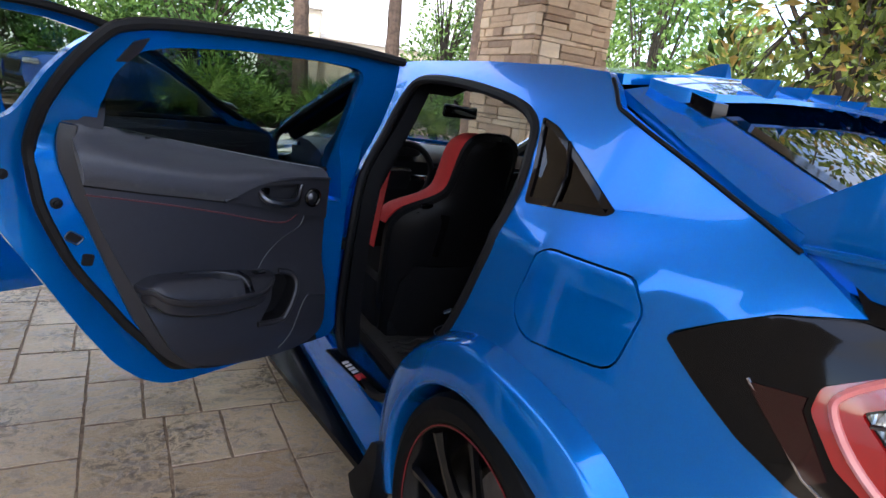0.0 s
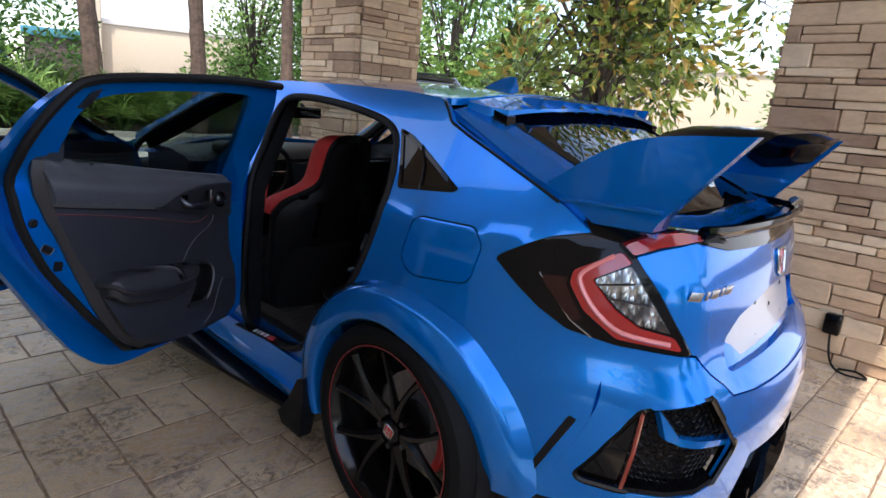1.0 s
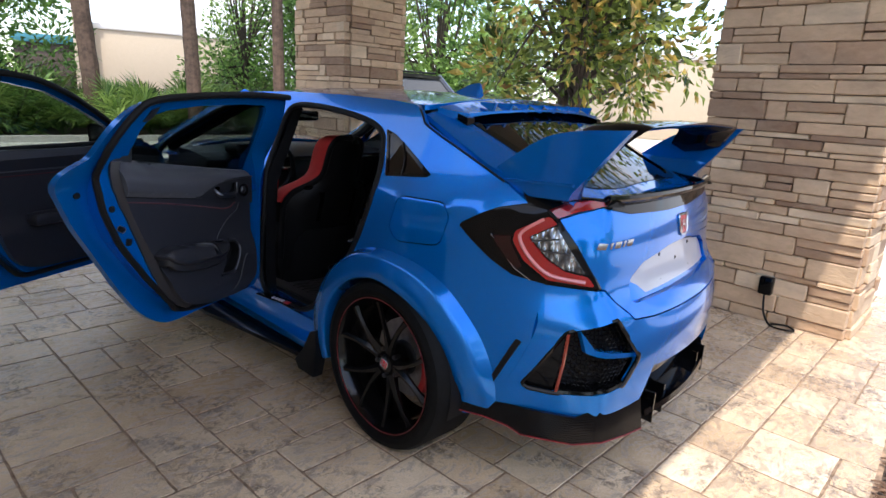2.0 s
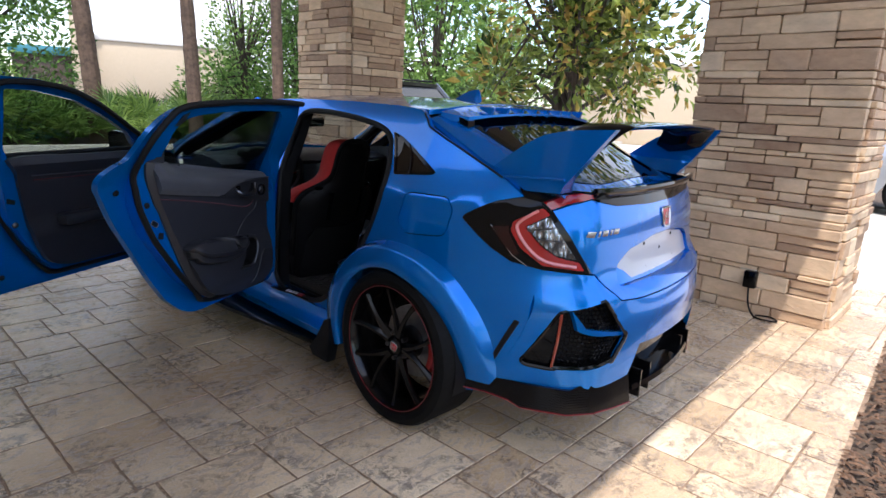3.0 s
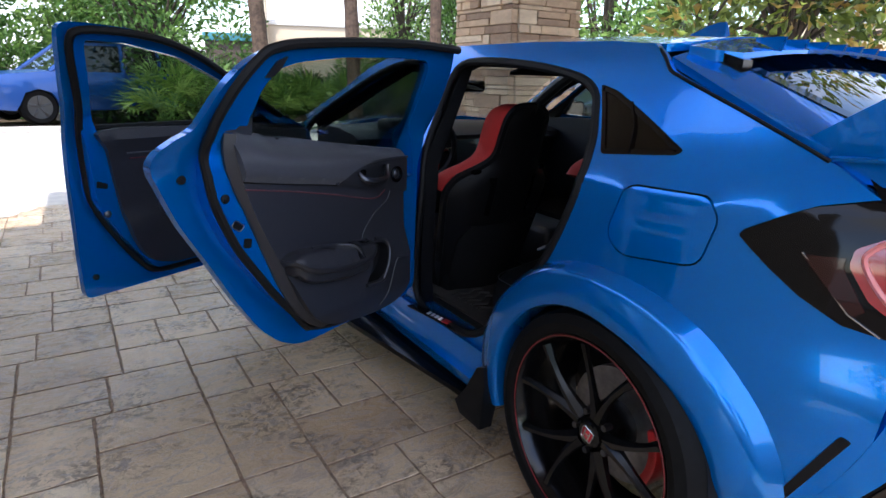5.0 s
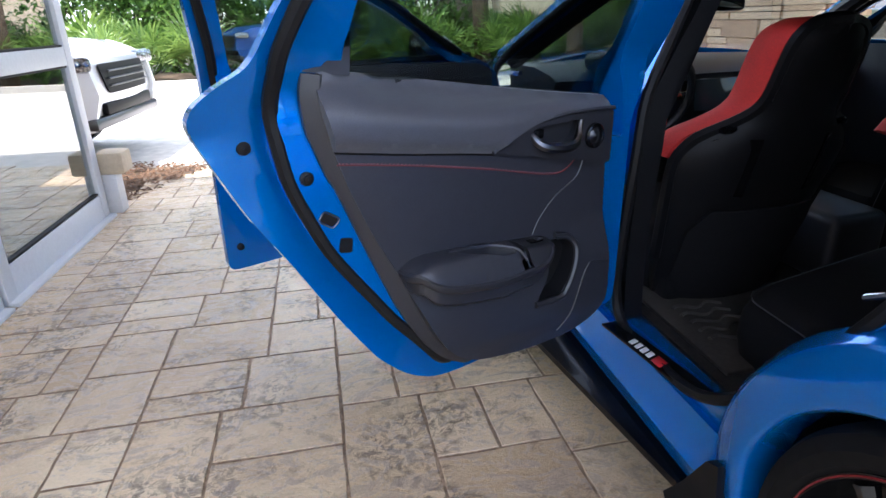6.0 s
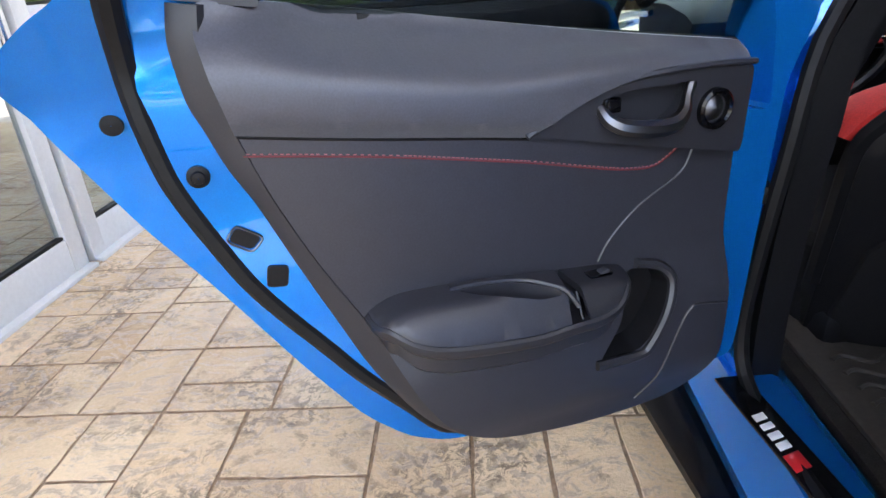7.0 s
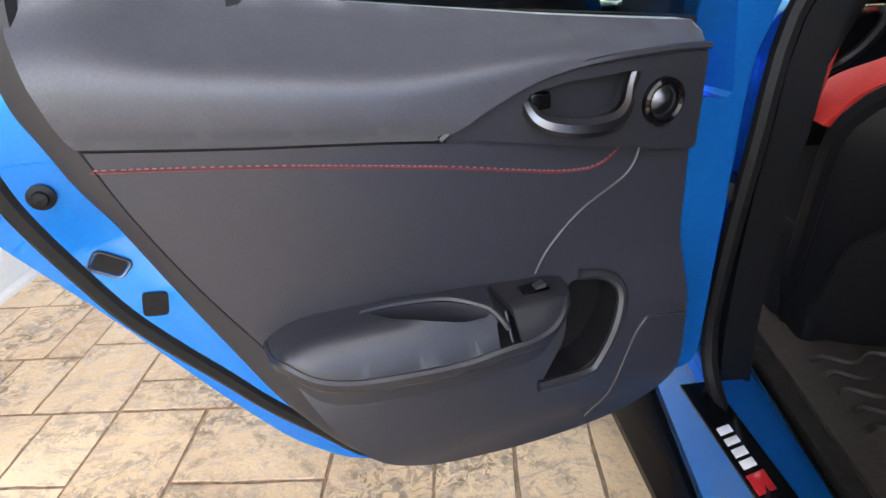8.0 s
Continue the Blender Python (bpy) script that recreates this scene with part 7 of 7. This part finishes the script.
chips("mulch_bed", "brown bark mulch along the paving edge", [(-2.5, -1.60), (2.2, -1.30), (2.2, -2.5), (-2.5, -2.5)], 4200, pr)

# ---- stones and slabs, piece by piece ----
stone_column("column_1", 1.36, 2.06, 3.36, 4.22, 3.6, random.Random(3), 3.7)
stone_column("column_2", 2.0, 2.72, -0.95, 0.06, 3.6, random.Random(8), 3.7)


# one field of the stamped pattern beside the car, in modules: left, near, right and far edge
FIELD = ((5, 31, 10, 36), (10, 30, 13, 35), (13, 30, 17, 35), (10, 26, 14, 30), (4, 26, 10, 31), (9, 21, 14, 26), (14, 25, 19, 30), (14, 20, 17, 25),
         (17, 20, 20, 25), (20, 20, 25, 25), (14, 11, 18, 20), (18, 15, 21, 20), (21, 15, 24, 20), (18, 10, 24, 15), (4, 23, 9, 26), (4, 21, 9, 23),
         (8, 17, 14, 21), (8, 11, 14, 17), (0, 26, 4, 31), (0, 31, 5, 33), (0, 33, 5, 36), (0, 36, 6, 41), (6, 36, 10, 40), (10, 35, 15, 40))
MOD = 0.061
SLAB_EDGE = [(-3.2, -1.60), (3.4, -1.18), (3.4, 5.2), (-2.25, 5.4), (-2.75, 4.65), (-3.2, 3.95)]


def south_edge(x):
    """Where the paving ends along the mulch."""
    return -1.63 + 0.0646 * (x + 3.1)


def ashlar(rng, u0=-14, v0=-28, nx=114, ny=122):
    """Slabs (left, near, width, depth) that fill the plan round the known field."""
    used = np.zeros((nx, ny), bool)
    out = []
    for a, b, c, d in FIELD:
        used[a - u0:c - u0, b - v0:d - v0] = True
        out.append((a, b, c - a, d - b))
    sizes = [(5, 5), (5, 3), (3, 5), (4, 4), (6, 4), (4, 6), (6, 5), (5, 3), (4, 5), (3, 5), (3, 4), (4, 3)]
    for i in range(nx):
        for j in range(ny):
            if used[i, j]:
                continue
            run = 1
            while run < 9 and j + run < ny and not used[i, j + run]:
                run += 1
            wide = 1
            while wide < 9 and i + wide < nx and not used[i + wide, j]:
                wide += 1
            rng.shuffle(sizes)
            w, h = 1, 1
            for cw, ch in sizes + [(3, 3), (5, 2), (2, 5), (4, 2), (2, 4), (3, 2), (2, 3), (2, 2), (wide, 1), (1, run), (1, 2), (2, 1)]:
                if cw > wide or ch > run or run - ch in (1, 2) or wide - cw in (1, 2):
                    continue
                if i + cw <= nx and j + ch <= ny and not used[i:i + cw, j:j + ch].any():
                    w, h = cw, ch
                    break
            else:
                for cw, ch in ((4, 4), (4, 3), (3, 4), (3, 3), (4, 2), (2, 4), (3, 2), (2, 3), (2, 2), (2, 1), (1, 2)):
                    if i + cw <= nx and j + ch <= ny and not used[i:i + cw, j:j + ch].any():
                        w, h = cw, ch
                        break
            used[i:i + w, j:j + h] = True
            out.append((i + u0, j + v0, w, h))
    return out


def slab_shape(w, h, rng):
    """One slab: a wandering outline, a worn arris and a low top."""
    sx, sy = w * MOD / 2 - 0.0016, h * MOD / 2 - 0.0016
    corners = ((-sx, -sy), (sx, -sy), (sx, sy), (-sx, sy))
    ring = []
    for k in range(4):
        (ax, ay), (bx_, by_) = corners[k], corners[(k + 1) % 4]
        for q in range(5):
            wob = rng.uniform(-0.0008, 0.0042) if q else rng.uniform(0.001, 0.004)
            px, py = ax + (bx_ - ax) * q / 5, ay + (by_ - ay) * q / 5
            ring.append((px * (1 - wob / sx), py * (1 - wob / sy)))
    n = len(ring)
    verts = []
    for shrink, z in ((0.0, -0.0065), (0.0008, -0.0016), (0.0026, 0.0)):
        verts += [(px * (1 - shrink / sx), py * (1 - shrink / sy), z) for px, py in ring]
    faces = [(a + q, a + (q + 1) % n, a + n + (q + 1) % n, a + n + q) for a in (0, n) for q in range(n)]
    faces.append(tuple(range(2 * n, 3 * n)))
    return verts, faces


def paving():
    """Stamped ashlar slabs on a small module, the near ones each a piece of its own."""
    rng = random.Random(20)
    ca, sa = math.cos(radians(1.2)), math.sin(radians(1.2))
    slabs = []
    for u, v, w, h in ashlar(rng):
        px, py = (u + w / 2 - 40.55) * MOD, (v + h / 2 + 0.3) * MOD
        x, y = -1.6 + (px + 1.6) * ca - (py - 1.5) * sa, 1.5 + (px + 1.6) * sa + (py - 1.5) * ca
        reach = h * MOD / 2 + 0.02
        if inside(SLAB_EDGE, [(x, y)])[0] or (-3.2 < x < 3.4 and abs(y - south_edge(x)) < reach):
            slabs.append((math.hypot(x + 1.5, y - 1.2), x, y, w, h))
    slabs.sort()
    shapes, verts, faces = {}, [], []
    for k, (_, x, y, w, h) in enumerate(slabs):
        key = (w, h, rng.randrange(3))
        if key not in shapes:
            vs, fs = slab_shape(w, h, rng)
            me = bpy.data.meshes.new("slab")
            me.from_pydata(vs, [], fs)
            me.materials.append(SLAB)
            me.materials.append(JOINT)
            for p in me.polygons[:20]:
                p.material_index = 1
            shapes[key] = (me, vs, fs)
        me, vs, fs = shapes[key]
        cut = y - h * MOD / 2 - 0.02 < south_edge(x)
        if k < 300 and not cut:
            o = new("slab", me)
            o.parent = pavement
            o.matrix_basis = pose(x, y, 0, 0, 0, 1.2)
        else:
            base = len(verts)
            for p in vs:
                qx, qy = x + p[0] * ca - p[1] * sa, y + p[0] * sa + p[1] * ca
                verts.append((qx, max(qy, south_edge(qx) - 0.002 * p[2] / 0.0065), p[2]))
            faces += [tuple(base + q for q in f) for f in fs]
    me = bpy.data.meshes.new("far_slabs")
    me.from_pydata(verts, [], faces)
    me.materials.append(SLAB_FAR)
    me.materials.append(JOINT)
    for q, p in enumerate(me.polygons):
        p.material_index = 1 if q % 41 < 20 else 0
    o = tagged(new("far_slabs", me), "stamped concrete slabs farther off", kind="stuff")
    o.parent = pavement


paving()
